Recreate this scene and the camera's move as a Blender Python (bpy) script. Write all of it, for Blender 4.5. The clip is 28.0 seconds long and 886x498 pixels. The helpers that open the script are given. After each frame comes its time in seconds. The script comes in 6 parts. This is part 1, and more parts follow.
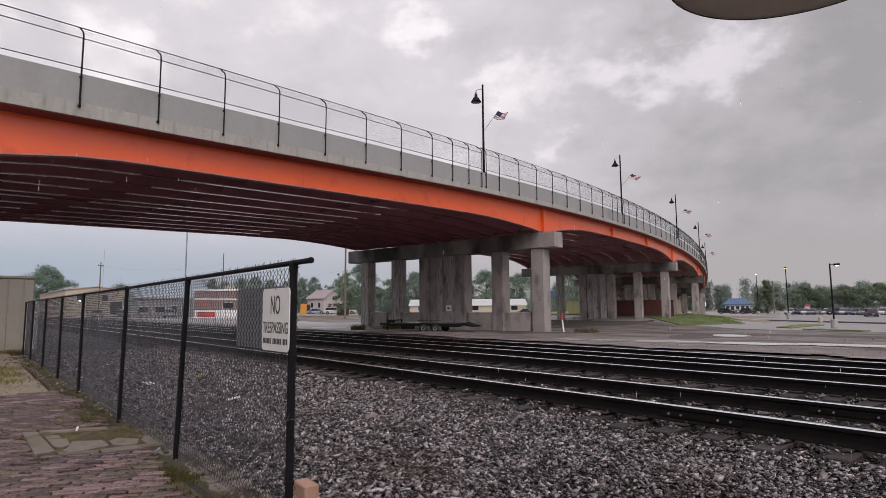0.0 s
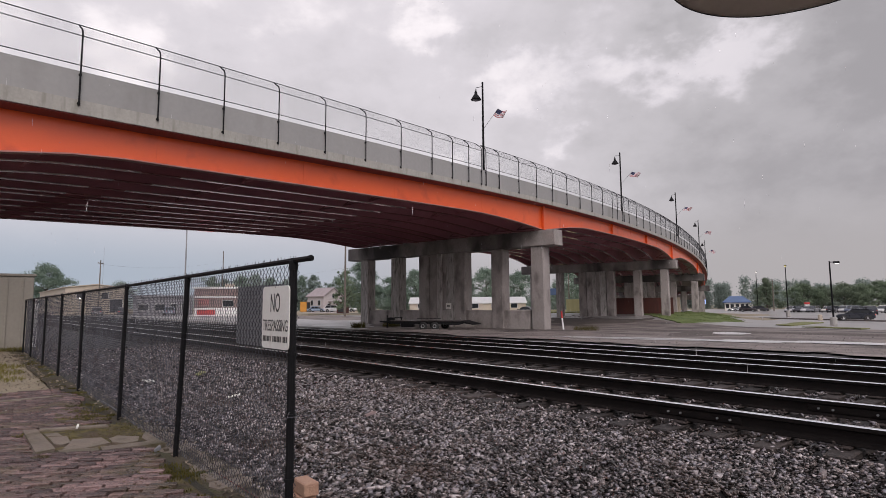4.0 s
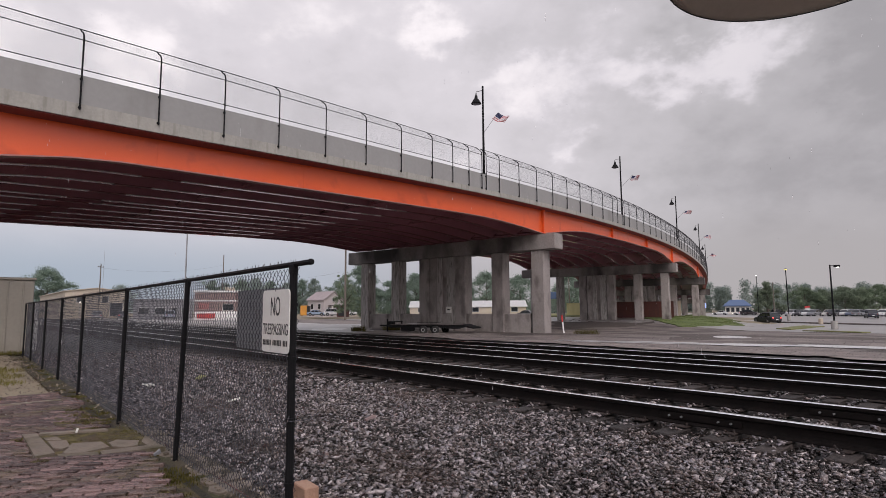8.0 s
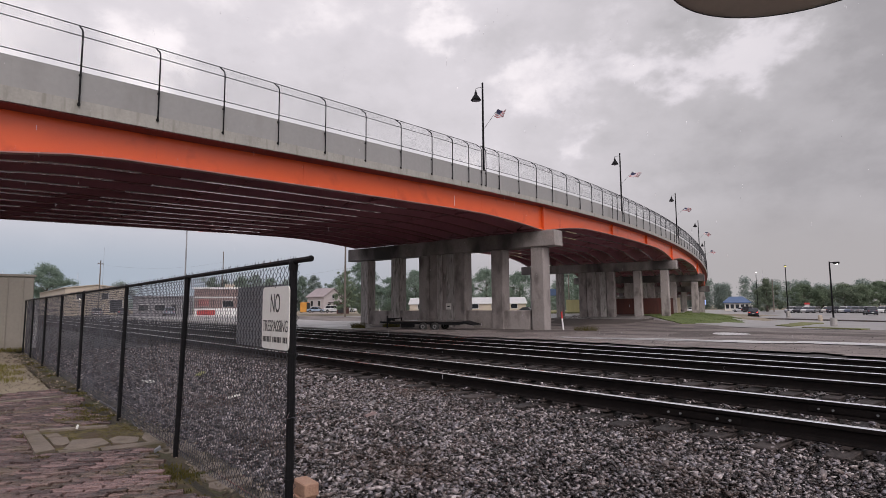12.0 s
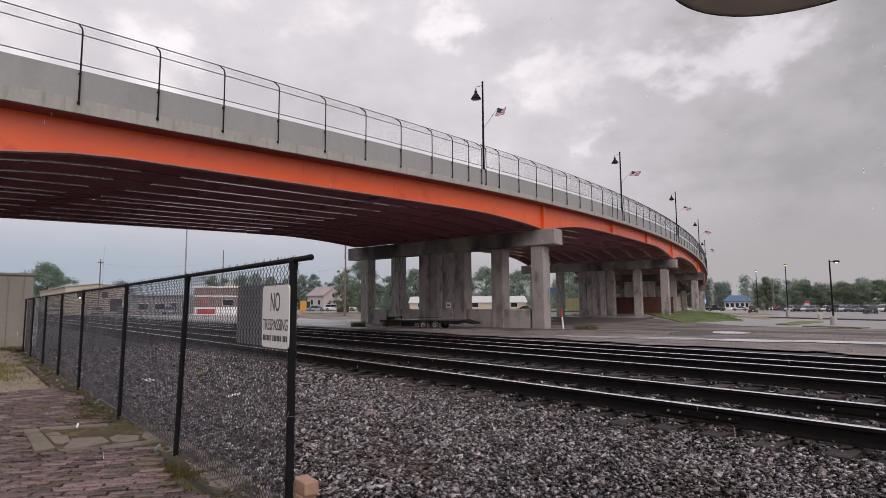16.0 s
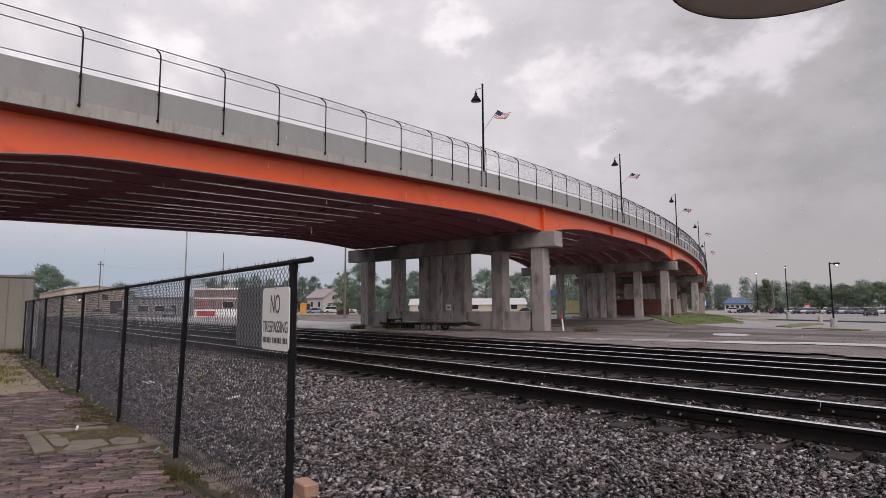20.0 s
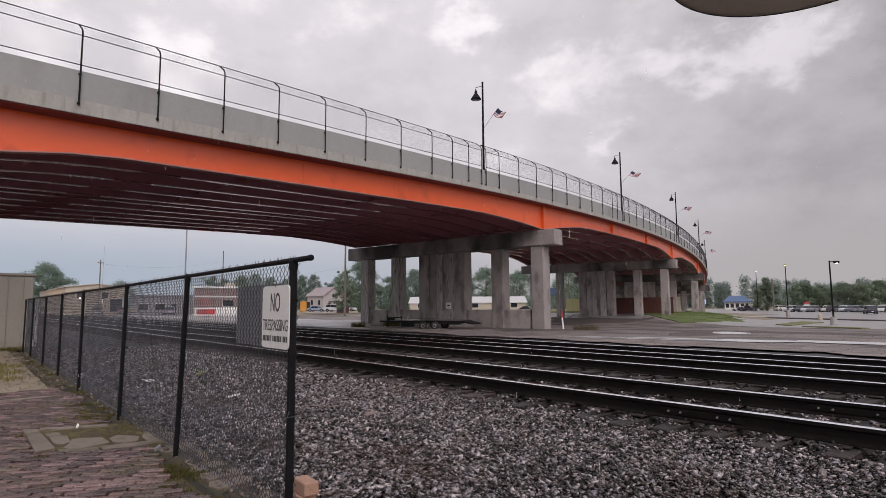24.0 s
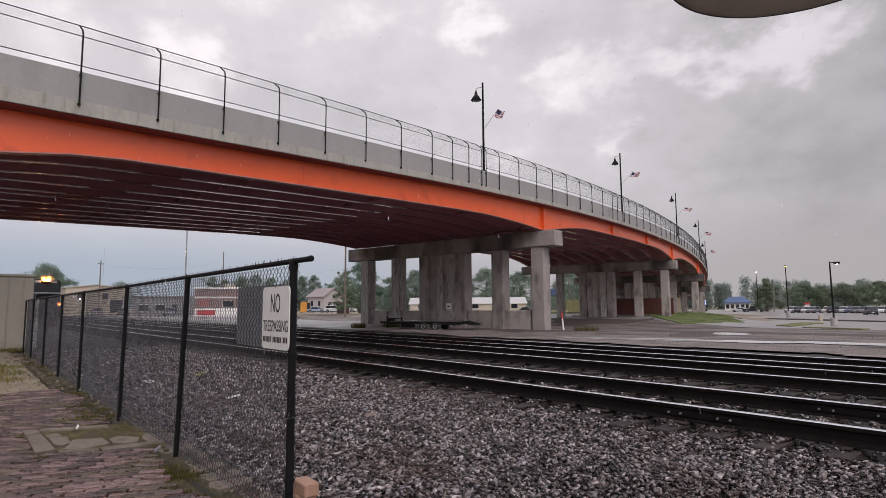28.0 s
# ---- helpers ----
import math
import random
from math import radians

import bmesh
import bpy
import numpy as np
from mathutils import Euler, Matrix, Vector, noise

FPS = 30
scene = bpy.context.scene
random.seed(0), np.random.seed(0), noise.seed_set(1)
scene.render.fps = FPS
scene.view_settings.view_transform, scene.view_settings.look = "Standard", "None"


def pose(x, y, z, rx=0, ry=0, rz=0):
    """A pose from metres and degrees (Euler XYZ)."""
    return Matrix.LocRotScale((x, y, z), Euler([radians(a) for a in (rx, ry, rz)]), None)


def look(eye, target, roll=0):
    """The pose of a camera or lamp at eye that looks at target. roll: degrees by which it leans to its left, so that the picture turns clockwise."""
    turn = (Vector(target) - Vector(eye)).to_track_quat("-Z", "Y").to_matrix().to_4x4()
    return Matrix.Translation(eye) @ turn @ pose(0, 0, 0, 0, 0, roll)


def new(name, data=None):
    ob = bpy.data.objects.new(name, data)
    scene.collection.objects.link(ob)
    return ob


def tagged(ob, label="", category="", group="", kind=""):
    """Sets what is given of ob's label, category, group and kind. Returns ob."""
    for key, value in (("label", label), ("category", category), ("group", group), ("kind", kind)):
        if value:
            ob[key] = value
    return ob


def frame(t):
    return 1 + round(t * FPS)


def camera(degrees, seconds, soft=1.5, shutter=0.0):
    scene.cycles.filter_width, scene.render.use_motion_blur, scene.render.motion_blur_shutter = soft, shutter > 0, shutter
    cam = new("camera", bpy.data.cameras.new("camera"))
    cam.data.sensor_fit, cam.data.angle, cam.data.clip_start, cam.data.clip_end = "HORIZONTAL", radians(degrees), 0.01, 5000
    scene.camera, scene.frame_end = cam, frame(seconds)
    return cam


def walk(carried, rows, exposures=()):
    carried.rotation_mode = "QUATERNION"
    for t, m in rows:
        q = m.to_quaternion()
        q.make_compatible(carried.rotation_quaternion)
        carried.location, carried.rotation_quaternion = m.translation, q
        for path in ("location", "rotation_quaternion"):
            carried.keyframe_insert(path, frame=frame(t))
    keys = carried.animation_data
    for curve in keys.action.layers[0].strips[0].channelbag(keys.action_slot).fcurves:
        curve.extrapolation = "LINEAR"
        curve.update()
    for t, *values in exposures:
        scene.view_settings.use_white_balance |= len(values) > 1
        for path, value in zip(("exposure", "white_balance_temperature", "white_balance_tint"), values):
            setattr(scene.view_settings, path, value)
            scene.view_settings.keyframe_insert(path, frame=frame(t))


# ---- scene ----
# ---------------------------------------------------------------- camera
FOV, EYE = 76.32, (0.0, 0.0, 1.27)
HEADING, TILT, LEAN = 40.42, 5.771, -0.396      # degrees: from the track's line, upwards, sideways


def cam_pose(yaw, tilt):
    """Camera pose: yaw to the right of the mean heading and tilt above the mean tilt, in degrees."""
    a, b = radians(HEADING + yaw), radians(TILT + tilt)
    way = Vector((-math.cos(a) * math.cos(b), math.sin(a) * math.cos(b), math.sin(b)))
    return look(EYE, Vector(EYE) + way, LEAN)


# seconds, yaw, tilt: a loosely steadied camera that nods a little
NODS = [(0.0, -0.016, 0.262), (0.5, 0, 0.366), (1.0, 0.072, 0.524), (1.5, 0.245, 0.754), (2.0, 0.088, 0.35), (2.5, 0, 0.088),
        (3.0, 0, 0.088), (3.5, 0, 0.032), (4.5, 0, 0.05), (5.5, 0, 0.088), (6.0, -0.039, 0.151), (6.5, 0, 0.073), (7.0, 0, 0.231),
        (7.5, -0.031, 0.238), (8.0, -0.024, 0.413), (8.5, 0, 0.175), (9.0, -0.024, 0.238), (9.5, -0.008, 0.167), (10.0, -0.024, 0.0),
        (10.5, 0, 0.088), (11.0, 0, -0.015), (11.5, 0, -0.087), (12.0, 0, 0.088), (12.5, 0, 0.073), (13.5, 0, 0.03), (14.5, 0, 0.0),
        (15.0, 0, -0.087), (15.5, 0, 0.0), (16.0, 0, -0.04), (16.5, 0, -0.087), (17.0, 0, 0.0), (18.5, 0, 0.0), (19.0, 0, -0.087),
        (19.5, 0, 0.0), (20.0, 0, 0.175), (20.5, 0, 0.0), (21.0, 0, -0.016), (21.5, -0.016, 0.088), (22.5, 0, 0.06), (23.5, 0, 0.048),
        (24.0, 0, 0.0), (24.5, 0, 0.088), (25.0, 0, -0.118), (25.5, 0, -0.024), (26.0, 0, 0.175), (26.5, 0.009, 0.088),
        (27.0, -0.015, 0.159), (27.5, -0.016, 0.246), (28.0, -0.016, 0.088)]
cam = camera(FOV, 28.0, soft=0.45)
walk(cam, [(t, cam_pose(y, p)) for t, y, p in NODS], [(0.0, 0.0, 6390, 17), (28.0, 0.0, 6390, 17)])

# ---------------------------------------------------------------- light
SUN_ELEV, SUN_TURN = radians(42), radians(112)
world = bpy.data.worlds.new("overcast_sky")
scene.world = world
world.use_nodes = True
wt = world.node_tree
wt.nodes.clear()
w_out = wt.nodes.new("ShaderNodeOutputWorld")
w_sky = wt.nodes.new("ShaderNodeTexSky")
w_sky.sky_type, w_sky.sun_disc = "NISHITA", False
w_sky.sun_elevation, w_sky.sun_rotation, w_sky.air_density, w_sky.dust_density = SUN_ELEV, SUN_TURN, 1.0, 4.0
w_bg1 = wt.nodes.new("ShaderNodeBackground")
w_bg1.inputs["Strength"].default_value = 0.05
w_bg2 = wt.nodes.new("ShaderNodeBackground")
w_bg2.inputs["Color"].default_value = (0.66, 0.645, 0.66, 1)
w_bg2.inputs["Strength"].default_value = 0.95
w_add = wt.nodes.new("ShaderNodeAddShader")
wt.links.new(w_sky.outputs[0], w_bg1.inputs["Color"])
wt.links.new(w_bg1.outputs[0], w_add.inputs[0])
wt.links.new(w_bg2.outputs[0], w_add.inputs[1])
wt.links.new(w_add.outputs[0], w_out.inputs["Surface"])
sun = new("sun", bpy.data.lights.new("sun", "SUN"))
sun.data.energy, sun.data.angle, sun.data.color = 1.2, radians(40), (1.0, 0.97, 0.93)
sun.matrix_world = look((0, 0, 50), Vector((0, 0, 50)) - Vector((math.sin(SUN_TURN) * math.cos(SUN_ELEV), math.cos(SUN_TURN) * math.cos(SUN_ELEV), math.sin(SUN_ELEV))))


# ---------------------------------------------------------------- materials
def node_mat(name):
    m = bpy.data.materials.new(name)
    m.use_nodes = True
    nt = m.node_tree
    return m, nt, nt.nodes["Principled BSDF"]


def ramp_of(nt, stops):
    r = nt.nodes.new("ShaderNodeValToRGB")
    e = r.color_ramp.elements
    while len(e) < len(stops):
        e.new(0.5)
    for el, (at, col) in zip(e, stops):
        el.position, el.color = at, (*col, 1)
    return r


def surface(name, low, high, scale=3.0, grain=40.0, rough=(0.6, 0.9), bump=0.3, metal=0.0, per_object=0.0, streak=None, spec=0.5,
            coords="Object", stain=None, coat=0.0, island=0.0, stops=(0.32, 0.68), more=()):
    """A worn surface: colour between low and high by a broad and a fine noise, roughness and relief from the fine one."""
    m, nt, b = node_mat(name)
    tc = nt.nodes.new("ShaderNodeTexCoord")
    src = tc.outputs["Object"]
    if coords == "World":
        geo = nt.nodes.new("ShaderNodeNewGeometry")
        src = geo.outputs["Position"]
    if streak:
        mp = nt.nodes.new("ShaderNodeMapping")
        mp.inputs["Scale"].default_value = streak
        nt.links.new(src, mp.inputs["Vector"])
        src1 = mp.outputs[0]
    else:
        src1 = src
    n1 = nt.nodes.new("ShaderNodeTexNoise")
    n1.inputs["Scale"].default_value, n1.inputs["Detail"].default_value, n1.inputs["Roughness"].default_value = scale, 6, 0.6
    nt.links.new(src1, n1.inputs["Vector"])
    n2 = nt.nodes.new("ShaderNodeTexNoise")
    n2.inputs["Scale"].default_value, n2.inputs["Detail"].default_value = grain, 4
    nt.links.new(src, n2.inputs["Vector"])
    mixn = nt.nodes.new("ShaderNodeMix")
    mixn.inputs[0].default_value = 0.35
    nt.links.new(n1.outputs["Fac"], mixn.inputs[2])
    nt.links.new(n2.outputs["Fac"], mixn.inputs[3])
    fac = mixn.outputs[0]
    for amount, kind in ((per_object, "ShaderNodeObjectInfo"), (island, "ShaderNodeNewGeometry")):
        if amount:
            oi = nt.nodes.new(kind)
            rnd = oi.outputs["Random" if kind == "ShaderNodeObjectInfo" else "Random Per Island"]
            ma = nt.nodes.new("ShaderNodeMath")
            ma.operation = "MULTIPLY_ADD"
            ma.inputs[1].default_value, ma.inputs[2].default_value = amount, -amount / 2
            nt.links.new(rnd, ma.inputs[0])
            ad = nt.nodes.new("ShaderNodeMath")
            nt.links.new(fac, ad.inputs[0])
            nt.links.new(ma.outputs[0], ad.inputs[1])
            fac = ad.outputs[0]
    r = ramp_of(nt, [(stops[0], low), *more, (stops[1], high)])
    nt.links.new(fac, r.inputs[0])
    col = r.outputs[0]
    if stain:
        tint, size, lo, hi = stain
        n3 = nt.nodes.new("ShaderNodeTexNoise")
        n3.inputs["Scale"].default_value, n3.inputs["Detail"].default_value = size, 8
        nt.links.new(src1, n3.inputs["Vector"])
        r3 = ramp_of(nt, [(lo, (0, 0, 0)), (hi, (1, 1, 1))])
        nt.links.new(n3.outputs["Fac"], r3.inputs[0])
        mx = nt.nodes.new("ShaderNodeMix")
        mx.data_type = "RGBA"
        mx.inputs[7].default_value = (*tint, 1)
        nt.links.new(r3.outputs[0], mx.inputs[0])
        nt.links.new(col, mx.inputs[6])
        col = mx.outputs[2]
    nt.links.new(col, b.inputs["Base Color"])
    mr = nt.nodes.new("ShaderNodeMapRange")
    mr.inputs[3].default_value, mr.inputs[4].default_value = rough
    nt.links.new(n1.outputs["Fac"], mr.inputs[0])
    nt.links.new(mr.outputs[0], b.inputs["Roughness"])
    b.inputs["Metallic"].default_value = metal
    b.inputs["Specular IOR Level"].default_value = spec
    b.inputs["Coat Weight"].default_value = coat
    if bump:
        bp_ = nt.nodes.new("ShaderNodeBump")
        bp_.inputs["Strength"].default_value, bp_.inputs["Distance"].default_value = bump, 0.02
        nt.links.new(n2.outputs["Fac"], bp_.inputs["Height"])
        nt.links.new(bp_.outputs[0], b.inputs["Normal"])
    return m


def glow(name, col, power):
    m, nt, b = node_mat(name)
    b.inputs["Base Color"].default_value = (*col, 1)
    b.inputs["Emission Color"].default_value = (*col, 1)
    b.inputs["Emission Strength"].default_value = power
    return m


def glassy(name, col, rough=0.05):
    m, nt, b = node_mat(name)
    b.inputs["Base Color"].default_value = (*col, 1)
    b.inputs["Roughness"].default_value = rough
    b.inputs["Specular IOR Level"].default_value = 0.8
    return m


def foliage(name, low, high, vary=0.28):
    """Leaves: matt, and letting half of the light through."""
    m = surface(name, low, high, 0.6, 9, (0.8, 0.95), 0.0, island=vary, per_object=0.2, spec=0.05)
    nt = m.node_tree
    b = nt.nodes["Principled BSDF"]
    through_ = nt.nodes.new("ShaderNodeBsdfTranslucent")
    nt.links.new(b.inputs["Base Color"].links[0].from_socket, through_.inputs["Color"])
    mix = nt.nodes.new("ShaderNodeMixShader")
    mix.inputs[0].default_value = 0.45
    out = next(n for n in nt.nodes if n.type == "OUTPUT_MATERIAL")
    nt.links.new(b.outputs[0], mix.inputs[1])
    nt.links.new(through_.outputs[0], mix.inputs[2])
    nt.links.new(mix.outputs[0], out.inputs["Surface"])
    return m


MAT = {
    "concrete": surface("weathered_concrete", (0.27, 0.26, 0.245), (0.40, 0.385, 0.36), 0.5, 25, (0.7, 0.95), 0.25,
                        stain=((0.12, 0.11, 0.10), 0.8, 0.55, 0.75)),
    "barrier": surface("barrier_concrete", (0.25, 0.25, 0.246), (0.305, 0.303, 0.298), 0.35, 6, (0.65, 0.9), 0.05, streak=(1, 1, 0.2),
                       stain=((0.18, 0.175, 0.165), 0.5, 0.58, 0.78)),
    "kerb_concrete": surface("deck_edge_concrete", (0.27, 0.262, 0.24), (0.38, 0.365, 0.335), 0.8, 12, (0.7, 0.95), 0.1, streak=(2.2, 2.2, 0.35),
                             stain=((0.20, 0.196, 0.165), 2.2, 0.54, 0.78)),
    "pier": surface("pier_concrete", (0.215, 0.19, 0.18), (0.36, 0.325, 0.31), 0.55, 9, (0.7, 0.95), 0.1, streak=(1.2, 1.2, 0.6), per_object=0.25,
                    stain=((0.105, 0.09, 0.085), 1.0, 0.5, 0.72)),
    "pier_pale": surface("limey_lightened_concrete", (0.20, 0.185, 0.175), (0.46, 0.43, 0.41), 1.6, 14, (0.7, 0.95), 0.15, streak=(3.0, 3.0, 0.5),
                         stain=((0.11, 0.098, 0.09), 2.6, 0.52, 0.7)),
    "pier_cap": surface("dark_blotched_cap_concrete", (0.17, 0.15, 0.142), (0.34, 0.31, 0.295), 0.4, 9, (0.6, 0.9), 0.1, streak=(1, 1, 0.5),
                        stain=((0.05, 0.043, 0.042), 0.32, 0.41, 0.60)),
    "orange": surface("orange_girder_paint", (0.67, 0.085, 0.012), (0.75, 0.105, 0.016), 0.4, 30, (0.3, 0.5), 0.06, coat=0.25,
                      stain=((0.48, 0.055, 0.012), 0.9, 0.58, 0.8)),
    "girder_red": surface("shaded_girder_red", (0.32, 0.125, 0.155), (0.42, 0.17, 0.205), 0.6, 20, (0.4, 0.6), 0.1),
    "girder_dull": surface("sheenless_flange_red", (0.15, 0.05, 0.055), (0.23, 0.08, 0.085), 0.6, 20, (0.5, 0.7), 0.08, spec=0.3),
    "maroon": surface("maroon_soffit_shade", (0.15, 0.04, 0.042), (0.22, 0.06, 0.062), 0.6, 20, (0.5, 0.8), 0.1),
    "girder_sheen": surface("sky_sheen_flange_red", (0.50, 0.36, 0.37), (0.64, 0.50, 0.51), 0.6, 20, (0.1, 0.2), 0.05, spec=1.0, coat=1.0),
    "girder_edge": surface("outer_flange_red", (0.26, 0.13, 0.125), (0.42, 0.20, 0.18), 1.4, 20, (0.4, 0.6), 0.05),
    "deck_under": surface("deck_underside", (0.30, 0.265, 0.29), (0.42, 0.375, 0.40), 0.5, 20, (0.8, 0.95), 0.2),
    "black_metal": surface("black_coated_metal", (0.004, 0.004, 0.005), (0.012, 0.012, 0.013), 4, 60, (0.6, 0.8), 0.1, spec=0.15),
    "mesh_wire": surface("dull_fence_wire", (0.03, 0.03, 0.038), (0.09, 0.09, 0.108), 6, 80, (0.15, 0.3), 0.0, spec=0.9, coat=0.6),
    "mesh_far": surface("galvanised_mesh_wire", (0.07, 0.07, 0.075), (0.16, 0.16, 0.165), 6, 80, (0.4, 0.6), 0.0, metal=0.3),
    # bed near black: the shade between stones sits in its colour
    "ballast": surface("wet_gap_shaded_ballast", (0.005, 0.0045, 0.0045), (0.035, 0.03, 0.029), 9, 45, (0.35, 0.75), 0.9, coords="World"),
    "stone": surface("ballast_stone", (0.016, 0.013, 0.012), (0.52, 0.46, 0.46), 2.2, 150, (0.08, 0.30), 0.2, island=1.25, spec=0.5, coat=0.12, stops=(0.0, 1.2), coords="World",
                     more=((0.24, (0.035, 0.029, 0.027)), (0.44, (0.15, 0.124, 0.116)), (0.62, (0.225, 0.184, 0.173)), (0.78, (0.235, 0.22, 0.247)), (1.0, (0.37, 0.32, 0.31))),
                     stain=((0.09, 0.056, 0.04), 0.55, 0.56, 0.74)),
    "gravel": surface("tan_gravel", (0.10, 0.08, 0.058), (0.31, 0.255, 0.195), 3, 100, (0.5, 0.9), 0.3, island=1.1, coords="World"),
    "grit": surface("asphalt_grit", (0.075, 0.063, 0.058), (0.30, 0.265, 0.25), 3, 100, (0.4, 0.9), 0.2, island=1.2, coords="World"),
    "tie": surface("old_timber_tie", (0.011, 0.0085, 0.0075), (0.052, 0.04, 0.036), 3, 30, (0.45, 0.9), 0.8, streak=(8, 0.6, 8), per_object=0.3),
    "wet_plank": surface("wet_trailer_planks", (0.06, 0.05, 0.048), (0.16, 0.14, 0.135), 3, 30, (0.12, 0.35), 0.3, streak=(0.6, 8, 8), spec=0.8, coat=0.4),
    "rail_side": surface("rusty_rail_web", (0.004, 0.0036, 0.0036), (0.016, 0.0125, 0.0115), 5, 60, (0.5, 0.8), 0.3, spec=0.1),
    "rail_top": surface("polished_rail_head", (0.86, 0.86, 0.87), (0.95, 0.95, 0.95), 5, 60, (0.22, 0.32), 0.02, metal=1.0),
    "plate": surface("rusty_tie_plate", (0.012, 0.009, 0.008), (0.04, 0.026, 0.021), 8, 60, (0.5, 0.85), 0.4),
    "asphalt": surface("worn_wet_asphalt", (0.10, 0.082, 0.074), (0.25, 0.213, 0.197), 0.9, 9, (0.45, 0.95), 1.0, spec=0.4, coords="World", stops=(0.38, 0.62),
                       stain=((0.05, 0.042, 0.038), 0.22, 0.5, 0.64)),
    "lot": surface("wet_lot_asphalt", (0.20, 0.188, 0.185), (0.30, 0.285, 0.28), 0.15, 20, (0.2, 0.5), 0.12, coords="World",
                   stain=((0.15, 0.145, 0.148), 0.1, 0.58, 0.74)),
    # puddle base is pale so that it carries the sky's reflection
    "water": surface("sky_paled_rippled_water", (0.44, 0.435, 0.43), (0.56, 0.55, 0.545), 2, 30, (0.3, 0.38), 0.0, coords="World", spec=1.0),
    "mud": surface("dark_wet_mud", (0.035, 0.029, 0.026), (0.15, 0.126, 0.115), 1.6, 12, (0.7, 0.95), 0.6, coords="World", spec=0.3),
    "grass": surface("short_grass", (0.07, 0.105, 0.026), (0.15, 0.19, 0.055), 0.5, 30, (0.7, 0.95), 0.7, coords="World"),
    "dirt": surface("packed_dirt", (0.15, 0.122, 0.08), (0.31, 0.262, 0.185), 1.6, 35, (0.6, 0.95), 0.6, coords="World"),
    "brick": surface("worn_brick_paver", (0.062, 0.040, 0.037), (0.22, 0.14, 0.13), 7, 60, (0.08, 0.36), 0.7, per_object=0.75, island=0.4, coords="World",
                     stain=((0.085, 0.066, 0.036), 1.6, 0.5, 0.7)),
    "block_brick": surface("buff_brick", (0.28, 0.15, 0.10), (0.42, 0.26, 0.18), 9, 60, (0.6, 0.9), 0.4, per_object=0.4),
    "slab": surface("mossy_stone_slab", (0.12, 0.096, 0.075), (0.225, 0.185, 0.148), 4, 40, (0.4, 0.8), 0.6, coords="World",
                    stain=((0.07, 0.06, 0.03), 3.0, 0.5, 0.68)),
    "moss": surface("moss_and_grass", (0.022, 0.017, 0.009), (0.15, 0.12, 0.036), 11, 60, (0.7, 0.95), 1.0, coords="World", stops=(0.4, 0.62),
                    stain=((0.075, 0.05, 0.03), 5.0, 0.5, 0.62)),
    "verge": surface("dark_mossy_soil", (0.016, 0.012, 0.009), (0.085, 0.068, 0.038), 5, 45, (0.6, 0.95), 1.0, coords="World",
                     stain=((0.05, 0.055, 0.018), 2.2, 0.5, 0.66)),
    "joint": surface("dark_wet_joint", (0.005, 0.0045, 0.003), (0.032, 0.027, 0.013), 6, 50, (0.5, 0.9), 1.0, coords="World"),
    "blade": foliage("weed_blade", (0.065, 0.06, 0.018), (0.16, 0.14, 0.045)),
    "lawn_blade": foliage("lawn_grass_blade", (0.07, 0.095, 0.022), (0.15, 0.18, 0.05)),
    "dry_blade": foliage("dry_grass_blade", (0.15, 0.14, 0.04), (0.27, 0.24, 0.085)),
    "beige": surface("beige_metal_cladding", (0.18, 0.164, 0.138), (0.232, 0.213, 0.18), 0.5, 12, (0.5, 0.7), 0.08,
                     stain=((0.15, 0.13, 0.105), 0.6, 0.56, 0.75)),
    "tan_wall": surface("tan_wall", (0.38, 0.32, 0.25), (0.46, 0.40, 0.32), 0.3, 8, (0.7, 0.9), 0.1),
    "white": surface("white_paint", (0.70, 0.70, 0.69), (0.80, 0.80, 0.79), 1.0, 20, (0.45, 0.7), 0.05),
    "pale_wall": surface("pale_grey_wall", (0.42, 0.42, 0.415), (0.5, 0.5, 0.49), 1.0, 20, (0.6, 0.8), 0.05),
    "slate_siding": surface("slate_grey_siding", (0.17, 0.165, 0.18), (0.24, 0.235, 0.25), 1.0, 20, (0.5, 0.8), 0.1, streak=(3, 3, 0.3)),
    # house roof, its mauve lightened to stand for haze
    "roof_mauve": surface("hazy_mauve_shingles", (0.24, 0.20, 0.205), (0.33, 0.285, 0.285), 1.0, 12, (0.7, 0.95), 0.3),
    "pink_siding": surface("pinkish_grey_siding", (0.36, 0.325, 0.32), (0.44, 0.40, 0.395), 1.0, 20, (0.6, 0.8), 0.05, streak=(0.3, 0.3, 8)),
    "cream": surface("cream_siding", (0.58, 0.54, 0.48), (0.68, 0.64, 0.58), 1.0, 20, (0.6, 0.8), 0.05),
    "roof_dark": surface("dark_shingles", (0.07, 0.062, 0.06), (0.14, 0.125, 0.12), 1.0, 12, (0.7, 0.95), 0.3),
    "roof_blue": surface("blue_metal_roof", (0.06, 0.10, 0.19), (0.085, 0.135, 0.24), 0.6, 12, (0.4, 0.6), 0.1),
    "flag_red": surface("faded_red_cloth", (0.36, 0.12, 0.13), (0.46, 0.17, 0.175), 3, 40, (0.8, 0.95), 0.05),
    "flag_white": surface("dull_white_cloth", (0.56, 0.55, 0.56), (0.66, 0.65, 0.66), 3, 40, (0.8, 0.95), 0.05),
    "flag_blue": surface("navy_cloth", (0.025, 0.03, 0.07), (0.05, 0.055, 0.11), 3, 40, (0.8, 0.95), 0.05),
    "faded_red": surface("faded_red_board", (0.26, 0.09, 0.085), (0.36, 0.14, 0.13), 1.0, 20, (0.5, 0.7), 0.05),
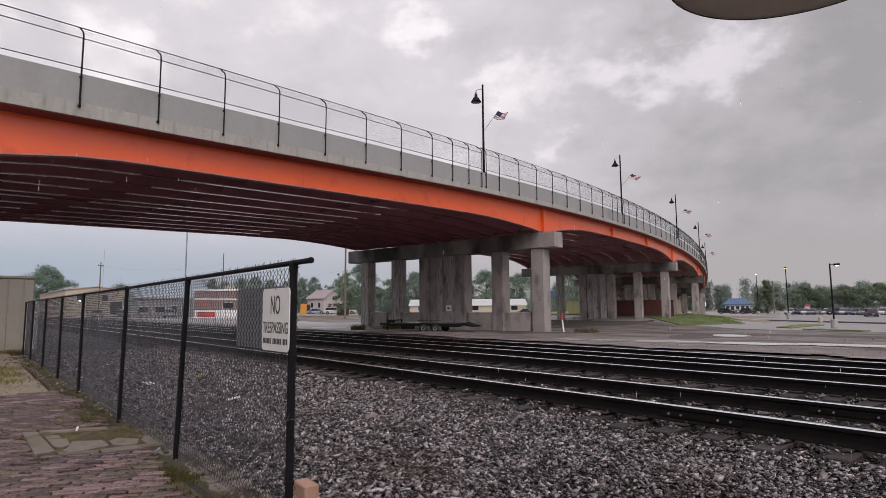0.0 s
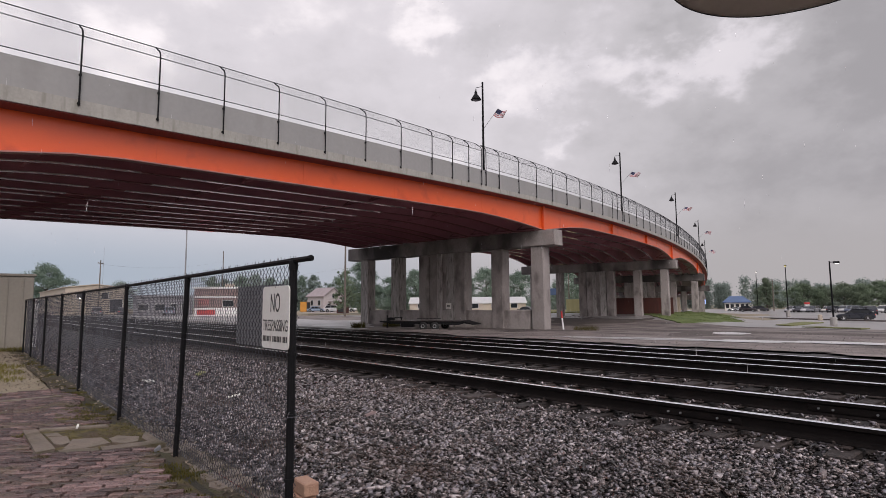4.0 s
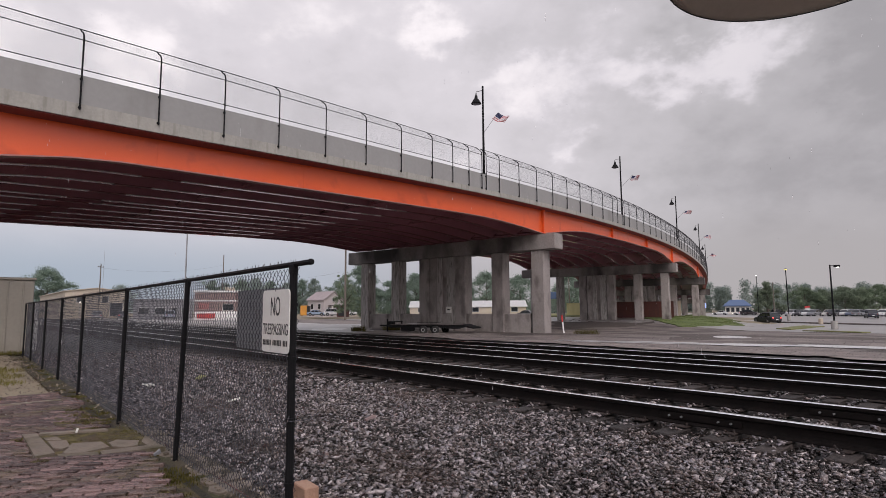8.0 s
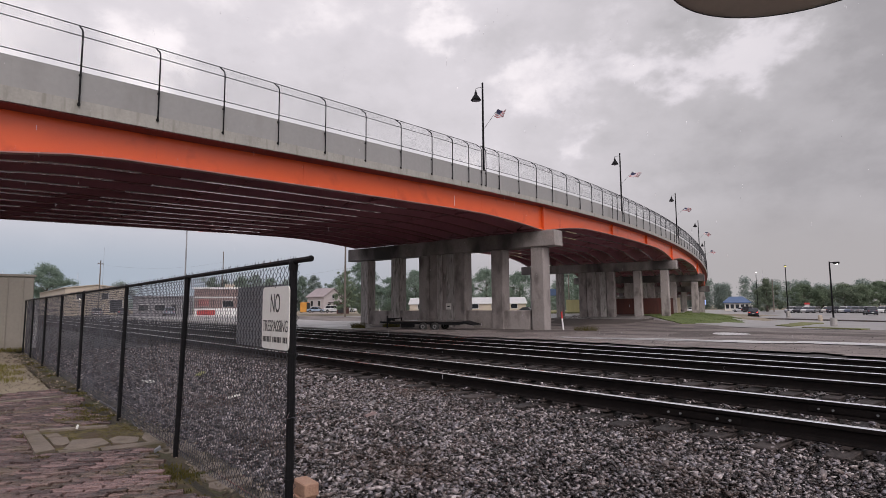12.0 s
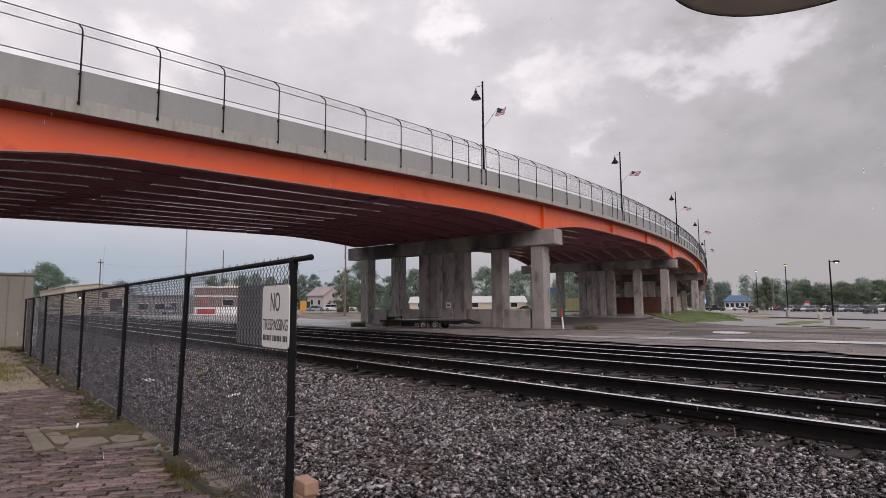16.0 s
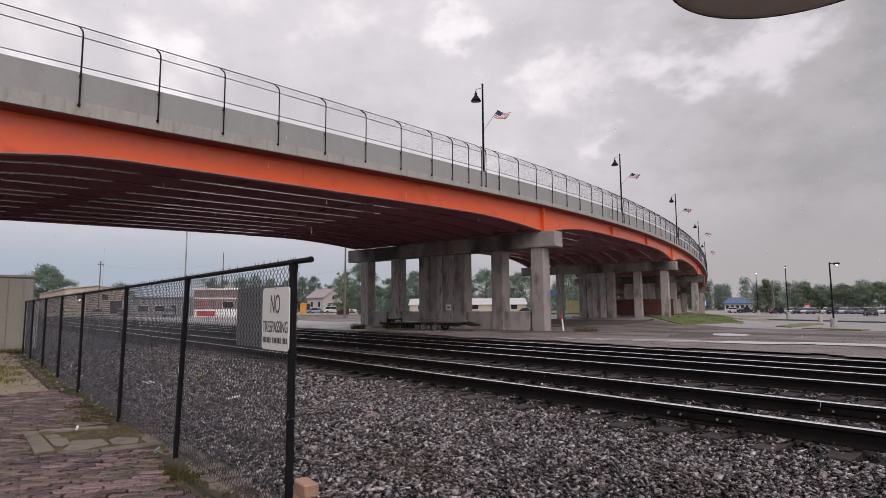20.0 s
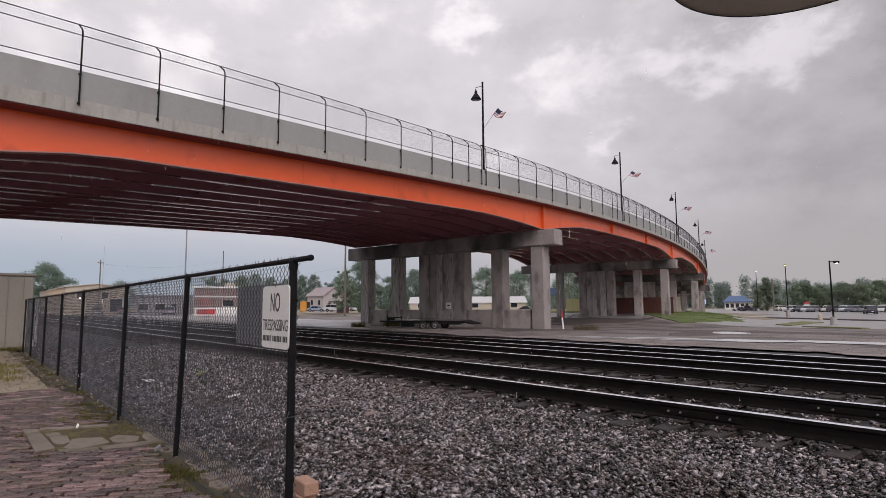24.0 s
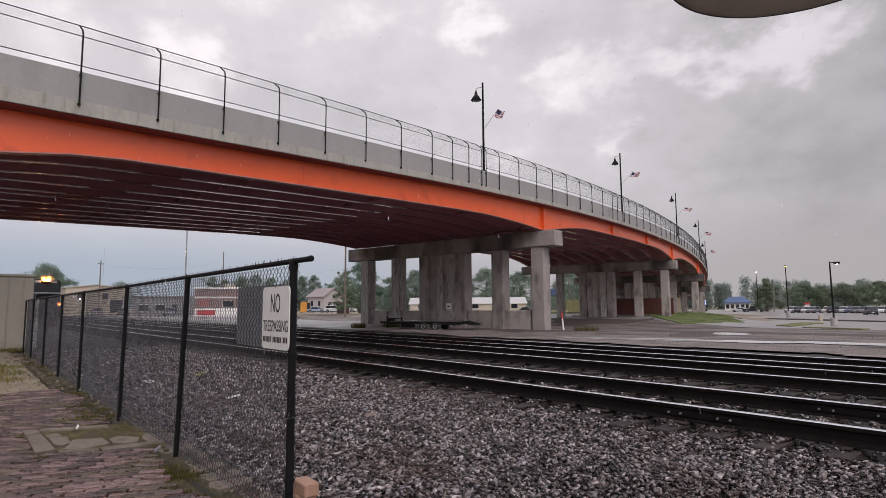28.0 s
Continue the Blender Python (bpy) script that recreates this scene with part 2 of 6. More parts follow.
    "red_paint": surface("red_paint", (0.42, 0.03, 0.03), (0.55, 0.05, 0.045), 1.0, 20, (0.4, 0.6), 0.05),
    "rust_fence": surface("rusty_red_panels", (0.055, 0.018, 0.015), (0.12, 0.038, 0.03), 1.2, 14, (0.6, 0.9), 0.2, streak=(2, 2, 0.3)),
    "glass": glassy("dark_glass", (0.02, 0.024, 0.028)),
    "sign_white": surface("white_sign_enamel", (0.62, 0.61, 0.57), (0.74, 0.73, 0.69), 5, 60, (0.35, 0.5), 0.02,
                          stain=((0.45, 0.42, 0.35), 6, 0.6, 0.8)),
    "sign_grey": surface("bare_sign_back", (0.13, 0.134, 0.145), (0.21, 0.214, 0.225), 5, 60, (0.4, 0.6), 0.02),
    "ink": surface("black_sign_ink", (0.012, 0.012, 0.013), (0.03, 0.03, 0.03), 5, 60, (0.4, 0.6), 0.0),
    "grey_metal": surface("grey_metal", (0.20, 0.205, 0.21), (0.32, 0.325, 0.33), 2, 40, (0.35, 0.6), 0.05, metal=0.5),
    "alloy": surface("silver_alloy_wheel", (0.42, 0.42, 0.43), (0.56, 0.56, 0.57), 4, 40, (0.25, 0.45), 0.02, metal=0.4),
    "wood_pole": surface("weathered_pole_timber", (0.09, 0.075, 0.06), (0.18, 0.155, 0.13), 2, 20, (0.7, 0.95), 0.4, streak=(6, 6, 0.5)),
    "rubber": surface("tyre_rubber", (0.012, 0.012, 0.012), (0.028, 0.028, 0.028), 6, 50, (0.7, 0.9), 0.3),
    "bark": surface("tree_bark", (0.05, 0.04, 0.032), (0.12, 0.10, 0.08), 3, 20, (0.8, 0.95), 0.6, streak=(4, 4, 0.6)),
    # nearer trees' greens, raised a little for the haze
    "leaf_dark": foliage("dark_leaves", (0.13, 0.165, 0.115), (0.2, 0.24, 0.17)),
    "leaf_mid": foliage("green_leaves", (0.15, 0.195, 0.13), (0.22, 0.275, 0.185)),
    "dry_turf": surface("thin_olive_turf", (0.10, 0.115, 0.035), (0.20, 0.20, 0.075), 0.7, 30, (0.7, 0.95), 0.7, coords="World"),
    "pale_yellow": surface("faded_yellow_paint", (0.46, 0.41, 0.20), (0.58, 0.53, 0.28), 0.8, 20, (0.4, 0.7), 0.05, streak=(2, 2, 0.4)),
    "field": surface("pale_dry_grass", (0.16, 0.17, 0.06), (0.27, 0.26, 0.11), 0.3, 12, (0.8, 0.95), 0.4, coords="World"),
    "brick_wall": surface("dark_red_brick_wall", (0.17, 0.115, 0.11), (0.26, 0.185, 0.175), 0.8, 18, (0.7, 0.9), 0.2),
    "led_board": glow("lit_sign_board", (0.35, 0.5, 0.95), 0.7),
    "rain": glassy("rain_drop", (0.8, 0.8, 0.82), 0.2),
    # far trees' greens have the air's haze mixed into them
    "leaf_far": foliage("haze_paled_leaves", (0.17, 0.23, 0.18), (0.245, 0.31, 0.25), 0.12),
    "leaf_haze": foliage("haze_washed_leaves", (0.225, 0.275, 0.245), (0.305, 0.36, 0.325), 0.08),
    "canopy": surface("brown_lamp_enamel", (0.60, 0.54, 0.46), (0.70, 0.63, 0.55), 3.0, 30, (0.5, 0.75), 0.05),
    "lamp_lens": glow("lamp_lens_glow", (0.9, 0.88, 0.95), 0.9),
    "yellow": surface("yellow_paint", (0.5, 0.22, 0.03), (0.6, 0.28, 0.05), 2, 20, (0.4, 0.6), 0.05),
    "lamp_white": glow("lot_lamp_glow", (1.0, 0.95, 0.85), 6.0),
    "lamp_yellow": glow("sodium_lamp_glow", (1.0, 0.82, 0.2), 1.5),
    "head_light": glow("locomotive_headlight_glow", (1.0, 0.50, 0.15), 45000.0),
    # orange halo round the locomotive's lamps, made as glowing bowls
    "lamp_bowl": glow("headlight_halo_glow", (1.0, 0.17, 0.03), 2.2),
    "ditch_light": glow("locomotive_ditch_light_glow", (1.0, 0.5, 0.17), 4.0),
    "tail_light": glow("tail_light_glow", (1.0, 0.06, 0.04), 2.6),
    "car_light": glow("car_headlight_glow", (1.0, 0.92, 0.8), 8.0),
    "loco_black": surface("black_locomotive_paint", (0.008, 0.008, 0.009), (0.02, 0.02, 0.021), 2, 30, (0.4, 0.6), 0.05, spec=0.2),
}


# ---------------------------------------------------------------- mesh helpers
class Shape:
    """Gathers vertices and faces of one mesh."""

    def __init__(self):
        self.v, self.f = [], []

    def ring(self, rings, closed_ends=True):
        """Lofts rings of equally many points."""
        n, base = len(rings[0]), len(self.v)
        for r in rings:
            self.v += [tuple(q) for q in r]
        for i in range(len(rings) - 1):
            a, b = base + i * n, base + (i + 1) * n
            for j in range(n):
                k = (j + 1) % n
                self.f.append((a + j, a + k, b + k, b + j))
        if closed_ends:
            self.f.append(tuple(base + j for j in reversed(range(n))))
            e = base + (len(rings) - 1) * n
            self.f.append(tuple(e + j for j in range(n)))
        return self

    def box(self, x, y, z, sx, sy, sz, bevel=0.0, turn=0.0):
        """A box centred at x, y with its base at z; bevel chamfers its upright edges and its top and foot."""
        c = min(bevel, sx / 2.2, sy / 2.2, sz / 2.2)

        def loop(inset, h):
            a, b = sx / 2 - inset, sy / 2 - inset
            if c:
                pts = [(-a + c, -b), (a - c, -b), (a, -b + c), (a, b - c), (a - c, b), (-a + c, b), (-a, b - c), (-a, -b + c)]
            else:
                pts = [(-a, -b), (a, -b), (a, b), (-a, b)]
            ct, st = math.cos(turn), math.sin(turn)
            return [(x + p * ct - q * st, y + p * st + q * ct, h) for p, q in pts]
        if c:
            return self.ring([loop(c, z), loop(0, z + c), loop(0, z + sz - c), loop(c, z + sz)])
        return self.ring([loop(0, z), loop(0, z + sz)])

    def tube(self, pts, r, n=8, r2=None):
        """A round bar along points, tapering from r to r2."""
        pts = [Vector(q) for q in pts]
        rings = []
        up = Vector((0, 0, 1))
        for i, q in enumerate(pts):
            d = (pts[min(i + 1, len(pts) - 1)] - pts[max(i - 1, 0)]).normalized()
            a = d.cross(up if abs(d.z) < 0.95 else Vector((1, 0, 0))).normalized()
            b = d.cross(a).normalized()
            rr = r if r2 is None else r + (r2 - r) * i / (len(pts) - 1)
            rings.append([q + (a * math.cos(2 * math.pi * k / n) + b * math.sin(2 * math.pi * k / n)) * rr for k in range(n)])
        return self.ring(rings)

    def lathe(self, profile, n=16, at=(0, 0, 0), axis="z"):
        rings = []
        for r, h in profile:
            ring = []
            for k in range(n):
                a = 2 * math.pi * k / n
                p, q = r * math.cos(a), r * math.sin(a)
                d = {"z": (p, q, h), "y": (p, h, q), "x": (h, p, q)}[axis]
                ring.append((at[0] + d[0], at[1] + d[1], at[2] + d[2]))
            rings.append(ring)
        return self.ring(rings)

    def slab(self, poly, z0, z1):
        """An upright prism on a plan polygon."""
        return self.ring([[(x, y, z0) for x, y in poly], [(x, y, z1) for x, y in poly]])

    def mesh(self, name, material, smooth=False):
        me = bpy.data.meshes.new(name)
        me.from_pydata(self.v, [], self.f)
        me.materials.append(material)
        if smooth:
            me.shade_smooth()
        me.update()
        return me


def thing(name, at=None, label="", category="", group="", kind=""):
    ob = new(name)
    ob.empty_display_size = 0.2
    if at is not None:
        ob.matrix_world = at
    return tagged(ob, label, category, group, kind)


def part(name, shape, material, parent=None, label="", smooth=False, at=None):
    """One mesh object from a Shape, under a thing or a part."""
    data = shape.mesh(name, MAT[material] if isinstance(material, str) else material, smooth) if isinstance(shape, Shape) else shape
    ob = new(name, data)
    if parent is not None:
        ob.parent = parent
    if at is not None:
        ob.matrix_basis = at
    if label:
        ob["label"] = label
    return ob


def raw_mesh(name, verts, faces, material, smooth=False):
    """A mesh from numpy arrays, for what comes in thousands."""
    me = bpy.data.meshes.new(name)
    me.vertices.add(len(verts))
    me.vertices.foreach_set("co", np.asarray(verts, dtype=np.float32).ravel())
    k = faces.shape[1]
    me.loops.add(faces.size)
    me.loops.foreach_set("vertex_index", faces.astype(np.int32).ravel())
    me.polygons.add(len(faces))
    me.polygons.foreach_set("loop_start", np.arange(0, faces.size, k, dtype=np.int32))
    me.update(calc_edges=True)
    me.materials.append(MAT[material])
    if smooth:
        me.shade_smooth()
    return me


def ground_z(x, y):
    """Height of the ground: level along the tracks, falling away towards the lots behind."""
    z = np.interp(y, [-400, 0.9, 1.7, 2.4, 15.5, 18.5, 32, 66, 95, 150, 400],
                  [-0.03, -0.03, -0.1, -0.2, -0.2, -0.17, -0.45, -1.15, -1.2, -0.95, -0.95])
    side = np.interp(-np.asarray(x) / np.maximum(y, 5.0), [0.9, 2.4], [1.0, 0.2])
    z = np.where(np.asarray(y) > 18.5, -0.17 + (z + 0.17) * side, z)
    edge = np.interp(y, [47, 69, 88, 140], [-29, -35, -41, -65])
    bank = np.interp(np.asarray(x) - edge, [-2, 8], [1.0, 0.0]) * np.interp(y, [46, 70, 108, 135], [0.0, 1.0, 1.0, 0.0]) * np.interp(-np.asarray(x) / np.maximum(y, 5.0), [1.0, 1.5], [1.0, 0.0])
    return z + (0.0 - z) * bank


def draped(name, xs, ys, lift, material, keep=None, relief=0.0):
    """A sheet laid on the ground over a grid of plan lines; keep(x, y) tells which cells belong to it."""
    gx, gy = np.meshgrid(xs, ys)
    gz = ground_z(gx, gy) + lift
    if relief:
        gz = gz + np.vectorize(lambda a, b: noise.noise((a * 0.9, b * 0.9, 0)) * relief)(gx, gy)
    v = np.stack([gx, gy, gz], -1).reshape(-1, 3)
    n = len(xs)
    i, j = np.meshgrid(np.arange(n - 1), np.arange(len(ys) - 1))
    f = np.stack([j * n + i, j * n + i + 1, (j + 1) * n + i + 1, (j + 1) * n + i], -1).reshape(-1, 4)
    if keep is not None:
        c = v[f].mean(1)
        f = f[[bool(keep(a, b)) for a, b, _ in c]]
    return new(name, raw_mesh(name, v, f, material, True))


# ---------------------------------------------------------------- ground
far = [-2500, -1400, -800, -500, -350, -250, -180, -130, -100]
gx_ = far + list(range(-96, 40, 4)) + [40, 60, 90, 150, 300, 700, 1500]
gy_ = [-900, -400, -150, -60, -25, -10, -4, -1, 0.9, 1.7, 2.4, 6, 10, 15.5, 18.5] + list(range(20, 70, 4)) + [72, 80, 90, 110, 140, 180, 240, 330, 450, 700, 1200, 2500]
ground = tagged(draped("ground", gx_, gy_, -0.1, "dirt"), "packed dirt and grass ground of the railway town", "ground", kind="structure")
fine_x = list(np.arange(-60, 30, 1.0))
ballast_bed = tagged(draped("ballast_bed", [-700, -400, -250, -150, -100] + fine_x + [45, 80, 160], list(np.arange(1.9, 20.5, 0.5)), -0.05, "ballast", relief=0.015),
                     "wet crushed stone bed under the tracks, darkened for gap shade", "ballast", kind="structure")


def yard_edge(x, y):
    return y > 19.25 + (0.35 * math.sin(x * 0.7) + 0.25 * math.sin(x * 1.9)) * (1.0 if x > -30 else 2.0)


yard = tagged(draped("asphalt_yard", list(np.arange(-110, 60, 0.5)), list(np.arange(17.5, 62, 0.5)), 0.012, "asphalt", yard_edge),
              "patched wet asphalt yard with puddles behind the tracks", "pavement", kind="structure")
lot_sheet = tagged(draped("parking_lot", list(np.arange(-120, 130, 2.0)), list(np.arange(61, 262, 2.0)), 0.03, "lot"),
                   "wet grey parking lot and street", "pavement", kind="structure")


def blob(name, cx, cy, rx, ry, lift, material, turn=0.0, seed=0, label="", category="", n=40, thick=0.0, wob=0.18):
    """A flat patch with an uneven outline laid on the ground."""
    rnd = random.Random(seed)
    ph = [rnd.uniform(0, 6.28) for _ in range(4)]
    ct, st = math.cos(radians(turn)), math.sin(radians(turn))
    rings = []
    for fr in (1.0, 0.97, 0.85, 0.7, 0.55, 0.4, 0.2):
        ring = []
        for k in range(n):
            a = 2 * math.pi * k / n
            w = 1 + wob * (math.sin(2 * a + ph[0]) * 0.6 + math.sin(3 * a + ph[1]) * 0.5 + math.sin(7 * a + ph[2]) * 0.25)
            p, q = rx * w * fr * math.cos(a), ry * w * fr * math.sin(a)
            x, y = cx + p * ct - q * st, cy + p * st + q * ct
            ring.append((x, y, float(ground_z(x, y)) + lift + (thick if fr < 0.99 else 0)))
        rings.append(ring)
    sh = Shape().ring(rings, False)
    sh.f.append(tuple(range(6 * n, 7 * n)))
    return tagged(new(name, sh.mesh(name, MAT[material], True)), label, category, kind="structure")


# ---------------------------------------------------------------- tracks
def rail_profile(w=0.0):
    return [(-0.07, 0), (0.07, 0), (0.07, 0.012), (0.014, 0.03), (0.009, 0.05), (0.009, 0.13), (0.035, 0.142), (0.036, 0.174), (0.026, 0.184),
            (-0.026, 0.184), (-0.036, 0.174), (-0.035, 0.142), (-0.009, 0.13), (-0.009, 0.05), (-0.014, 0.03), (-0.07, 0.012)]


RAIL_FOOT = -0.086
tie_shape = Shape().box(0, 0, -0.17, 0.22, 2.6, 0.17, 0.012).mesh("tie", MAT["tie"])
plate_shape = Shape().box(0, 0, 0, 0.19, 0.34, 0.018, 0.004).mesh("tie_plate", MAT["plate"])
spike_shape = Shape().box(0, 0, 0, 0.022, 0.03, 0.03, 0.004).mesh("spike", MAT["plate"])


def build_track(name, y, x_near, label, x_far=-640.0):
    """One track: two rails on timber ties, with tie plates under the rails."""
    tr = thing(name, None, label, "railway track", "tracks side by side")
    rnd = random.Random(int(y * 10))
    for side in (-0.7525, 0.7525):
        sh = Shape()
        rings = [[(x, y + side + p, RAIL_FOOT + h) for p, h in rail_profile()] for x in (x_far, -200, -60, -20, 10, 90)]
        sh.ring(rings)
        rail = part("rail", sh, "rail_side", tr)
        top = Shape()
        top.ring([[(x, y + side + p, RAIL_FOOT + h) for p, h in ((-0.034, 0.1795), (-0.0275, 0.1863), (0.0275, 0.1863), (0.034, 0.1795))] for x in (x_far, -200, -60, -20, 10, 90)])
        part("running_surface", top, "rail_top", rail, "polished bright running surface")
    if y < 9:
        for side, spots in ((-0.7525, ((-3.55, -3.40), (-2.97, -2.83))), (0.7525, ((-2.41, -2.26), (-1.82, -1.68)))):
            jb = part("joint_bar", Shape().box(spots[0][0] + 0.36, y + side - 0.017, RAIL_FOOT + 0.04, 0.95, 0.016, 0.075, 0.005), "rail_side", tr, "bolted joint bar")
            for pair in spots:
                for bx in pair:
                    part("bolt", Shape().lathe([(0.013, -0.045), (0.013, -0.02), (0.009, -0.018)], 8, (bx, y + side, RAIL_FOOT + 0.08), "y"), "grey_metal", jb, "shiny bolt end")
    x, near, count = 12.0, [], 0
    far_sh = Shape()
    while x > -170:
        tw = rnd.uniform(-0.02, 0.02)
        if x > x_near:
            t = part("tie", tie_shape, None, tr, at=pose(x + rnd.uniform(-0.04, 0.04), y + rnd.uniform(-0.12, 0.12), RAIL_FOOT - 0.018 + rnd.uniform(-0.02, 0.0), rnd.uniform(-0.6, 0.6), 0, math.degrees(tw) * 1.6))
            for side in (-0.7525, 0.7525):
                part("tie_plate", plate_shape, None, tr, at=pose(x, y + side, RAIL_FOOT - 0.017))
                if y < 9:
                    for off in (-0.085, 0.085):
                        part("spike", spike_shape, None, tr, at=pose(x + rnd.choice((-0.06, 0.06)), y + side + off, RAIL_FOOT))
        else:
            far_sh.box(x, y, RAIL_FOOT - 0.19, 0.22, 2.6, 0.17)
        x -= 0.53
    tagged(part("far_ties", far_sh, "tie", tr), kind="stuff")
    return tr


build_track("railway_track", 7.362, -30, "main track beside the fence with polished rails on timber ties")
build_track("railway_track", 11.132, -26, "second main track with polished rails on timber ties")
build_track("railway_track", 13.79, -14, "third track with worn rails close beside the second")


def scatter_stones(name, n, x0, x1, y0, y1, size, zfun, seed, material="stone", skip=None, clear=3.3, deep=0.05):
    """Broken stones as one heap: each an uneven eight-cornered lump."""
    rng = np.random.default_rng(seed)
    x = rng.uniform(x0, x1, n)
    y = rng.uniform(y0, y1, n)
    if skip is not None:
        ok = ~skip(x, y)
        x, y = x[ok], y[ok]
        n = len(x)
    ok = x * x + y * y > clear ** 2
    x, y = x[ok], y[ok]
    n = len(x)
    z = zfun(x, y) + rng.uniform(-deep, 0.02, n)
    base = np.array([(-.5, -.45, -.9), (.45, -.5, -.9), (.5, .45, -.9), (-.45, .5, -.9), (-1, -.9, .5), (.9, -1, .5), (1, .9, .5), (-.9, 1, .5)])
    v = base[None] * (1 + rng.uniform(-0.42, 0.42, (n, 8, 3)))
    s = size * np.exp(rng.normal(0, 0.28, n))[:, None] * np.stack([rng.uniform(.9, 1.75, n), rng.uniform(.65, 1.15, n), rng.uniform(.4, .8, n)], -1) / 2
    v = v * s[:, None, :]
    a = rng.uniform(0, 6.283, n)
    t = rng.uniform(-0.7, 0.7, n)
    ca, sa, ct, st = np.cos(a), np.sin(a), np.cos(t), np.sin(t)
    vx = v[..., 0] * ct[:, None] + v[..., 2] * st[:, None]
    vz = -v[..., 0] * st[:, None] + v[..., 2] * ct[:, None]
    px = vx * ca[:, None] - v[..., 1] * sa[:, None]
    py = vx * sa[:, None] + v[..., 1] * ca[:, None]
    v = np.stack([px + x[:, None], py + y[:, None], vz + z[:, None]], -1).reshape(-1, 3)
    q = np.array([(4, 5, 6, 7), (0, 1, 5, 4), (1, 2, 6, 5), (2, 3, 7, 6), (3, 0, 4, 7)])
    f = (np.arange(n)[:, None, None] * 8 + q[None]).reshape(-1, 4)
    return new(name, raw_mesh(name, v, f, material))


def stones_z(x, y):
    """The ballast's surface: level with the ties, with a shallow ditch along the fence."""
    heave = 0.014 * np.sin(x * 1.7 + 0.8 * y) * np.sin(y * 1.9 - 0.6 * x) + 0.009 * np.sin(x * 4.3 - y * 2.7)
    return np.interp(y, [1.5, 2.2, 3.5, 5.5, 6.15, 6.5, 20], [-0.07, -0.12, -0.18, -0.18, -0.142, -0.158, -0.165]) + heave * np.clip((6.3 - y) / 0.5, 0, 1)


def in_tie(x, y):
    on = np.abs((x - 12.0) / 0.53 - np.round((x - 12.0) / 0.53)) < 0.13
    tr = (np.abs(y - 7.362) < 1.12) | (np.abs(y - 11.132) < 1.25)
    return on & tr


tagged(scatter_stones("ballast_stones", 82000, -9.5, -0.3, 1.75, 6.2, 0.027, stones_z, 1, skip=in_tie, deep=0.075),
                     "loose wet grey crushed stone beside the track", "ballast stones", kind="stuff")
tagged(scatter_stones("ballast_stones", 27000, -24, -9.5, 1.7, 6.2, 0.038, stones_z, 2, skip=in_tie, deep=0.075), "loose wet grey crushed stone beside the track",
       "ballast stones", kind="stuff")
tagged(scatter_stones("ballast_stones", 31000, -20, 0, 6.2, 12.6, 0.036, lambda x, y: stones_z(x, y) - 0.012, 3, skip=in_tie),
       "wet crushed stone between the ties of the tracks", "ballast stones", kind="stuff")


tagged(scatter_stones("ballast_stones", 9000, -2.9, 3.2, 1.75, 6.2, 0.031, stones_z, 5, skip=lambda x, y: in_tie(x, y) | ((x < 0.1) & (x * x + y * y > 3.25 ** 2)), clear=0.0), "loose wet grey crushed stone beside the track",
       "ballast stones", kind="stuff")
tagged(scatter_stones("ballast_stones", 9000, -28, 0, 12.6, 17.5, 0.03, lambda x, y: stones_z(x, y) - 0.03, 4), "wet crushed stone between the ties of the tracks",
       "ballast stones", kind="stuff")

tagged(scatter_stones("ballast_stones", 15000, -9.5, -0.6, 5.95, 8.8, 0.03, lambda x, y: 0 * x - 0.093, 7, skip=lambda x, y: ~in_tie(x, y) | (np.abs(np.abs(y - 7.362) - 0.7525) < 0.09)),
       "wet crushed stone spilled over the tie ends", "ballast stones", kind="stuff")


for n_, (x0, x1, y0, y1, size_) in ((5000, (-30, 4, 19.5, 27, 0.022)), (3000, (-36, 4, 27, 44, 0.028))):
    tagged(scatter_stones("yard_grit", n_, x0, x1, y0, y1, size_, lambda x, y: ground_z(x, y) + 0.024, 6 + n_, "grit", skip=lambda x, y: np.sin(x * 0.31 + y * 0.23) + np.sin(x * 0.17 - y * 0.61) > 0.9),
           "loose grit strewn over the worn asphalt", "gravel", kind="stuff")


# ---------------------------------------------------------------- bridge
BX, BY, BPHI = -24.45, 24.24, radians(99.55)
CURVE_FAR, CURVE_NEAR = 0.002765, 0.000262
_zs = np.polyfit([-45, -30, -22, -15, -5, 0, 8, 23, 46, 65, 90, 118, 150], [6.7, 7.3, 7.58, 7.91, 8.24, 8.42, 8.66, 8.85, 8.85, 8.3, 7.3, 5.7, 3.6], 4)


def along(s, off=0.0, z=0.0):
    """A point at s metres along the bridge's near edge, off metres inwards, at height z."""
    k = CURVE_FAR if s > 0 else CURVE_NEAR
    a = BPHI + k * s
    x = BX + (math.sin(a) - math.sin(BPHI)) / k
    y = BY - (math.cos(a) - math.cos(BPHI)) / k
    return Vector((x - math.sin(a) * off, y + math.cos(a) * off, z))


def turn_at(s):
    return math.degrees(BPHI + (CURVE_FAR if s > 0 else CURVE_NEAR) * s)


def edge_z(s):
    """Height of the foot of the deck's edge."""
    return float(np.polyval(_zs, s))


def drop(s):
    """The deck's edge hangs lower towards the near end."""
    return 0.17 * min(1.0, max(0.0, (-2.0 - s) / 18.0))


PIERS = [-36.0, 8.4, 45.5, 71.0, 96.0, 121.0]
DECK_W, S0, S1 = 21.2, -46.0, 146.0


def girder_depth(s):
    """Steel girders are deeper over the piers."""
    d = min(abs(s - q) for q in PIERS)
    base = 1.24 if s < 8.4 else 1.0
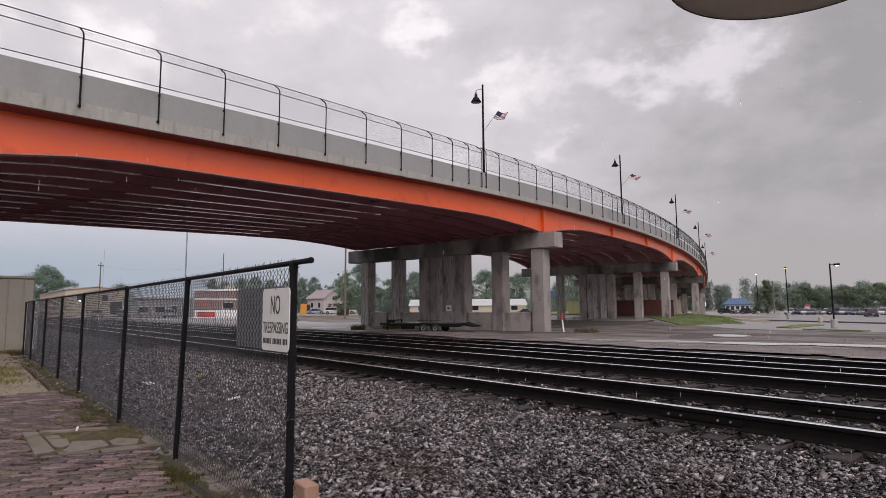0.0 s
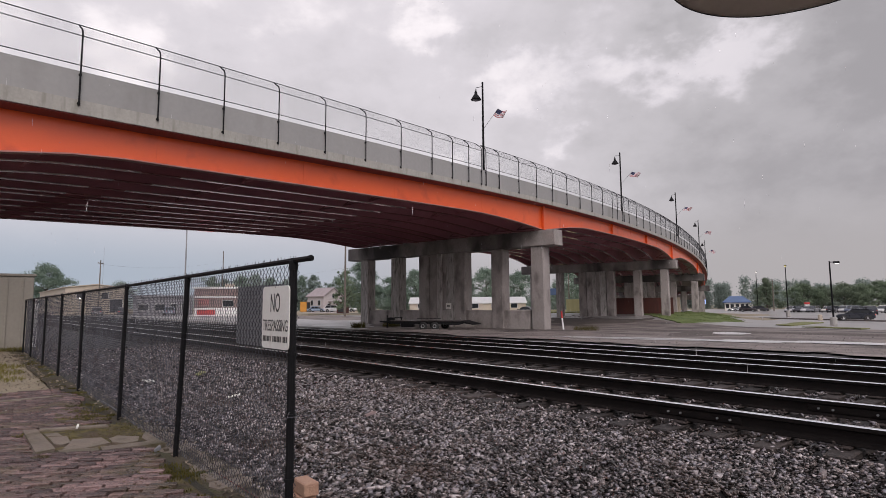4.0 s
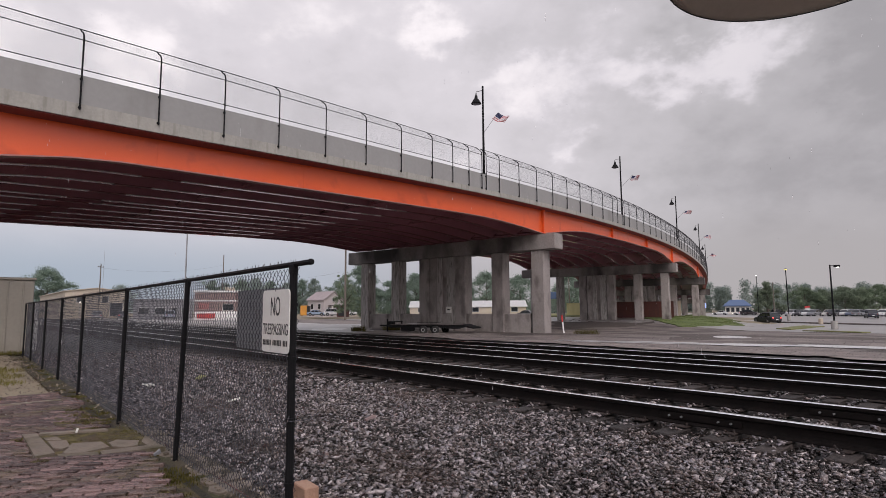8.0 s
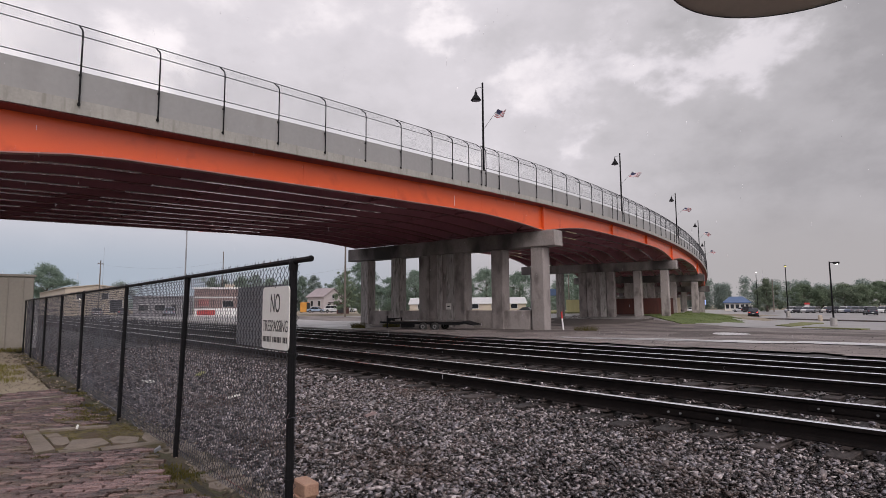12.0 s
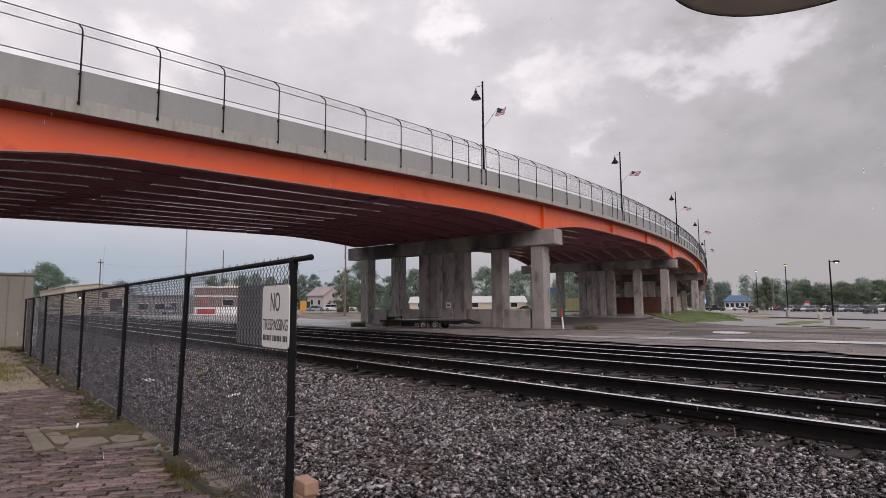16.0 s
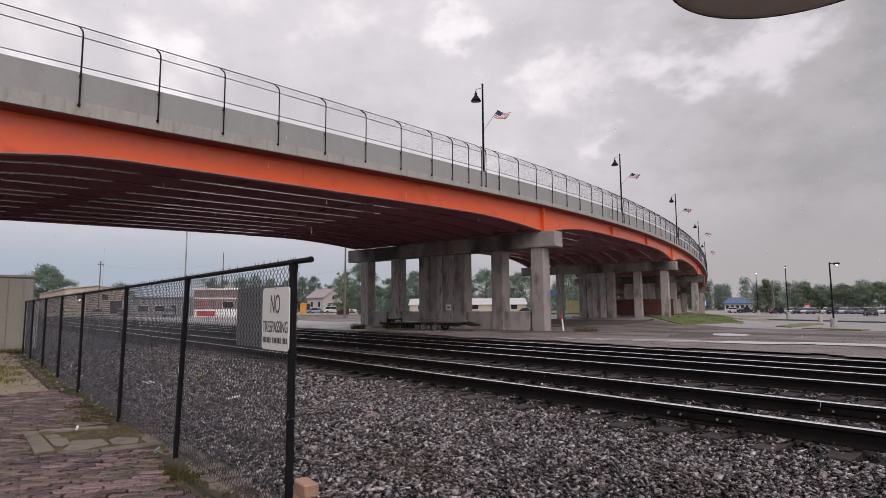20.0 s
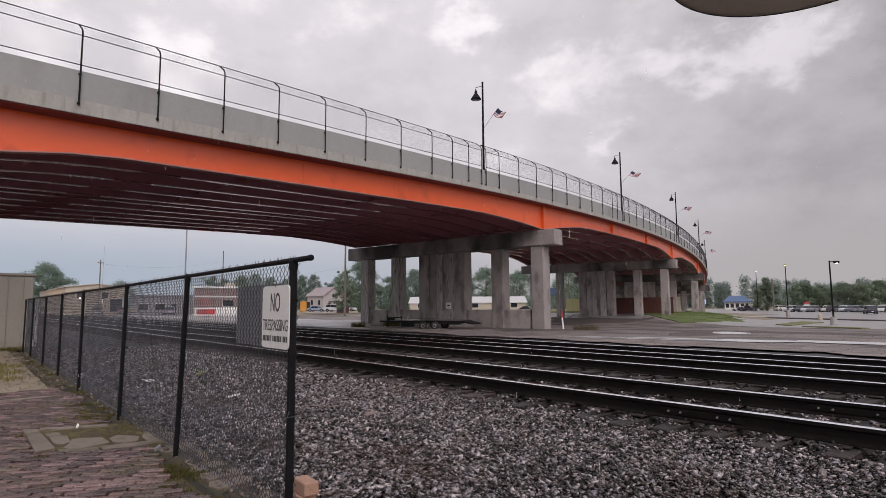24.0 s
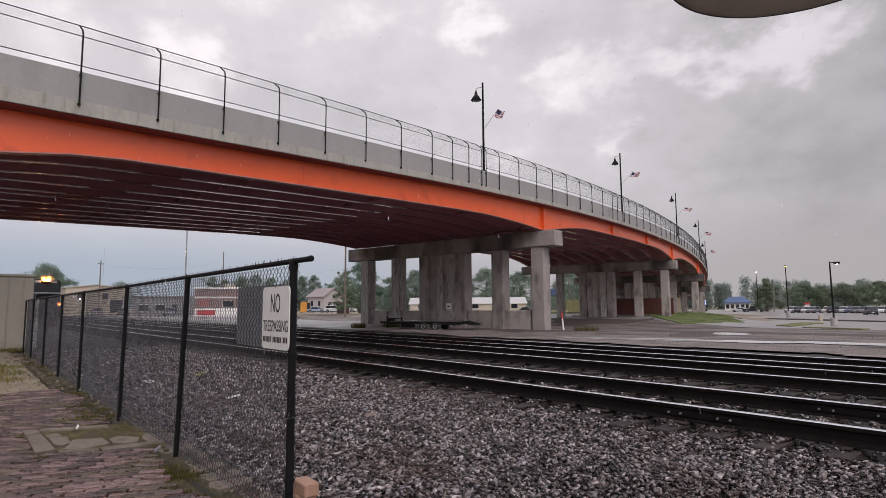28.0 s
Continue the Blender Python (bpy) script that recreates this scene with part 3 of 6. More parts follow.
    return base + (1.78 - base) * max(0.0, 1 - d / (9.0 if s < 8.4 else 8.0)) ** 1.6


def sweep(profile_at, s_list):
    return Shape().ring([[along(s, off, z) for off, z in profile_at(s)] for s in s_list])


def frange(a, b, step):
    n = max(1, int(round((b - a) / step)))
    return [a + (b - a) * i / n for i in range(n + 1)]


bridge = thing("road_bridge", None, "long curved road bridge with orange steel girders and grey concrete barrier", "bridge")
slist = frange(S0, S1, 3.0)
part("deck", sweep(lambda s: [(0.12, edge_z(s) + 0.02), (0.12, edge_z(s) + 0.27), (DECK_W - 0.12, edge_z(s) + 0.27), (DECK_W - 0.12, edge_z(s) + 0.02)], slist), "deck_under", bridge, "dark stained concrete deck")
for side in (0, 1):
    o = (lambda v: v) if side == 0 else (lambda v: DECK_W - v)
    part("deck_edge", sweep(lambda s: [(o(0.0), edge_z(s) - drop(s)), (o(0.0), edge_z(s) + 0.30), (o(0.5), edge_z(s) + 0.30), (o(0.5), edge_z(s) - drop(s))], slist), "kerb_concrete", bridge,
         "stained concrete deck edge")
    # barrier panels between joints
    for i, (a, b) in enumerate(zip(frange(S0, S1, 7.32)[:-1], frange(S0, S1, 7.32)[1:])):
        part("barrier_panel", sweep(lambda s: [(o(0.02), edge_z(s) + 0.302), (o(0.02), edge_z(s) + 1.25), (o(0.05), edge_z(s) + 1.27), (o(0.25), edge_z(s) + 1.27), (o(0.28), edge_z(s) + 1.25),
                                               (o(0.42), edge_z(s) + 0.302)], frange(a, b - 0.0012, 2.44)), "barrier", bridge)
# added strip whose dark red stands for shade below the overhang
part("soffit", sweep(lambda s: [(0.06, edge_z(s) - 0.004 - drop(s)), (0.735, edge_z(s) - 0.004 - drop(s)), (0.735, edge_z(s) - 0.05 - drop(s)), (0.06, edge_z(s) - 0.03 - drop(s))], slist), "maroon", bridge, "dark red strip holding the shade under the deck's overhang")
GIRDERS = [0.75 + (DECK_W - 1.5) * q / 9 for q in (0, 1, 2, 3, 4, 4.55, 5.5, 6.4, 7.3, 8.15, 9)]      # two decks side by side: a close pair where they meet
for g, off in enumerate(GIRDERS):
    q9 = (off - 0.75) / 2.19
    fw = 0.16 if g == 0 else 0.10
    extra = 0.125 if g == 0 else 0.085 if g < 3 else 0.0

    def depth(s):
        """The outer girders deepen sooner towards the first pier."""
        lift = 0.09 * min(1.0, min(abs(s - q) for q in PIERS) / 9.0) if g else 0.0
        return girder_depth(s) + extra * min(5.0, max(0.0, -s - 21.4)) - lift
    fine = frange(S0, S1, 1.5)
    # inner webs get a darker red for the shade below the deck
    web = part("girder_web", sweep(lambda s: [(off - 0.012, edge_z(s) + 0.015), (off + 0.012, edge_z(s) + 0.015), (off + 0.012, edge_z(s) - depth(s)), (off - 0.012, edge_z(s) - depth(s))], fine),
               "orange" if g == 0 else "girder_red", bridge, "bright orange painted steel web" if g == 0 else "steel web, its dark red holding the deck's shade")
    # wet stretches are paled to carry the sky's glint; dull ones omit it
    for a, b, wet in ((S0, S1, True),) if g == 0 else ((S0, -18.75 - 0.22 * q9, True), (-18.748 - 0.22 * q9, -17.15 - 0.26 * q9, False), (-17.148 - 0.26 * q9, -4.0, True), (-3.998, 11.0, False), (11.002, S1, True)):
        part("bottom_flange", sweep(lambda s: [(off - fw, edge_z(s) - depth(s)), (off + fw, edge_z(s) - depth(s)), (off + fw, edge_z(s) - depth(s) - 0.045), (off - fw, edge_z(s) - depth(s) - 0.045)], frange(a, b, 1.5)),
             "girder_edge" if g == 0 else "girder_sheen" if wet else "girder_dull", web, "dull brownish red outer flange" if g == 0 else "wet dark red flange with the sky's sheen in its colour" if wet else "dull dark red flange without the sheen")
    if g == 0:
        for q in (-19.0, -12.6, -6.8, 1.0, 15.5, 28.0, 38.0):
            d = girder_depth(q)
            part("splice_plate", sweep(lambda s: [(off - 0.02, edge_z(s) - 0.08), (off - 0.012, edge_z(s) - 0.08), (off - 0.012, edge_z(s) - d + 0.05), (off - 0.02, edge_z(s) - d + 0.05)], [q - 0.3, q + 0.3]), "orange", web)
        for q in [p for p in PIERS if p > 0] + [22.0, 33.0]:
            st = Shape()
            d = girder_depth(q)
            c = along(q, off - 0.11)
            st.box(c.x, c.y, edge_z(q) - d, 0.03 if q not in PIERS else 0.25, 0.2, d - 0.02, 0, radians(turn_at(q)))
            part("stiffener", st, "orange", web)
# cross frames between the girders
cross = 0
for s in frange(-30, 70, 7.5):
    for a, b in zip(GIRDERS[:-1], GIRDERS[1:]):
        d = girder_depth(s)
        sh = Shape().tube([along(s, a, edge_z(s) - 0.25), along(s, b, edge_z(s) - d + 0.2)], 0.05, 4)
        sh.tube([along(s, b, edge_z(s) - 0.25), along(s, a, edge_z(s) - d + 0.2)], 0.05, 4)
        sh.tube([along(s, a, edge_z(s) - d + 0.2), along(s, b, edge_z(s) - d + 0.2)], 0.05, 4)
        part("cross_frame", sh, "girder_red", bridge)


def local_box(s, off0, off1, z0, z1, t, bevel=0.03):
    """A box across the bridge at s, from off0 to off1 inwards, t thick along it."""
    c = along(s, (off0 + off1) / 2)
    return Shape().box(c.x, c.y, z0, t, abs(off1 - off0), z1 - z0, bevel, radians(turn_at(s)))


def pier(s, wall, label, shift=0.0, cw=1.0, out=0.0):
    """A bent: cap on six columns, an infill wall between the middle two, and a crash wall."""
    pr = thing("bridge_pier", None, label, "bridge pier", "piers of the bridge")
    top = edge_z(s) - girder_depth(s) - 0.10
    bot = top - 1.13
    c0, c1 = along(s, 0.25), along(s, DECK_W - 0.25)
    part("cap", local_box(s, -0.3 + shift - out, DECK_W + 0.1, bot, top, 1.25, 0.04), "pier_cap", pr, "concrete cap beam")
    foot = lambda off: float(ground_z(*along(s, off)[:2])) - 0.1
    for off, w in ((1.25 - out, 1.06), (4.6 - 0.4 * out, 1.06), (8.1, 1.1), (11.9, 1.1), (15.25, 1.0), (19.15, 1.0)):
        off += shift
        # columns deep under the deck take a paler concrete to offset the shade
        part("column", local_box(s, off - w / 2 * cw, off + w / 2 * cw, foot(off), bot - 0.004, 1.0 * cw, 0.06), "pier_pale" if off > 14 else "pier", pr, "streaked concrete column")
    for k, (w, thick, look_) in enumerate(((0.86, 0.8, "pier_pale"), (0.52, 0.42, "pier"), (0.5, 0.74, "pier_pale"), (0.76, 0.8, "pier"))):
        a = 8.66 + shift + sum((0.86, 0.52, 0.5, 0.76)[:k])
        part("infill_panel", local_box(s, a, a + w - 0.01, foot(10), bot - 0.004, thick, 0.012), look_, pr, "pale board-marked infill panel" if look_ == "pier_pale" else "board-marked infill panel")
    if wall:
        part("crash_wall", local_box(s, 1.76, 18.64, foot(12), foot(5) + wall, 0.7, 0.05), "pier", pr, "stained concrete crash wall")
    for off in GIRDERS:
        part("bearing", local_box(s, off - 0.16, off + 0.16, top - 0.002, top + 0.056, 0.5, 0), "rail_side", pr)
    return pr


pier(PIERS[0], 0, "concrete bridge pier beyond the beige shed")
pier(PIERS[1], 1.5, "tall concrete bridge pier with six columns beside the tracks", out=0.26)
pier(PIERS[2], 0, "concrete bridge pier standing on the grass strip", 0.42, 0.92)
pier(PIERS[3], 0, "concrete bridge pier before the far ramp")
pier(PIERS[4], 0, "low concrete bridge pier near the ramp")
pier(PIERS[5], 0, "low concrete bridge pier near the ramp")


def fence_wires(name, length, height, pitch, r, material, sag=0.0, place=None):
    """Woven diamond mesh: zigzag wires side by side, three-sided."""
    nw, nz = int(length / pitch), int(height / pitch)
    i, j, k = np.meshgrid(np.arange(nw), np.arange(nz + 1), np.arange(3), indexing="ij")
    swing = np.where((i + j) % 2 == 0, 0.52, -0.52)
    a = 2 * np.pi * k / 3
    v = np.stack([(i + 0.5 + swing) * pitch + r * np.cos(a), np.where(j % 2, 0.003, -0.003) + r * np.sin(a), j * pitch + 0 * a], -1).reshape(-1, 3)
    i, j, k = (q.ravel() for q in np.meshgrid(np.arange(nw), np.arange(nz), np.arange(3), indexing="ij"))
    p = (i * (nz + 1) + j) * 3
    f = np.stack([p + k, p + (k + 1) % 3, p + 3 + (k + 1) % 3, p + 3 + k], -1)
    if place is not None:
        v = place(v)
    return raw_mesh(name, v, f, material)


FENCE_OUT = 0.03


def rail_fence(ss):
    """Curved-top safety fence along a stretch of the barrier, with posts at ss."""
    a, b = ss[0], ss[-1]
    fn = thing("bridge_safety_fence", None, "dark curved-top safety fence with mesh along the bridge barrier", "fence", "safety fences on the bridge")
    for s in ss:
        pts = [along(s, -FENCE_OUT - 0.03, edge_z(s) + 0.26 - drop(s)), along(s, -FENCE_OUT - 0.03, edge_z(s) + 2.43)]
        for k in range(1, 5):
            q = k / 4 * 1.2
            pts.append(along(s, -FENCE_OUT - 0.03 + 0.36 * (1 - math.cos(q)), edge_z(s) + 2.43 + 0.36 * math.sin(q)))
        pts.append(along(s, 0.36, edge_z(s) + 2.93))
        post = part("post", Shape().tube(pts, 0.027, 6), "black_metal", fn)
        for h in (0.3 - drop(s), 1.08):
            c = along(s, -FENCE_OUT)
            part("clamp", Shape().box(c.x, c.y, edge_z(s) + h, 0.085, 0.07, 0.07, 0.01, radians(turn_at(s))), "black_metal", post)
    for off, h, r in ((0.34, 2.92, 0.018), (-FENCE_OUT - 0.03, 2.41, 0.016), (-FENCE_OUT - 0.03, 1.42, 0.016)):
        part("rail_bar", Shape().tube([along(s, off, edge_z(s) + h) for s in frange(a, b, 2.44)], r, 5), "black_metal", fn)
    # mesh from the lower bar up and over
    step, r = (0.042, 0.0025) if a < 10 else (0.07, 0.0046)

    def bend(v):
        out = np.empty_like(v)
        for i, (x, y, h) in enumerate(v):
            s = a + x
            over = max(0.0, h - 1.02)
            p = along(s, -0.06 + min(over, 0.6) * 0.65 + y, edge_z(s) + 1.42 + min(h, 1.02) + over * 0.78)
            out[i] = p
        return out
    tagged(part("wire_mesh", fence_wires("wire_mesh", b - a, 1.58, step, r, "mesh_far", place=bend), None, fn, "fine woven wire mesh"), kind="stuff")
    return fn


rail_fence(frange(-44.03, -4.99, 2.44) + [-3.2, -1.66, -0.35])
for start in (0.1, 23.5, 46.8, 70.2):
    rail_fence([start, start + 1.45] + [start + 1.45 + 2.36 * k for k in range(1, 9)] + [start + 21.6, start + 23.0])
rail_fence(frange(93.6, 115, 2.44))


# ---------------------------------------------------------------- bridge lamps
def bridge_lamp(s, flag_turn):
    """A dark pole with a short arm and a bell-shaped lantern, and a small flag on a slanted staff."""
    s += 0.14
    c = along(s, 0.15, edge_z(s) + 1.27)
    lp = thing("bridge_lamp", Matrix.Translation(c) @ pose(0, 0, 0, 0, 0, turn_at(s)), "black lamp post with a bell lantern and a small striped flag", "street lamp", "lamps along the bridge")
    part("base", Shape().lathe([(0.13, 0), (0.13, 0.05), (0.085, 0.07)], 10), "black_metal", lp)
    part("pole", Shape().lathe([(0.078, 0.03), (0.07, 2.5), (0.058, 5.62), (0.066, 5.63), (0.066, 5.7), (0.02, 5.74)], 10), "black_metal", lp, smooth=True)
    part("arm", Shape().tube([(0, 0, 5.46), (-0.05, 0.24, 5.45), (-0.08, 0.47, 5.45), (-0.08, 0.47, 5.3)], 0.022, 6), "grey_metal", lp, "thin grey bracket arm")
    lan = part("lantern", Shape().lathe([(0.03, 5.36), (0.05, 5.2), (0.09, 5.18), (0.1, 5.02), (0.16, 4.96), (0.24, 4.84), (0.3, 4.72), (0.33, 4.70), (0.33, 4.67), (0.24, 4.66)], 14, (-0.08, 0.47, 0)), "black_metal", lp, "black bell-shaped lantern", True)
    part("lens", Shape().lathe([(0.24, 4.67), (0.2, 4.62), (0.08, 4.58)], 12, (-0.08, 0.47, 0)), "glass", lan, "clear lens")
    head, foot_ = Vector((0.05, -1.12, 3.76)), Vector((0, -0.06, 2.7))
    part("flag_staff", Shape().tube([foot_, head], 0.014, 5), "sign_grey", lp, "thin pale flag staff")
    down = (foot_ - head).normalized() * 0.52

    def cloth(u, h):
        """A point of the flag from its staff's tip: u along the fly, h down the hoist."""
        return down * h + Vector((0.09 * math.sin(u * 5 + 1.2 * h + flag_turn) * (0.3 + u), -0.82 * u, -0.36 * u - 0.07 * math.sin(u * 4 + flag_turn)))

    def strip(u0, u1, h0, h1):
        sh, us = Shape(), frange(u0, u1, 0.1)
        for u in us:
            a, b = cloth(u, h0), cloth(u, h1)
            sh.v += [tuple(a), tuple(b), (a.x + 0.006, a.y, a.z), (b.x + 0.006, b.y, b.z)]
        for k in range(len(us) - 1):
            p, q = 4 * k, 4 * k + 4
            sh.f += [(p, q, q + 1, p + 1), (p + 2, p + 3, q + 3, q + 2)]
        return sh
    flag = part("flag_corner", strip(0.0, 0.4, 0.0, 5 / 9), "flag_blue", lp, "navy corner field of the striped flag", at=Matrix.Translation(head))
    for i in range(9):
        part("flag_stripe", strip(0.4 if i < 5 else 0.0, 1.0, i / 9, (i + 1) / 9), "flag_red" if i % 2 == 0 else "flag_white", flag, "faded red stripe" if i % 2 == 0 else "dull white stripe")
    return flag, head


FLAGS = []
for s, ft in ((0.0, 0), (23.4, 0.8), (46.7, 1.7), (70.1, 2.6), (93.4, 3.4)):
    FLAGS.append(bridge_lamp(s, ft))

# ---------------------------------------------------------------- chain-link fence along the track
FY, FTOP = 1.533, 1.55
POSTS = [-3.21, -5.50, -7.87, -10.99, -13.55, -16.33, -19.37, -21.8]
LEANS = [0.0, 0.17, 0.1, 0.02, 0.0, 0.0, 0.0, 0.0]        # how far each post's head leans over
yard_fence = thing("chain_link_fence", None, "black chain-link fence with steel posts between brick pavement and track", "fence")
for i, (x, ln) in enumerate(zip(POSTS, LEANS)):
    r = 0.0245 if i == 0 else 0.0225
    pt = part("post", Shape().tube([(x, FY, -0.15), (x + ln, FY, FTOP - 0.02)], r, 10), "black_metal", yard_fence, "black steel post")
    part("post_cap", Shape().lathe([(r + 0.003, FTOP - 0.05), (r + 0.003, FTOP), (r * 0.6, FTOP + 0.02)], 10, (x + ln, FY, 0)), "black_metal", pt)
    if i == 0:
        for h in (0.25, 0.62, 0.98, 1.3):
            part("tension_band", Shape().lathe([(0.030, h), (0.030, h + 0.02)], 10, (x, FY, 0)), "black_metal", pt)
part("top_rail", Shape().tube([(-2.98, FY, FTOP + 0.005), (-8, FY, FTOP - 0.005), (-14, FY, FTOP), (-21.8, FY, FTOP)], 0.0165, 8), "black_metal", yard_fence, "black steel top rail")
part("rail_end", Shape().lathe([(0.0185, -3.0), (0.0185, -2.98), (0.012, -2.974)], 10, (0, FY, FTOP + 0.005), "x"), "black_metal", yard_fence, "rounded rail end")
for x0, x1 in zip(POSTS[:-1], POSTS[1:]):
    pitch = 0.0275
    def set_at(v, x0=x0):
        out = v.copy()
        out[:, 0] = x0 - v[:, 0]
        sagv = 0.018 * np.sin(v[:, 0] * 2.6) * np.clip(0.4 - v[:, 2], 0, 1)
        out[:, 1] = FY + 0.036 + v[:, 1] + sagv
        out[:, 2] = v[:, 2] - 0.03
        return out
    tagged(part("wire_mesh", fence_wires("wire_mesh", abs(x1 - x0), FTOP + 0.035, pitch, 0.0027 if x0 > -10 else 0.0018, "mesh_wire", place=set_at), None, yard_fence, "diamond woven wire mesh with cut ends on top"), kind="stuff")
for x0, x1 in zip(POSTS[:-1], POSTS[1:]):
    barbs, rnb = Shape(), random.Random(int(-x0 * 10))
    for q in frange(x1 + 0.03, x0 - 0.03, 0.042):
        barbs.tube([(q, FY + 0.034, FTOP - 0.01), (q + rnb.uniform(-0.012, 0.012), FY + 0.034 + rnb.uniform(-0.012, 0.012), FTOP + rnb.uniform(0.034, 0.044))], 0.0019, 3)
    tagged(part("wire_trim", barbs, "mesh_wire", yard_fence, "upright cut wire ends above the rail"), kind="stuff")
part("tension_wire", Shape().tube([(-3.2, FY + 0.036, 0.02), (-9, FY + 0.036, 0.0), (-21.8, FY + 0.036, 0.02)], 0.003, 4), "mesh_wire", yard_fence)


def lettering(text, size, width, height, material, parent, at, name="lettering"):
    """Raised letters from the built-in font, fitted to a box width x height centred at the pose at."""
    cu = bpy.data.curves.new(name, "FONT")
    cu.body, cu.size, cu.align_x, cu.align_y, cu.extrude = text, 1.0, "CENTER", "CENTER", 0.004
    tmp = bpy.data.objects.new(name, cu)
    me = bpy.data.meshes.new_from_object(tmp)
    bpy.data.objects.remove(tmp)
    co = np.empty(len(me.vertices) * 3)
    me.vertices.foreach_get("co", co)
    co = co.reshape(-1, 3)
    lo, hi = co.min(0), co.max(0)
    co[:, 0] = (co[:, 0] - (lo[0] + hi[0]) / 2) * width / (hi[0] - lo[0])
    co[:, 1] = (co[:, 1] - (lo[1] + hi[1]) / 2) * height / (hi[1] - lo[1])
    co[:, 2] *= 0.25
    me.vertices.foreach_set("co", co.ravel())
    me.materials.clear()
    me.materials.append(MAT[material])
    me.update()
    ob = new(name, me)
    ob.parent = parent
    ob.matrix_basis = at
    return ob


def rounded_plate(w, h, t, r=0.03):
    """An upright plate in x and z, facing -y, with rounded corners."""
    pts = []
    for cx, cz, a0 in ((w / 2 - r, h / 2 - r, 0), (-w / 2 + r, h / 2 - r, 90), (-w / 2 + r, -h / 2 + r, 180), (w / 2 - r, -h / 2 + r, 270)):
        for k in range(5):
            a = radians(a0 + k * 22.5)
            pts.append((cx + r * math.cos(a), cz + r * math.sin(a)))
    return Shape().ring([[(x, t / 2, z) for x, z in pts], [(x, -t / 2, z) for x, z in pts]])


sign = thing("warning_sign", pose(-3.352, FY - 0.045, 1.21), "white enamel no trespassing sign wired to the fence", "sign")
part("sign_plate", rounded_plate(0.39, 0.385, 0.006), "sign_white", sign)
flat = pose(0, 0, 0, 90, 0, 0)
lettering("NO", 1, 0.135, 0.115, "ink", sign, pose(0.0, -0.0035, 0.09, 90, 0, 0), "letters")
lettering("TRESPASSING", 1, 0.36, 0.07, "ink", sign, pose(0.0, -0.0035, -0.05, 90, 0, 0), "letters")
for k in range(17):
    if k not in (6, 13):
        part("text_bar", Shape().box(-0.168 + 0.021 * k, -0.0045, -0.15, 0.011, 0.002, 0.034), "ink", sign)
part("wire_tie", Shape().tube([(0.0, -0.006, 0.185), (0.0, 0.02, 0.195)], 0.004, 4), "mesh_wire", sign)
sign_back = thing("sign_back", pose(-3.86, FY + 0.06, 1.215), "bare grey back of a sign wired to the fence", "sign")
part("sign_plate", rounded_plate(0.82, 0.42, 0.006), "sign_grey", sign_back)

# ---------------------------------------------------------------- unseen wall added behind the eye to shade the near ballast
wall_south = tagged(part("wall_south", Shape().box(5.5, -2.75, -0.1, 14.0, 0.3, 4.4, 0.02), "brick_wall"), "plain brick wall added out of view to shade the near ballast", "wall", kind="structure")

# ---------------------------------------------------------------- platform lamp overhead
LAMP_X, LAMP_Y, LAMP_Z, LAMP_R = -0.629, 2.44, 2.654, 0.541
POLE_X, POLE_Y = -0.485, 3.26
pl = thing("platform_lamp", None, "brown bell-shaped platform lamp hung from a steel post", "street lamp")
part("post", Shape().lathe([(0.14, -0.25), (0.14, 0.12), (0.085, 0.2), (0.078, 3.6), (0.02, 3.66)], 16, (POLE_X, POLE_Y, 0)), "canopy", pl, "brown painted steel post", True)
part("arm", Shape().tube([(POLE_X, POLE_Y, 3.4), ((POLE_X + LAMP_X) / 2, (POLE_Y + LAMP_Y) / 2, 3.46), (LAMP_X, LAMP_Y, 3.42), (LAMP_X, LAMP_Y, 3.1)], 0.03, 8), "canopy", pl)
shade = part("shade", Shape().lathe([(LAMP_R * q, LAMP_Z + h) for q, h in ((0.06, 0.52), (0.16, 0.5), (0.3, 0.34), (0.5, 0.2), (0.8, 0.07), (1.0, 0.014), (1.004, 0.006), (1.0, 0.0), (0.94, 0.004), (0.72, 0.03), (0.60, 0.055), (0.58, 0.14))],
                                    72, (LAMP_X, LAMP_Y, 0)), "canopy", pl, "brown bell-shaped shade with a wide flange", True)
rim_rings = []
for q, h in ((1.0, -0.003), (1.007, -0.003), (1.007, 0.005), (1.0, 0.005), (1.0, -0.003)):
    rim_rings.append([(LAMP_X + LAMP_R * q * math.cos(k * math.pi / 36), LAMP_Y + LAMP_R * q * math.sin(k * math.pi / 36), LAMP_Z + h) for k in range(72)])
part("rim", Shape().ring(rim_rings, False), "ink", shade, "dark rolled rim")
part("lens", Shape().lathe([(LAMP_R * 0.59, LAMP_Z + 0.062), (LAMP_R * 0.4, LAMP_Z + 0.066), (0.02, LAMP_Z + 0.07)], 48, (LAMP_X, LAMP_Y, 0)), "lamp_lens", shade, "pale glowing lens", True)

# ---------------------------------------------------------------- pavement by the camera
pave = thing("brick_pavement", None, "old wet red brick pavement with moss in the joints", "pavement", kind="structure")
paver = Shape().box(0, 0, 0, 0.191, 0.0575, 0.055, 0.007).mesh("brick", MAT["brick"])
bed = Shape().slab([(-11.2, -6), (3, -6), (3, 1.44), (-11.2, 1.44)], -0.12, -0.036)
part("joint_bed", bed, "joint", pave, "dark mossy joints")
rb = random.Random(5)
rest = Shape()
cnt = 0
TURN = radians(59)
ct, st = math.cos(TURN), math.sin(TURN)


def in_slab(x, y):
    return -7.52 < x < (-6.0 if y > 0.95 else -6.16) and 0.56 < y < 1.7


row = 0
cands = []
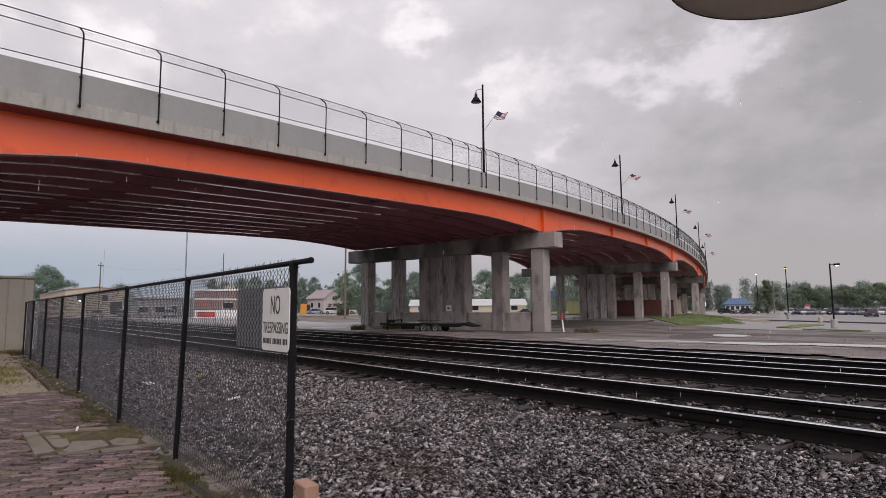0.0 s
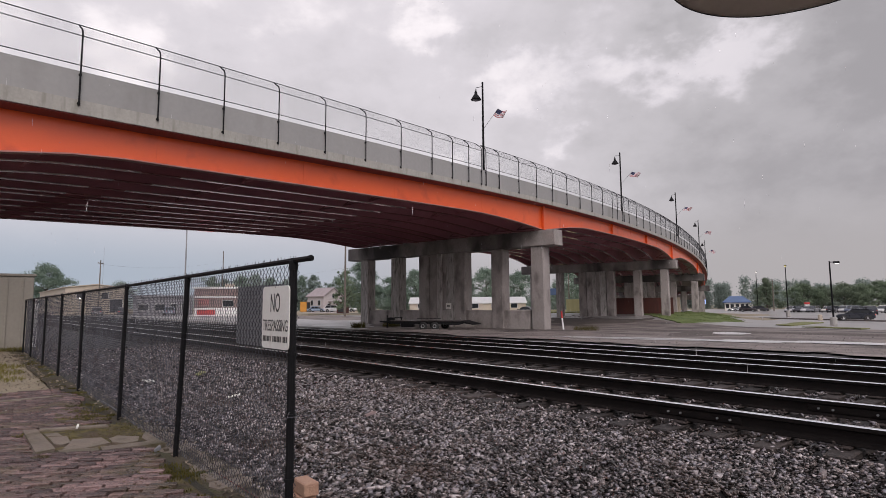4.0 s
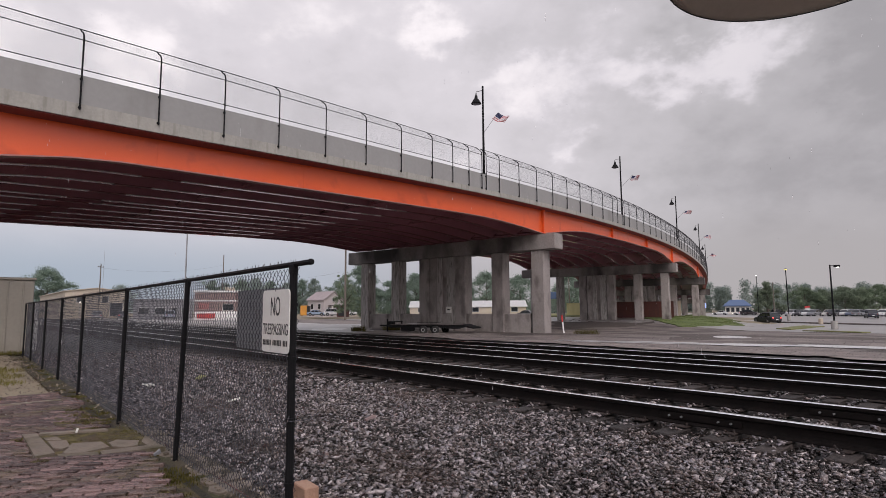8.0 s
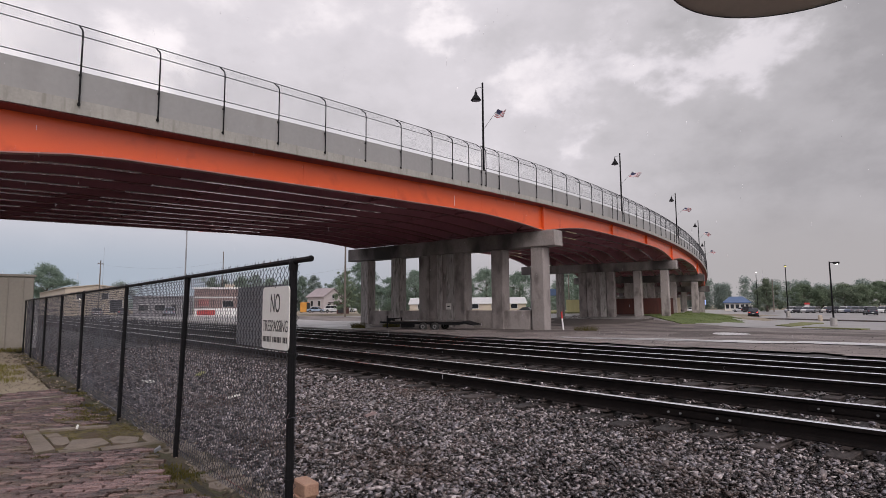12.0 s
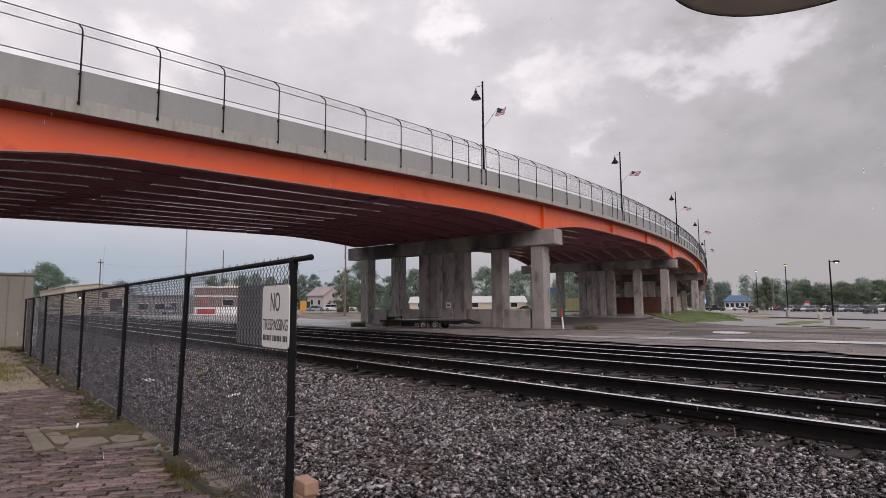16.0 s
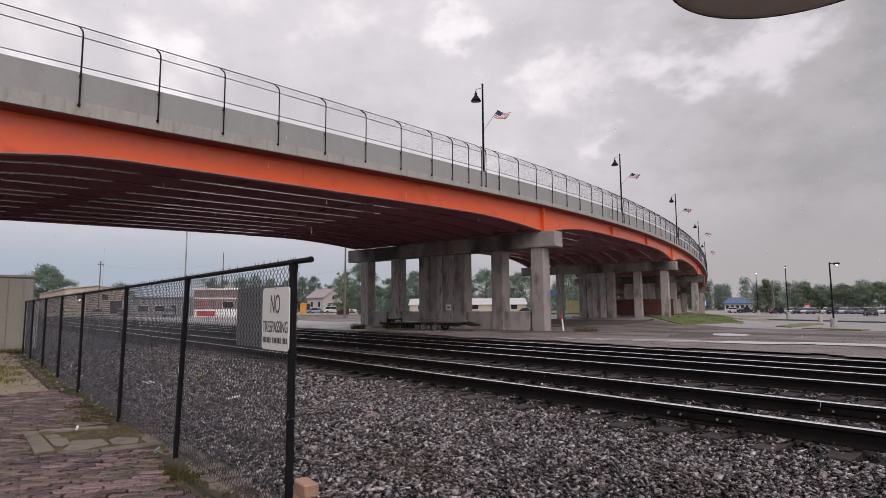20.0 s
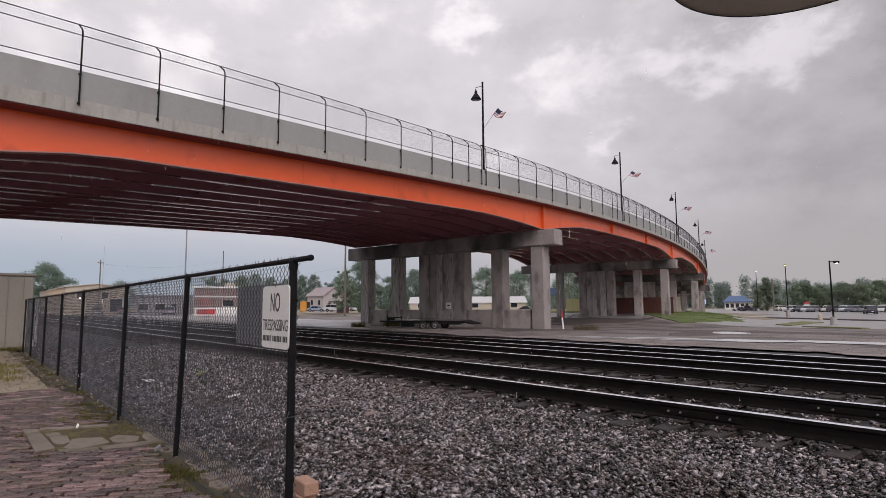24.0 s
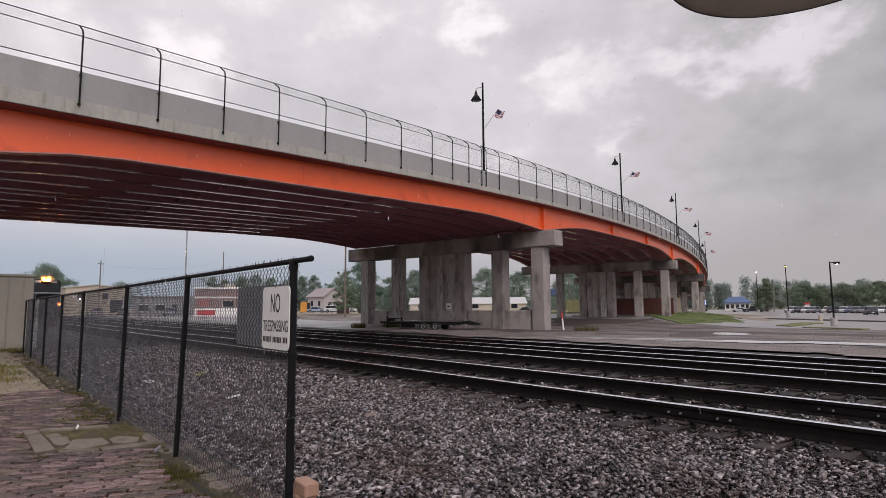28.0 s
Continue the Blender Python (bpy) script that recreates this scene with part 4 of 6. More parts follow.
for r_ in range(-170, 90):
    for c_ in range(-70, 40):
        u = c_ * 0.208 + (0.104 if r_ % 2 else 0)
        v = r_ * 0.0695
        x, y = -6 + u * ct - v * st, u * st + v * ct
        if -11.1 < x < -2.4 and -0.5 < y < 1.30 + 0.08 * math.sin(x * 3) and not in_slab(x, y):
            cands.append((x, y))
cands.sort(key=lambda q: (q[0] + 4.6) ** 2 + (q[1] - 0.6) ** 2)
for i, (x, y) in enumerate(cands):
    z = -0.055 + rb.uniform(-0.009, 0.006) + 0.012 * noise.noise((x * 1.3, y * 1.3, 3))
    tw = TURN + rb.uniform(-0.045, 0.045)
    if i < 300:
        part("brick", paver, None, pave, at=pose(x, y, z, rb.uniform(-4, 4), rb.uniform(-2, 2), math.degrees(tw)))
    else:
        rest.box(x, y, z, 0.191, 0.0575, 0.055, 0.007, tw)
for r_ in range(-170, 110):
    for c_ in range(-70, 60):
        u, v = c_ * 0.208 + (0.104 if r_ % 2 else 0), r_ * 0.0695
        x, y = -6 + u * ct - v * st, u * st + v * ct
        if (-11.1 < x < -2.4 and -3.2 < y <= -0.5) or (-2.4 <= x < 2.9 and -3.2 < y < 1.30):
            rest.box(x, y, -0.055 + rb.uniform(-0.008, 0.005), 0.198, 0.061, 0.055, 0.0, TURN + rb.uniform(-0.04, 0.04))
tagged(part("far_bricks", rest, "brick", pave), kind="stuff")
slabs = thing("stone_slab", None, "cracked mossy stone slab let into the brick pavement", "slab")
for poly, h in (([(-7.5, 0.57), (-7.43, 0.69), (-6.31, 0.73), (-6.25, 0.58)], 0.010), ([(-7.38, 0.70), (-7.48, 0.72), (-7.27, 1.29), (-7.16, 1.30)], 0.006),
                ([(-6.15, 0.745), (-6.29, 0.75), (-6.15, 1.04), (-5.99, 1.03)], -0.002), ([(-6.0, 1.05), (-6.15, 1.06), (-6.08, 1.54), (-5.91, 1.56)], 0.002)):
    part("kerb_stone", Shape().slab(poly, -0.05, h), "slab", slabs, "worn brown stone kerb")
for poly, h in (([(-6.97, 0.74), (-6.9, 0.89), (-6.57, 0.88), (-6.5, 0.81), (-6.59, 0.75)], -0.002), ([(-7.23, 0.72), (-7.19, 0.84), (-6.97, 0.86), (-7.05, 0.74)], -0.006),
                ([(-6.44, 0.84), (-6.69, 0.91), (-6.59, 1.14), (-6.28, 1.16), (-6.21, 0.99), (-6.17, 0.87), (-6.32, 0.79)], 0.0), ([(-6.5, 1.19), (-6.6, 1.28), (-6.41, 1.44), (-6.2, 1.38), (-6.18, 1.27), (-6.31, 1.19)], -0.004),
                ([(-6.36, 1.45), (-6.65, 1.55), (-6.15, 1.55), (-6.12, 1.46)], -0.008)):
    part("slab_piece", Shape().slab(poly, -0.05, h), "slab", slabs)
part("moss_bed", Shape().slab([(-7.42, 0.66), (-7.3, 1.5), (-6.05, 1.54), (-6.2, 0.70)], -0.06, -0.014), "moss", slabs, "moss between the broken slab pieces")
part("edging_strip", Shape().box(-10.05, -1.9, -0.05, 0.05, 6.2, 0.064, 0.006), "slab", pave, "worn stone edging strip")
tagged(draped("dirt_ground", list(np.arange(-62, -10.9, 0.5)), list(np.arange(-16, 1.6, 0.4)), 0.01, "dirt", relief=0.02), "bare gravelly dirt beyond the bricks", "ground", kind="structure")
tagged(scatter_stones("dirt_gravel", 4500, -22, -11.0, -0.3, 1.35, 0.015, lambda x, y: 0 * x - 0.012, 41, "gravel"), "tan gravel strewn over the dirt", "gravel", kind="stuff")

for x, y, z, tz, h in ((-3.84, 1.93, -0.14, 8, 0.092), (-3.82, 1.95, -0.046, -3, 0.092), (-3.62, 2.04, -0.15, 20, 0.062)):
    bk = thing("loose_brick", pose(x, y, z, 0, 0, tz), "loose buff brick lying at the foot of the fence post", "brick", "bricks at the fence foot")
    part("brick", Shape().box(0, 0, 0, 0.21, 0.11, h, 0.007), "block_brick", bk)

# ---------------------------------------------------------------- beige shed at the fence's end
shed = thing("beige_shed", pose(-24.0, 1.88, 0), "flat-roofed beige metal-clad shed beyond the fence", "shed")
part("wall", Shape().box(-2.6, -3.0, -0.1, 5.2, 6.0, 2.48, 0.02), "beige", shed, "beige ribbed cladding")
part("roof_cap", Shape().box(-2.6, -3.0, 2.385, 5.3, 6.1, 0.09, 0.02), "beige", shed)
for k in range(14):
    part("rib", Shape().box(0.018, -0.3 - k * 0.42, -0.08, 0.03, 0.05, 2.44, 0.008), "beige", shed)
part("door_post", Shape().box(0.05, 0.1, -0.1, 0.12, 0.12, 1.75, 0.01), "white", shed, "white corner post")


# ---------------------------------------------------------------- trees
def tree(name, x, y, h, w, material, seed, label, group="trees", n=1600, leaf=0.32, trunk=0.28, base=None, narrow=False):
    """A tapered trunk with limbs, and a crown of clumps of small leaves."""
    rng = np.random.default_rng(seed)
    z0 = float(ground_z(x, y)) - 0.1 if base is None else base
    tr = thing(name, pose(x, y, z0), label, "tree", group)
    rt = random.Random(seed)
    sh = Shape().tube([(0, 0, 0), (0.1, 0.05, h * 0.25), (0.05, 0.1, h * 0.5), (0.15, 0, h * 0.8)], h * 0.028 + 0.05, 7, 0.04)
    part("trunk", sh, "bark", tr)
    tips = []
    nl = 9
    for i in range(nl):
        a = i * 2.4 + rt.uniform(-0.4, 0.4)
        z1 = h * rt.uniform(trunk * 0.8, 0.6)
        z2 = z1 + h * rt.uniform(0.12, 0.34)
        rr = w / 2 * rt.uniform(0.5, 0.85) * ((1 - z2 / h * 0.75) * 1.6 if narrow else 1)
        tip = (rr * math.cos(a), rr * math.sin(a), z2)
        part("limb", Shape().tube([(0.05, 0.03, z1), (tip[0] * 0.5, tip[1] * 0.5, (z1 + z2) / 2 + 0.1), tip], 0.02 * h * 0.5, 5, 0.02), "bark", tr)
        tips.append(tip)
    nc = 54 if narrow or group.startswith("trees by") else 105
    cl = []
    for i in range(nc):
        if i < nl:
            c = np.array(tips[i])
        else:
            u = rt.random()
            zz = h * (trunk + (0.96 - trunk) * u)
            prof = (1.05 - u) if narrow else math.sqrt(max(0.05, 1 - (2 * u - 0.8) ** 2 * 0.75)) * (1.0 if u < 0.75 else 0.72)
            rr = w / 2 * prof * math.sqrt(rt.random()) * 0.9
            a = rt.uniform(0, 6.28)
            c = np.array((rr * math.cos(a), rr * math.sin(a), zz))
        cl.append((c, w * rt.uniform(0.08, 0.155)))
    per = n // nc
    vs = []
    for c, r in cl:
        d = rng.normal(0, 1, (per, 3))
        d /= np.linalg.norm(d, axis=1)[:, None]
        p = c + d * (r * rng.uniform(0.1, 1.05, (per, 1))) * np.array((1, 1, 0.75))
        face = d + rng.normal(0, 0.38, (per, 3))
        a = np.cross(face, rng.normal(0, 1, (per, 3)))
        a /= np.linalg.norm(a, axis=1)[:, None] + 1e-6
        b = np.cross(a, face)
        b /= np.linalg.norm(b, axis=1)[:, None] + 1e-6
        s = leaf * rng.uniform(0.6, 1.3, (per, 1))
        vs.append(np.stack([p - a * s * 0.5, p + b * s * 0.32, p + a * s * 0.55, p - b * s * 0.32 + a * 0.1 * s], 1))
    v = np.concatenate(vs).reshape(-1, 3)
    f = np.arange(len(v)).reshape(-1, 4)
    tagged(part("crown", raw_mesh("crown", v, f, material), None, tr, "leafy crown"), kind="stuff")
    return tr


for i, (x, y, h, w, m, lb) in enumerate((
        (-69.5, 192.5, 11.2, 9.5, "leaf_dark", "dark full evergreen at the parking lot's edge"), (-61.5, 200, 9.8, 12.5, "leaf_mid", "round dark green tree between parked cars"),
        (-53.0, 208, 9.9, 13, "leaf_dark", "broad green tree beside the parking lot"), (-46.4, 217, 10.8, 12.5, "leaf_mid", "dense green tree beside parked cars"),
        (-57.5, 204, 9.0, 10, "leaf_dark", "dark green tree behind parked cars"), (-38.5, 220, 10.8, 12, "leaf_dark", "green tree beside the parking lot"),
        (-49.5, 211, 9.3, 11, "leaf_mid", "green tree behind the parked cars"), (-42.5, 218.5, 9.6, 11, "leaf_dark", "green tree behind the parked cars"))):
    tree("lot_tree", x, y, h * (0.92 if i == 0 else 0.86), w, m, 20 + i, lb, "trees by the parking lot", 16000 if i == 0 else 11000, 0.34, 0.08 if i in (0, 4, 6) else 0.3, narrow=(i == 0))
for i, (x, y, h, w) in enumerate(((-150.5, 86.9, 10.2, 10), (-146.1, 92, 14.3, 11), (-140.6, 98.5, 9.6, 11), (-135.6, 104.4, 12.0, 10), (-128.5, 112.5, 11.5, 12), (-121.8, 120.6, 12, 13),
                                  (-115.2, 128.4, 11, 13), (-105, 140, 11.5, 12), (-101, 146, 10.5, 11))):
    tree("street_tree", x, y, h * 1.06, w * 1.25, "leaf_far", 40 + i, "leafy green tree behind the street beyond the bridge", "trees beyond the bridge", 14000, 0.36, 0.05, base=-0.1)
for i, (x, y, h, w) in enumerate(((-161.4, 53.2, 10.0, 8), (-166.2, 58.0, 9.6, 8), (-157.1, 59.5, 10.6, 9), (-159.5, 64.4, 11.1, 9), (-163.3, 70.8, 10.3, 10), (-156.0, 72.5, 9.7, 9),
                                  (-152.3, 75.5, 10.6, 9), (-146.3, 76.2, 10.6, 8))):
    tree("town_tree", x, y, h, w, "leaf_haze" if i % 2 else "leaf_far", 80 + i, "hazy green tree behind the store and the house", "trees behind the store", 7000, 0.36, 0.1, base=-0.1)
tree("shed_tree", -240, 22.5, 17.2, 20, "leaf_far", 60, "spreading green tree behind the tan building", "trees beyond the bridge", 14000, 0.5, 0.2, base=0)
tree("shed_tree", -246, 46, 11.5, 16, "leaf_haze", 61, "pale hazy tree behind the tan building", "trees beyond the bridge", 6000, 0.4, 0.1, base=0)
tree("young_tree", -105, 62, 9.5, 5.5, "leaf_mid", 62, "slim green tree standing before the bridge columns", "trees beyond the bridge", 4000, 0.32, 0.12, base=-0.1)
tree("bush_tree", -106, 68, 6.0, 5.0, "leaf_mid", 63, "bushy tree beside the house", "trees beyond the bridge", 3600, 0.32, 0.05, base=-0.1)


def tree_line(name, pts, h, material, seed, label):
    """Far woods as one mass of leaf clumps along a line."""
    rng = np.random.default_rng(seed)
    vs = []
    for (x0, y0), (x1, y1) in zip(pts[:-1], pts[1:]):
        L = math.hypot(x1 - x0, y1 - y0)
        for _ in range(int(L / 3.2)):
            u = rng.uniform()
            r = rng.uniform(2.5, 5.5)
            top = h * rng.uniform(0.55, 1.0)
            cx, cy = x0 + (x1 - x0) * u, y0 + (y1 - y0) * u
            for zc in np.arange(1.5, top, 3.0):
                per = 250
                d = rng.normal(0, 1, (per, 3))
                d /= np.linalg.norm(d, axis=1)[:, None]
                p = np.array((cx, cy, zc)) + d * r * rng.uniform(0.2, 1, (per, 1)) * (1.1 - 0.5 * zc / h)
                face = d + rng.normal(0, 0.38, (per, 3))
                a = np.cross(face, rng.normal(0, 1, (per, 3)))
                a *= 1.6 / (np.linalg.norm(a, axis=1)[:, None] + 1e-6)
                b = np.cross(a, face)
                b *= 1.6 / (np.linalg.norm(b, axis=1)[:, None] + 1e-6)
                vs.append(np.stack([p, p + a * 0.3, p + a * 0.3 + b * 0.3, p + b * 0.3], 1))
    v = np.concatenate(vs).reshape(-1, 3)
    v[:, 2] = np.maximum(v[:, 2], -1.5)
    return tagged(new(name, raw_mesh(name, v, np.arange(len(v)).reshape(-1, 4), material)), label, "woods", kind="stuff")


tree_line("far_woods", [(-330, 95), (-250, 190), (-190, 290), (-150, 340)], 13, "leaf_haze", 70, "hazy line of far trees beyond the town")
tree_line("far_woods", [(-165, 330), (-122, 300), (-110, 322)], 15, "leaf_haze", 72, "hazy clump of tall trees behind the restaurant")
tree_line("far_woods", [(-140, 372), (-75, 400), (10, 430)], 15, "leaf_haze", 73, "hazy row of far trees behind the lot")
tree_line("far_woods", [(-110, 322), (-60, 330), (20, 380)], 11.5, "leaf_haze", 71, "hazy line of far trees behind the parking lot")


# ---------------------------------------------------------------- buildings
def building(name, x, y, z, turn, w, d, h, wall, roof, label, roof_h=0.0, windows=(), overhang=0.4, group="", ridge_along=True):
    """A box of walls with a flat or gabled roof, and windows with frames; local x along the front, the front faces -y."""
    b = thing(name, pose(x, y, z, 0, 0, turn), label, "building", group)
    part("wall", Shape().box(0, 0, -0.3, w, d, h + 0.3, 0.0), wall, b)
    o = overhang
    if roof_h < 0:
        e = 0.25
        sh = Shape().ring([[(-w / 2 - o, -d / 2 - o, h - 0.05), (w / 2 + o, -d / 2 - o, h - 0.05), (w / 2 + o, d / 2 + o, h - 0.05), (-w / 2 - o, d / 2 + o, h - 0.05)],
                           [(-w / 2 - o, -d / 2 - o, h + e), (w / 2 + o, -d / 2 - o, h + e), (w / 2 + o, d / 2 + o, h + e), (-w / 2 - o, d / 2 + o, h + e)],
                           [(-w * 0.28, -0.4, h - roof_h), (w * 0.28, -0.4, h - roof_h), (w * 0.28, 0.4, h - roof_h), (-w * 0.28, 0.4, h - roof_h)]])
    elif roof_h:
        if ridge_along:
            prof = [(-d / 2 - o, h - 0.1), (0, h + roof_h), (d / 2 + o, h - 0.1), (d / 2 + o, h + 0.08), (0, h + roof_h + 0.2), (-d / 2 - o, h + 0.08)]
            sh = Shape().ring([[(sx, p, q) for p, q in prof] for sx in (-w / 2 - o, w / 2 + o)])
            gable = Shape().ring([[(sx, p, q) for p, q in ((-d / 2, h - 0.02), (d / 2, h - 0.02), (0, h + roof_h - 0.05))] for sx in (-w / 2, w / 2)])
        else:
            prof = [(-w / 2 - o, h - 0.1), (0, h + roof_h), (w / 2 + o, h - 0.1), (w / 2 + o, h + 0.08), (0, h + roof_h + 0.2), (-w / 2 - o, h + 0.08)]
            sh = Shape().ring([[(p, sy, q) for p, q in prof] for sy in (-d / 2 - o, d / 2 + o)])
            gable = Shape().ring([[(p, sy, q) for p, q in ((-w / 2, h - 0.02), (w / 2, h - 0.02), (0, h + roof_h - 0.05))] for sy in (-d / 2, d / 2)])
        part("gable", gable, wall, b)
    else:
        sh = Shape().box(0, 0, h + 0.004, w + 2 * o, d + 2 * o, 0.35, 0.03)
    part("roof", sh, roof, b)
    for wx, wz, ww, wh in windows:
        wn = part("window", Shape().box(wx, -d / 2 - 0.03, wz, ww + 0.2, 0.06, wh + 0.2), "pale_wall", b)
        part("pane", Shape().box(wx, -d / 2 - 0.065, wz + 0.1, ww, 0.02, wh), "glass", wn)
    return b


building("tan_warehouse", -184.5, 24.6, 0.0, 90, 12.8, 55, 6.3, "tan_wall", "tan_wall", "wide tan warehouse with a shallow gabled front", 0.7, [(-3.4, 3.6, 1.3, 1.3), (1.8, 3.6, 1.3, 1.3), (4.2, 0.4, 2.6, 3)], 0.3, ridge_along=False)
store = building("red_store", -112.4, 41.3, -0.3, 70, 14.3, 8, 5.2, "brick_wall", "white", "low mauve brick store with white bands and red signs", 0, [(-1.2, 1.75, 1.8, 1.1), (2.4, 1.75, 1.8, 1.1), (5.4, 1.75, 1.4, 1.1)], 0.3)
part("stripe", Shape().box(0, -4.05, 3.5, 14.2, 0.1, 0.28, 0.02), "white", store, "white stripe along the store front")
part("lower_wall", Shape().box(0, -4.05, 0.0, 14.2, 0.1, 1.6, 0.02), "white", store, "white painted lower wall")
part("sign_board", Shape().box(-5.5, -4.12, 2.1, 1.9, 0.12, 1.15, 0.02), "faded_red", store, "faded red sign board")
part("counter_front", Shape().box(-5.0, -4.14, 0.3, 3.1, 0.1, 0.95, 0.02), "red_paint", store, "bright red lower front")
unit = thing("rooftop_unit", pose(-111.6, 40.0, 5.26, 0, 0, 70), "tan ventilation unit standing on the store's roof", "vent unit")
part("housing", Shape().box(0, 0, 0, 1.7, 1.3, 0.62, 0.05), "tan_wall", unit)
part("lid", Shape().box(0, 0, 0.624, 1.8, 1.4, 0.06, 0.02), "tan_wall", unit)
building("long_grey_building", -131.5, 33.2, -0.2, 74, 11.0, 9, 3.8, "slate_siding", "slate_siding", "long low slate-grey building behind the tracks", 0, [(-3.6, 1.0, 1.8, 1.2), (-0.6, 1.0, 1.8, 1.2), (2.0, 0.2, 1.0, 2.1), (4.2, 1.0, 1.4, 1.2)], 0.3)
house = building("town_house", -135.3, 73.8, 0.05, 101, 6.4, 6.6, 4.0, "pink_siding", "roof_mauve", "pinkish grey house with a haze-paled mauve gabled roof across the tracks", 2.2, [(-1.5, 0.7, 0.9, 1.3), (1.4, 0.7, 0.9, 1.3), (0.0, 3.6, 0.7, 0.9)], 0.4, ridge_along=False)
for wy in (-1.6, 1.4):
    wn = part("window", Shape().box(-3.23, wy, 1.6, 0.06, 1.1, 1.5), "pale_wall", house)
    part("pane", Shape().box(-3.265, wy, 1.7, 0.02, 0.9, 1.3), "glass", wn)
part("porch_roof", Shape().box(0.6, -4.0, 2.5, 4.6, 1.5, 0.18, 0.03), "roof_dark", house, "dark porch roof")
for px in (-1.5, 2.7):
    part("porch_post", Shape().box(px, -4.6, -0.2, 0.14, 0.14, 2.7), "white", house)
storage = thing("storage_box", pose(-112.5, 65.9, 0.0, 0, 0, 40), "dark brown storage box beside the utility pole", "container")
part("body", Shape().box(0, 0, -0.1, 2.2, 2.2, 2.5, 0.04), "rust_fence", storage)
part("door", Shape().box(0, -1.13, 0.1, 1.5, 0.06, 2.0, 0.02), "ink", storage)
building("white_store", -111, 103, -0.1, 47, 30, 10, 2.1, "tan_wall", "pale_wall", "long pale single-storey building across the street", 1.5, [(-12, 0.8, 1.6, 1.3), (-8, 0.8, 1.6, 1.3), (-3, 0.8, 1.6, 1.3), (2, 0.8, 1.6, 1.3), (7, 0.8, 1.6, 1.3), (12, 0.8, 1.6, 1.3)], 0.3)
building("blue_roof_restaurant", -85.8, 210, -0.8, 24, 7.6, 7, 2.7, "cream", "roof_blue", "small restaurant with a dull blue hipped roof", -2.3, [(-3, 0.7, 1.0, 1.4), (-1.5, 0.7, 1.0, 1.4), (0.1, 0.7, 1.0, 1.4), (1.7, 0.7, 1.0, 1.4), (3.1, 0.7, 0.8, 1.4)], 0.7)


def mast(name, x, y, z0, h, r, material, label, cross=0.0, head=None):
    m = thing(name, pose(x, y, z0), label, "pole", "poles and masts")
    part("pole", Shape().lathe([(r, 0), (r * 0.6, h), (0.01, h + 0.02)], 8), material, m)
    if cross:
        part("crossarm", Shape().box(0, 0, h - 0.7, 0.12, cross, 0.12, 0.01, 0.6), "wood_pole", m)
        for k in (-0.4, 0.4):
            part("insulator", Shape().lathe([(0.05, h - 0.58), (0.07, h - 0.5), (0.03, h - 0.4)], 8, (-math.sin(0.6) * cross * k, math.cos(0.6) * cross * k, 0)), "grey_metal", m)
    if head:
        part("lamp_head", Shape().box(*head), "black_metal", m)
    return m


mast("tall_mast", -74.5, 21.1, -0.2, 14.0, 0.11, "grey_metal", "tall grey steel mast beyond the tracks")
mast("utility_pole", -79.1, 46.7, -0.2, 13.5, 0.2, "wood_pole", "tall weathered utility pole behind the bridge", 0)
mast("utility_pole", -127.8, 20.4, 0, 10.8, 0.15, "wood_pole", "weathered utility pole with a crossarm", 1.3)
mast("radio_mast", -170, 27.8, 6.9, 10.5, 0.035, "grey_metal", "thin radio mast on the warehouse roof")
mast("utility_pole", -132.6, 45.8, 0, 14.4, 0.16, "wood_pole", "slim utility pole behind the store", 0)
mast("utility_pole", -66, 188, -1.0, 10.0, 0.2, "wood_pole", "utility pole among the trees by the lot", 2.0)
mast("utility_pole", -74, 98, -0.6, 8.5, 0.16, "wood_pole", "utility pole seen between the bridge columns", 0)
mast("utility_pole", -66, 92, -0.6, 9.0, 0.14, "wood_pole", "utility pole seen beside the bridge columns", 0)
blue_sign = thing("blue_sign", pose(-70, 88, -0.6, 0, 0, 40), "blue roadside sign board on two posts", "sign")
part("board", Shape().box(0, 0, 3.9, 2.4, 0.2, 1.3, 0.03), "roof_blue", blue_sign, "blue board")
for k in (-0.9, 0.9):
    part("post", Shape().tube([(k, 0, 0), (k, 0, 4.2)], 0.07, 6), "grey_metal", blue_sign)


def lot_lamp(x, y, h, glow_mat, arm, label, base_h=1.3, arm_turn=0):
    z = float(ground_z(x, y))
    lp = thing("parking_lot_lamp", pose(x, y, z, 0, 0, arm_turn), label, "street lamp", "parking lot lamps")
    part("footing", Shape().lathe([(0.34, -0.1), (0.34, base_h - 0.05), (0.31, base_h), (0.1, base_h + 0.01)], 14), "concrete", lp, "concrete footing", False)
    part("pole", Shape().lathe([(0.1, base_h), (0.075, h)], 8), "black_metal", lp)
    if arm:
        part("arm", Shape().tube([(0, 0, h - 0.12), (0.5, 0, h - 0.1)], 0.05, 6), "black_metal", lp)
        hd = part("head", Shape().box(0.70, 0, h - 0.26, 0.56, 0.36, 0.24, 0.04), "black_metal", lp, "black shoebox head")
        part("lens", Shape().box(0.74, 0, h - 0.31, 0.2, 0.2, 0.05, 0.012), glow_mat, hd, "glowing lens")
    else:
        hd = part("head", Shape().lathe([(0.08, h), (0.26, h + 0.06), (0.2, h + 0.16), (0.05, h + 0.2)], 12), "black_metal", lp)
        part("lens", Shape().lathe([(0.16, h - 0.08), (0.18, h + 0.0), (0.16, h + 0.03)], 12), glow_mat, hd, "glowing lens")


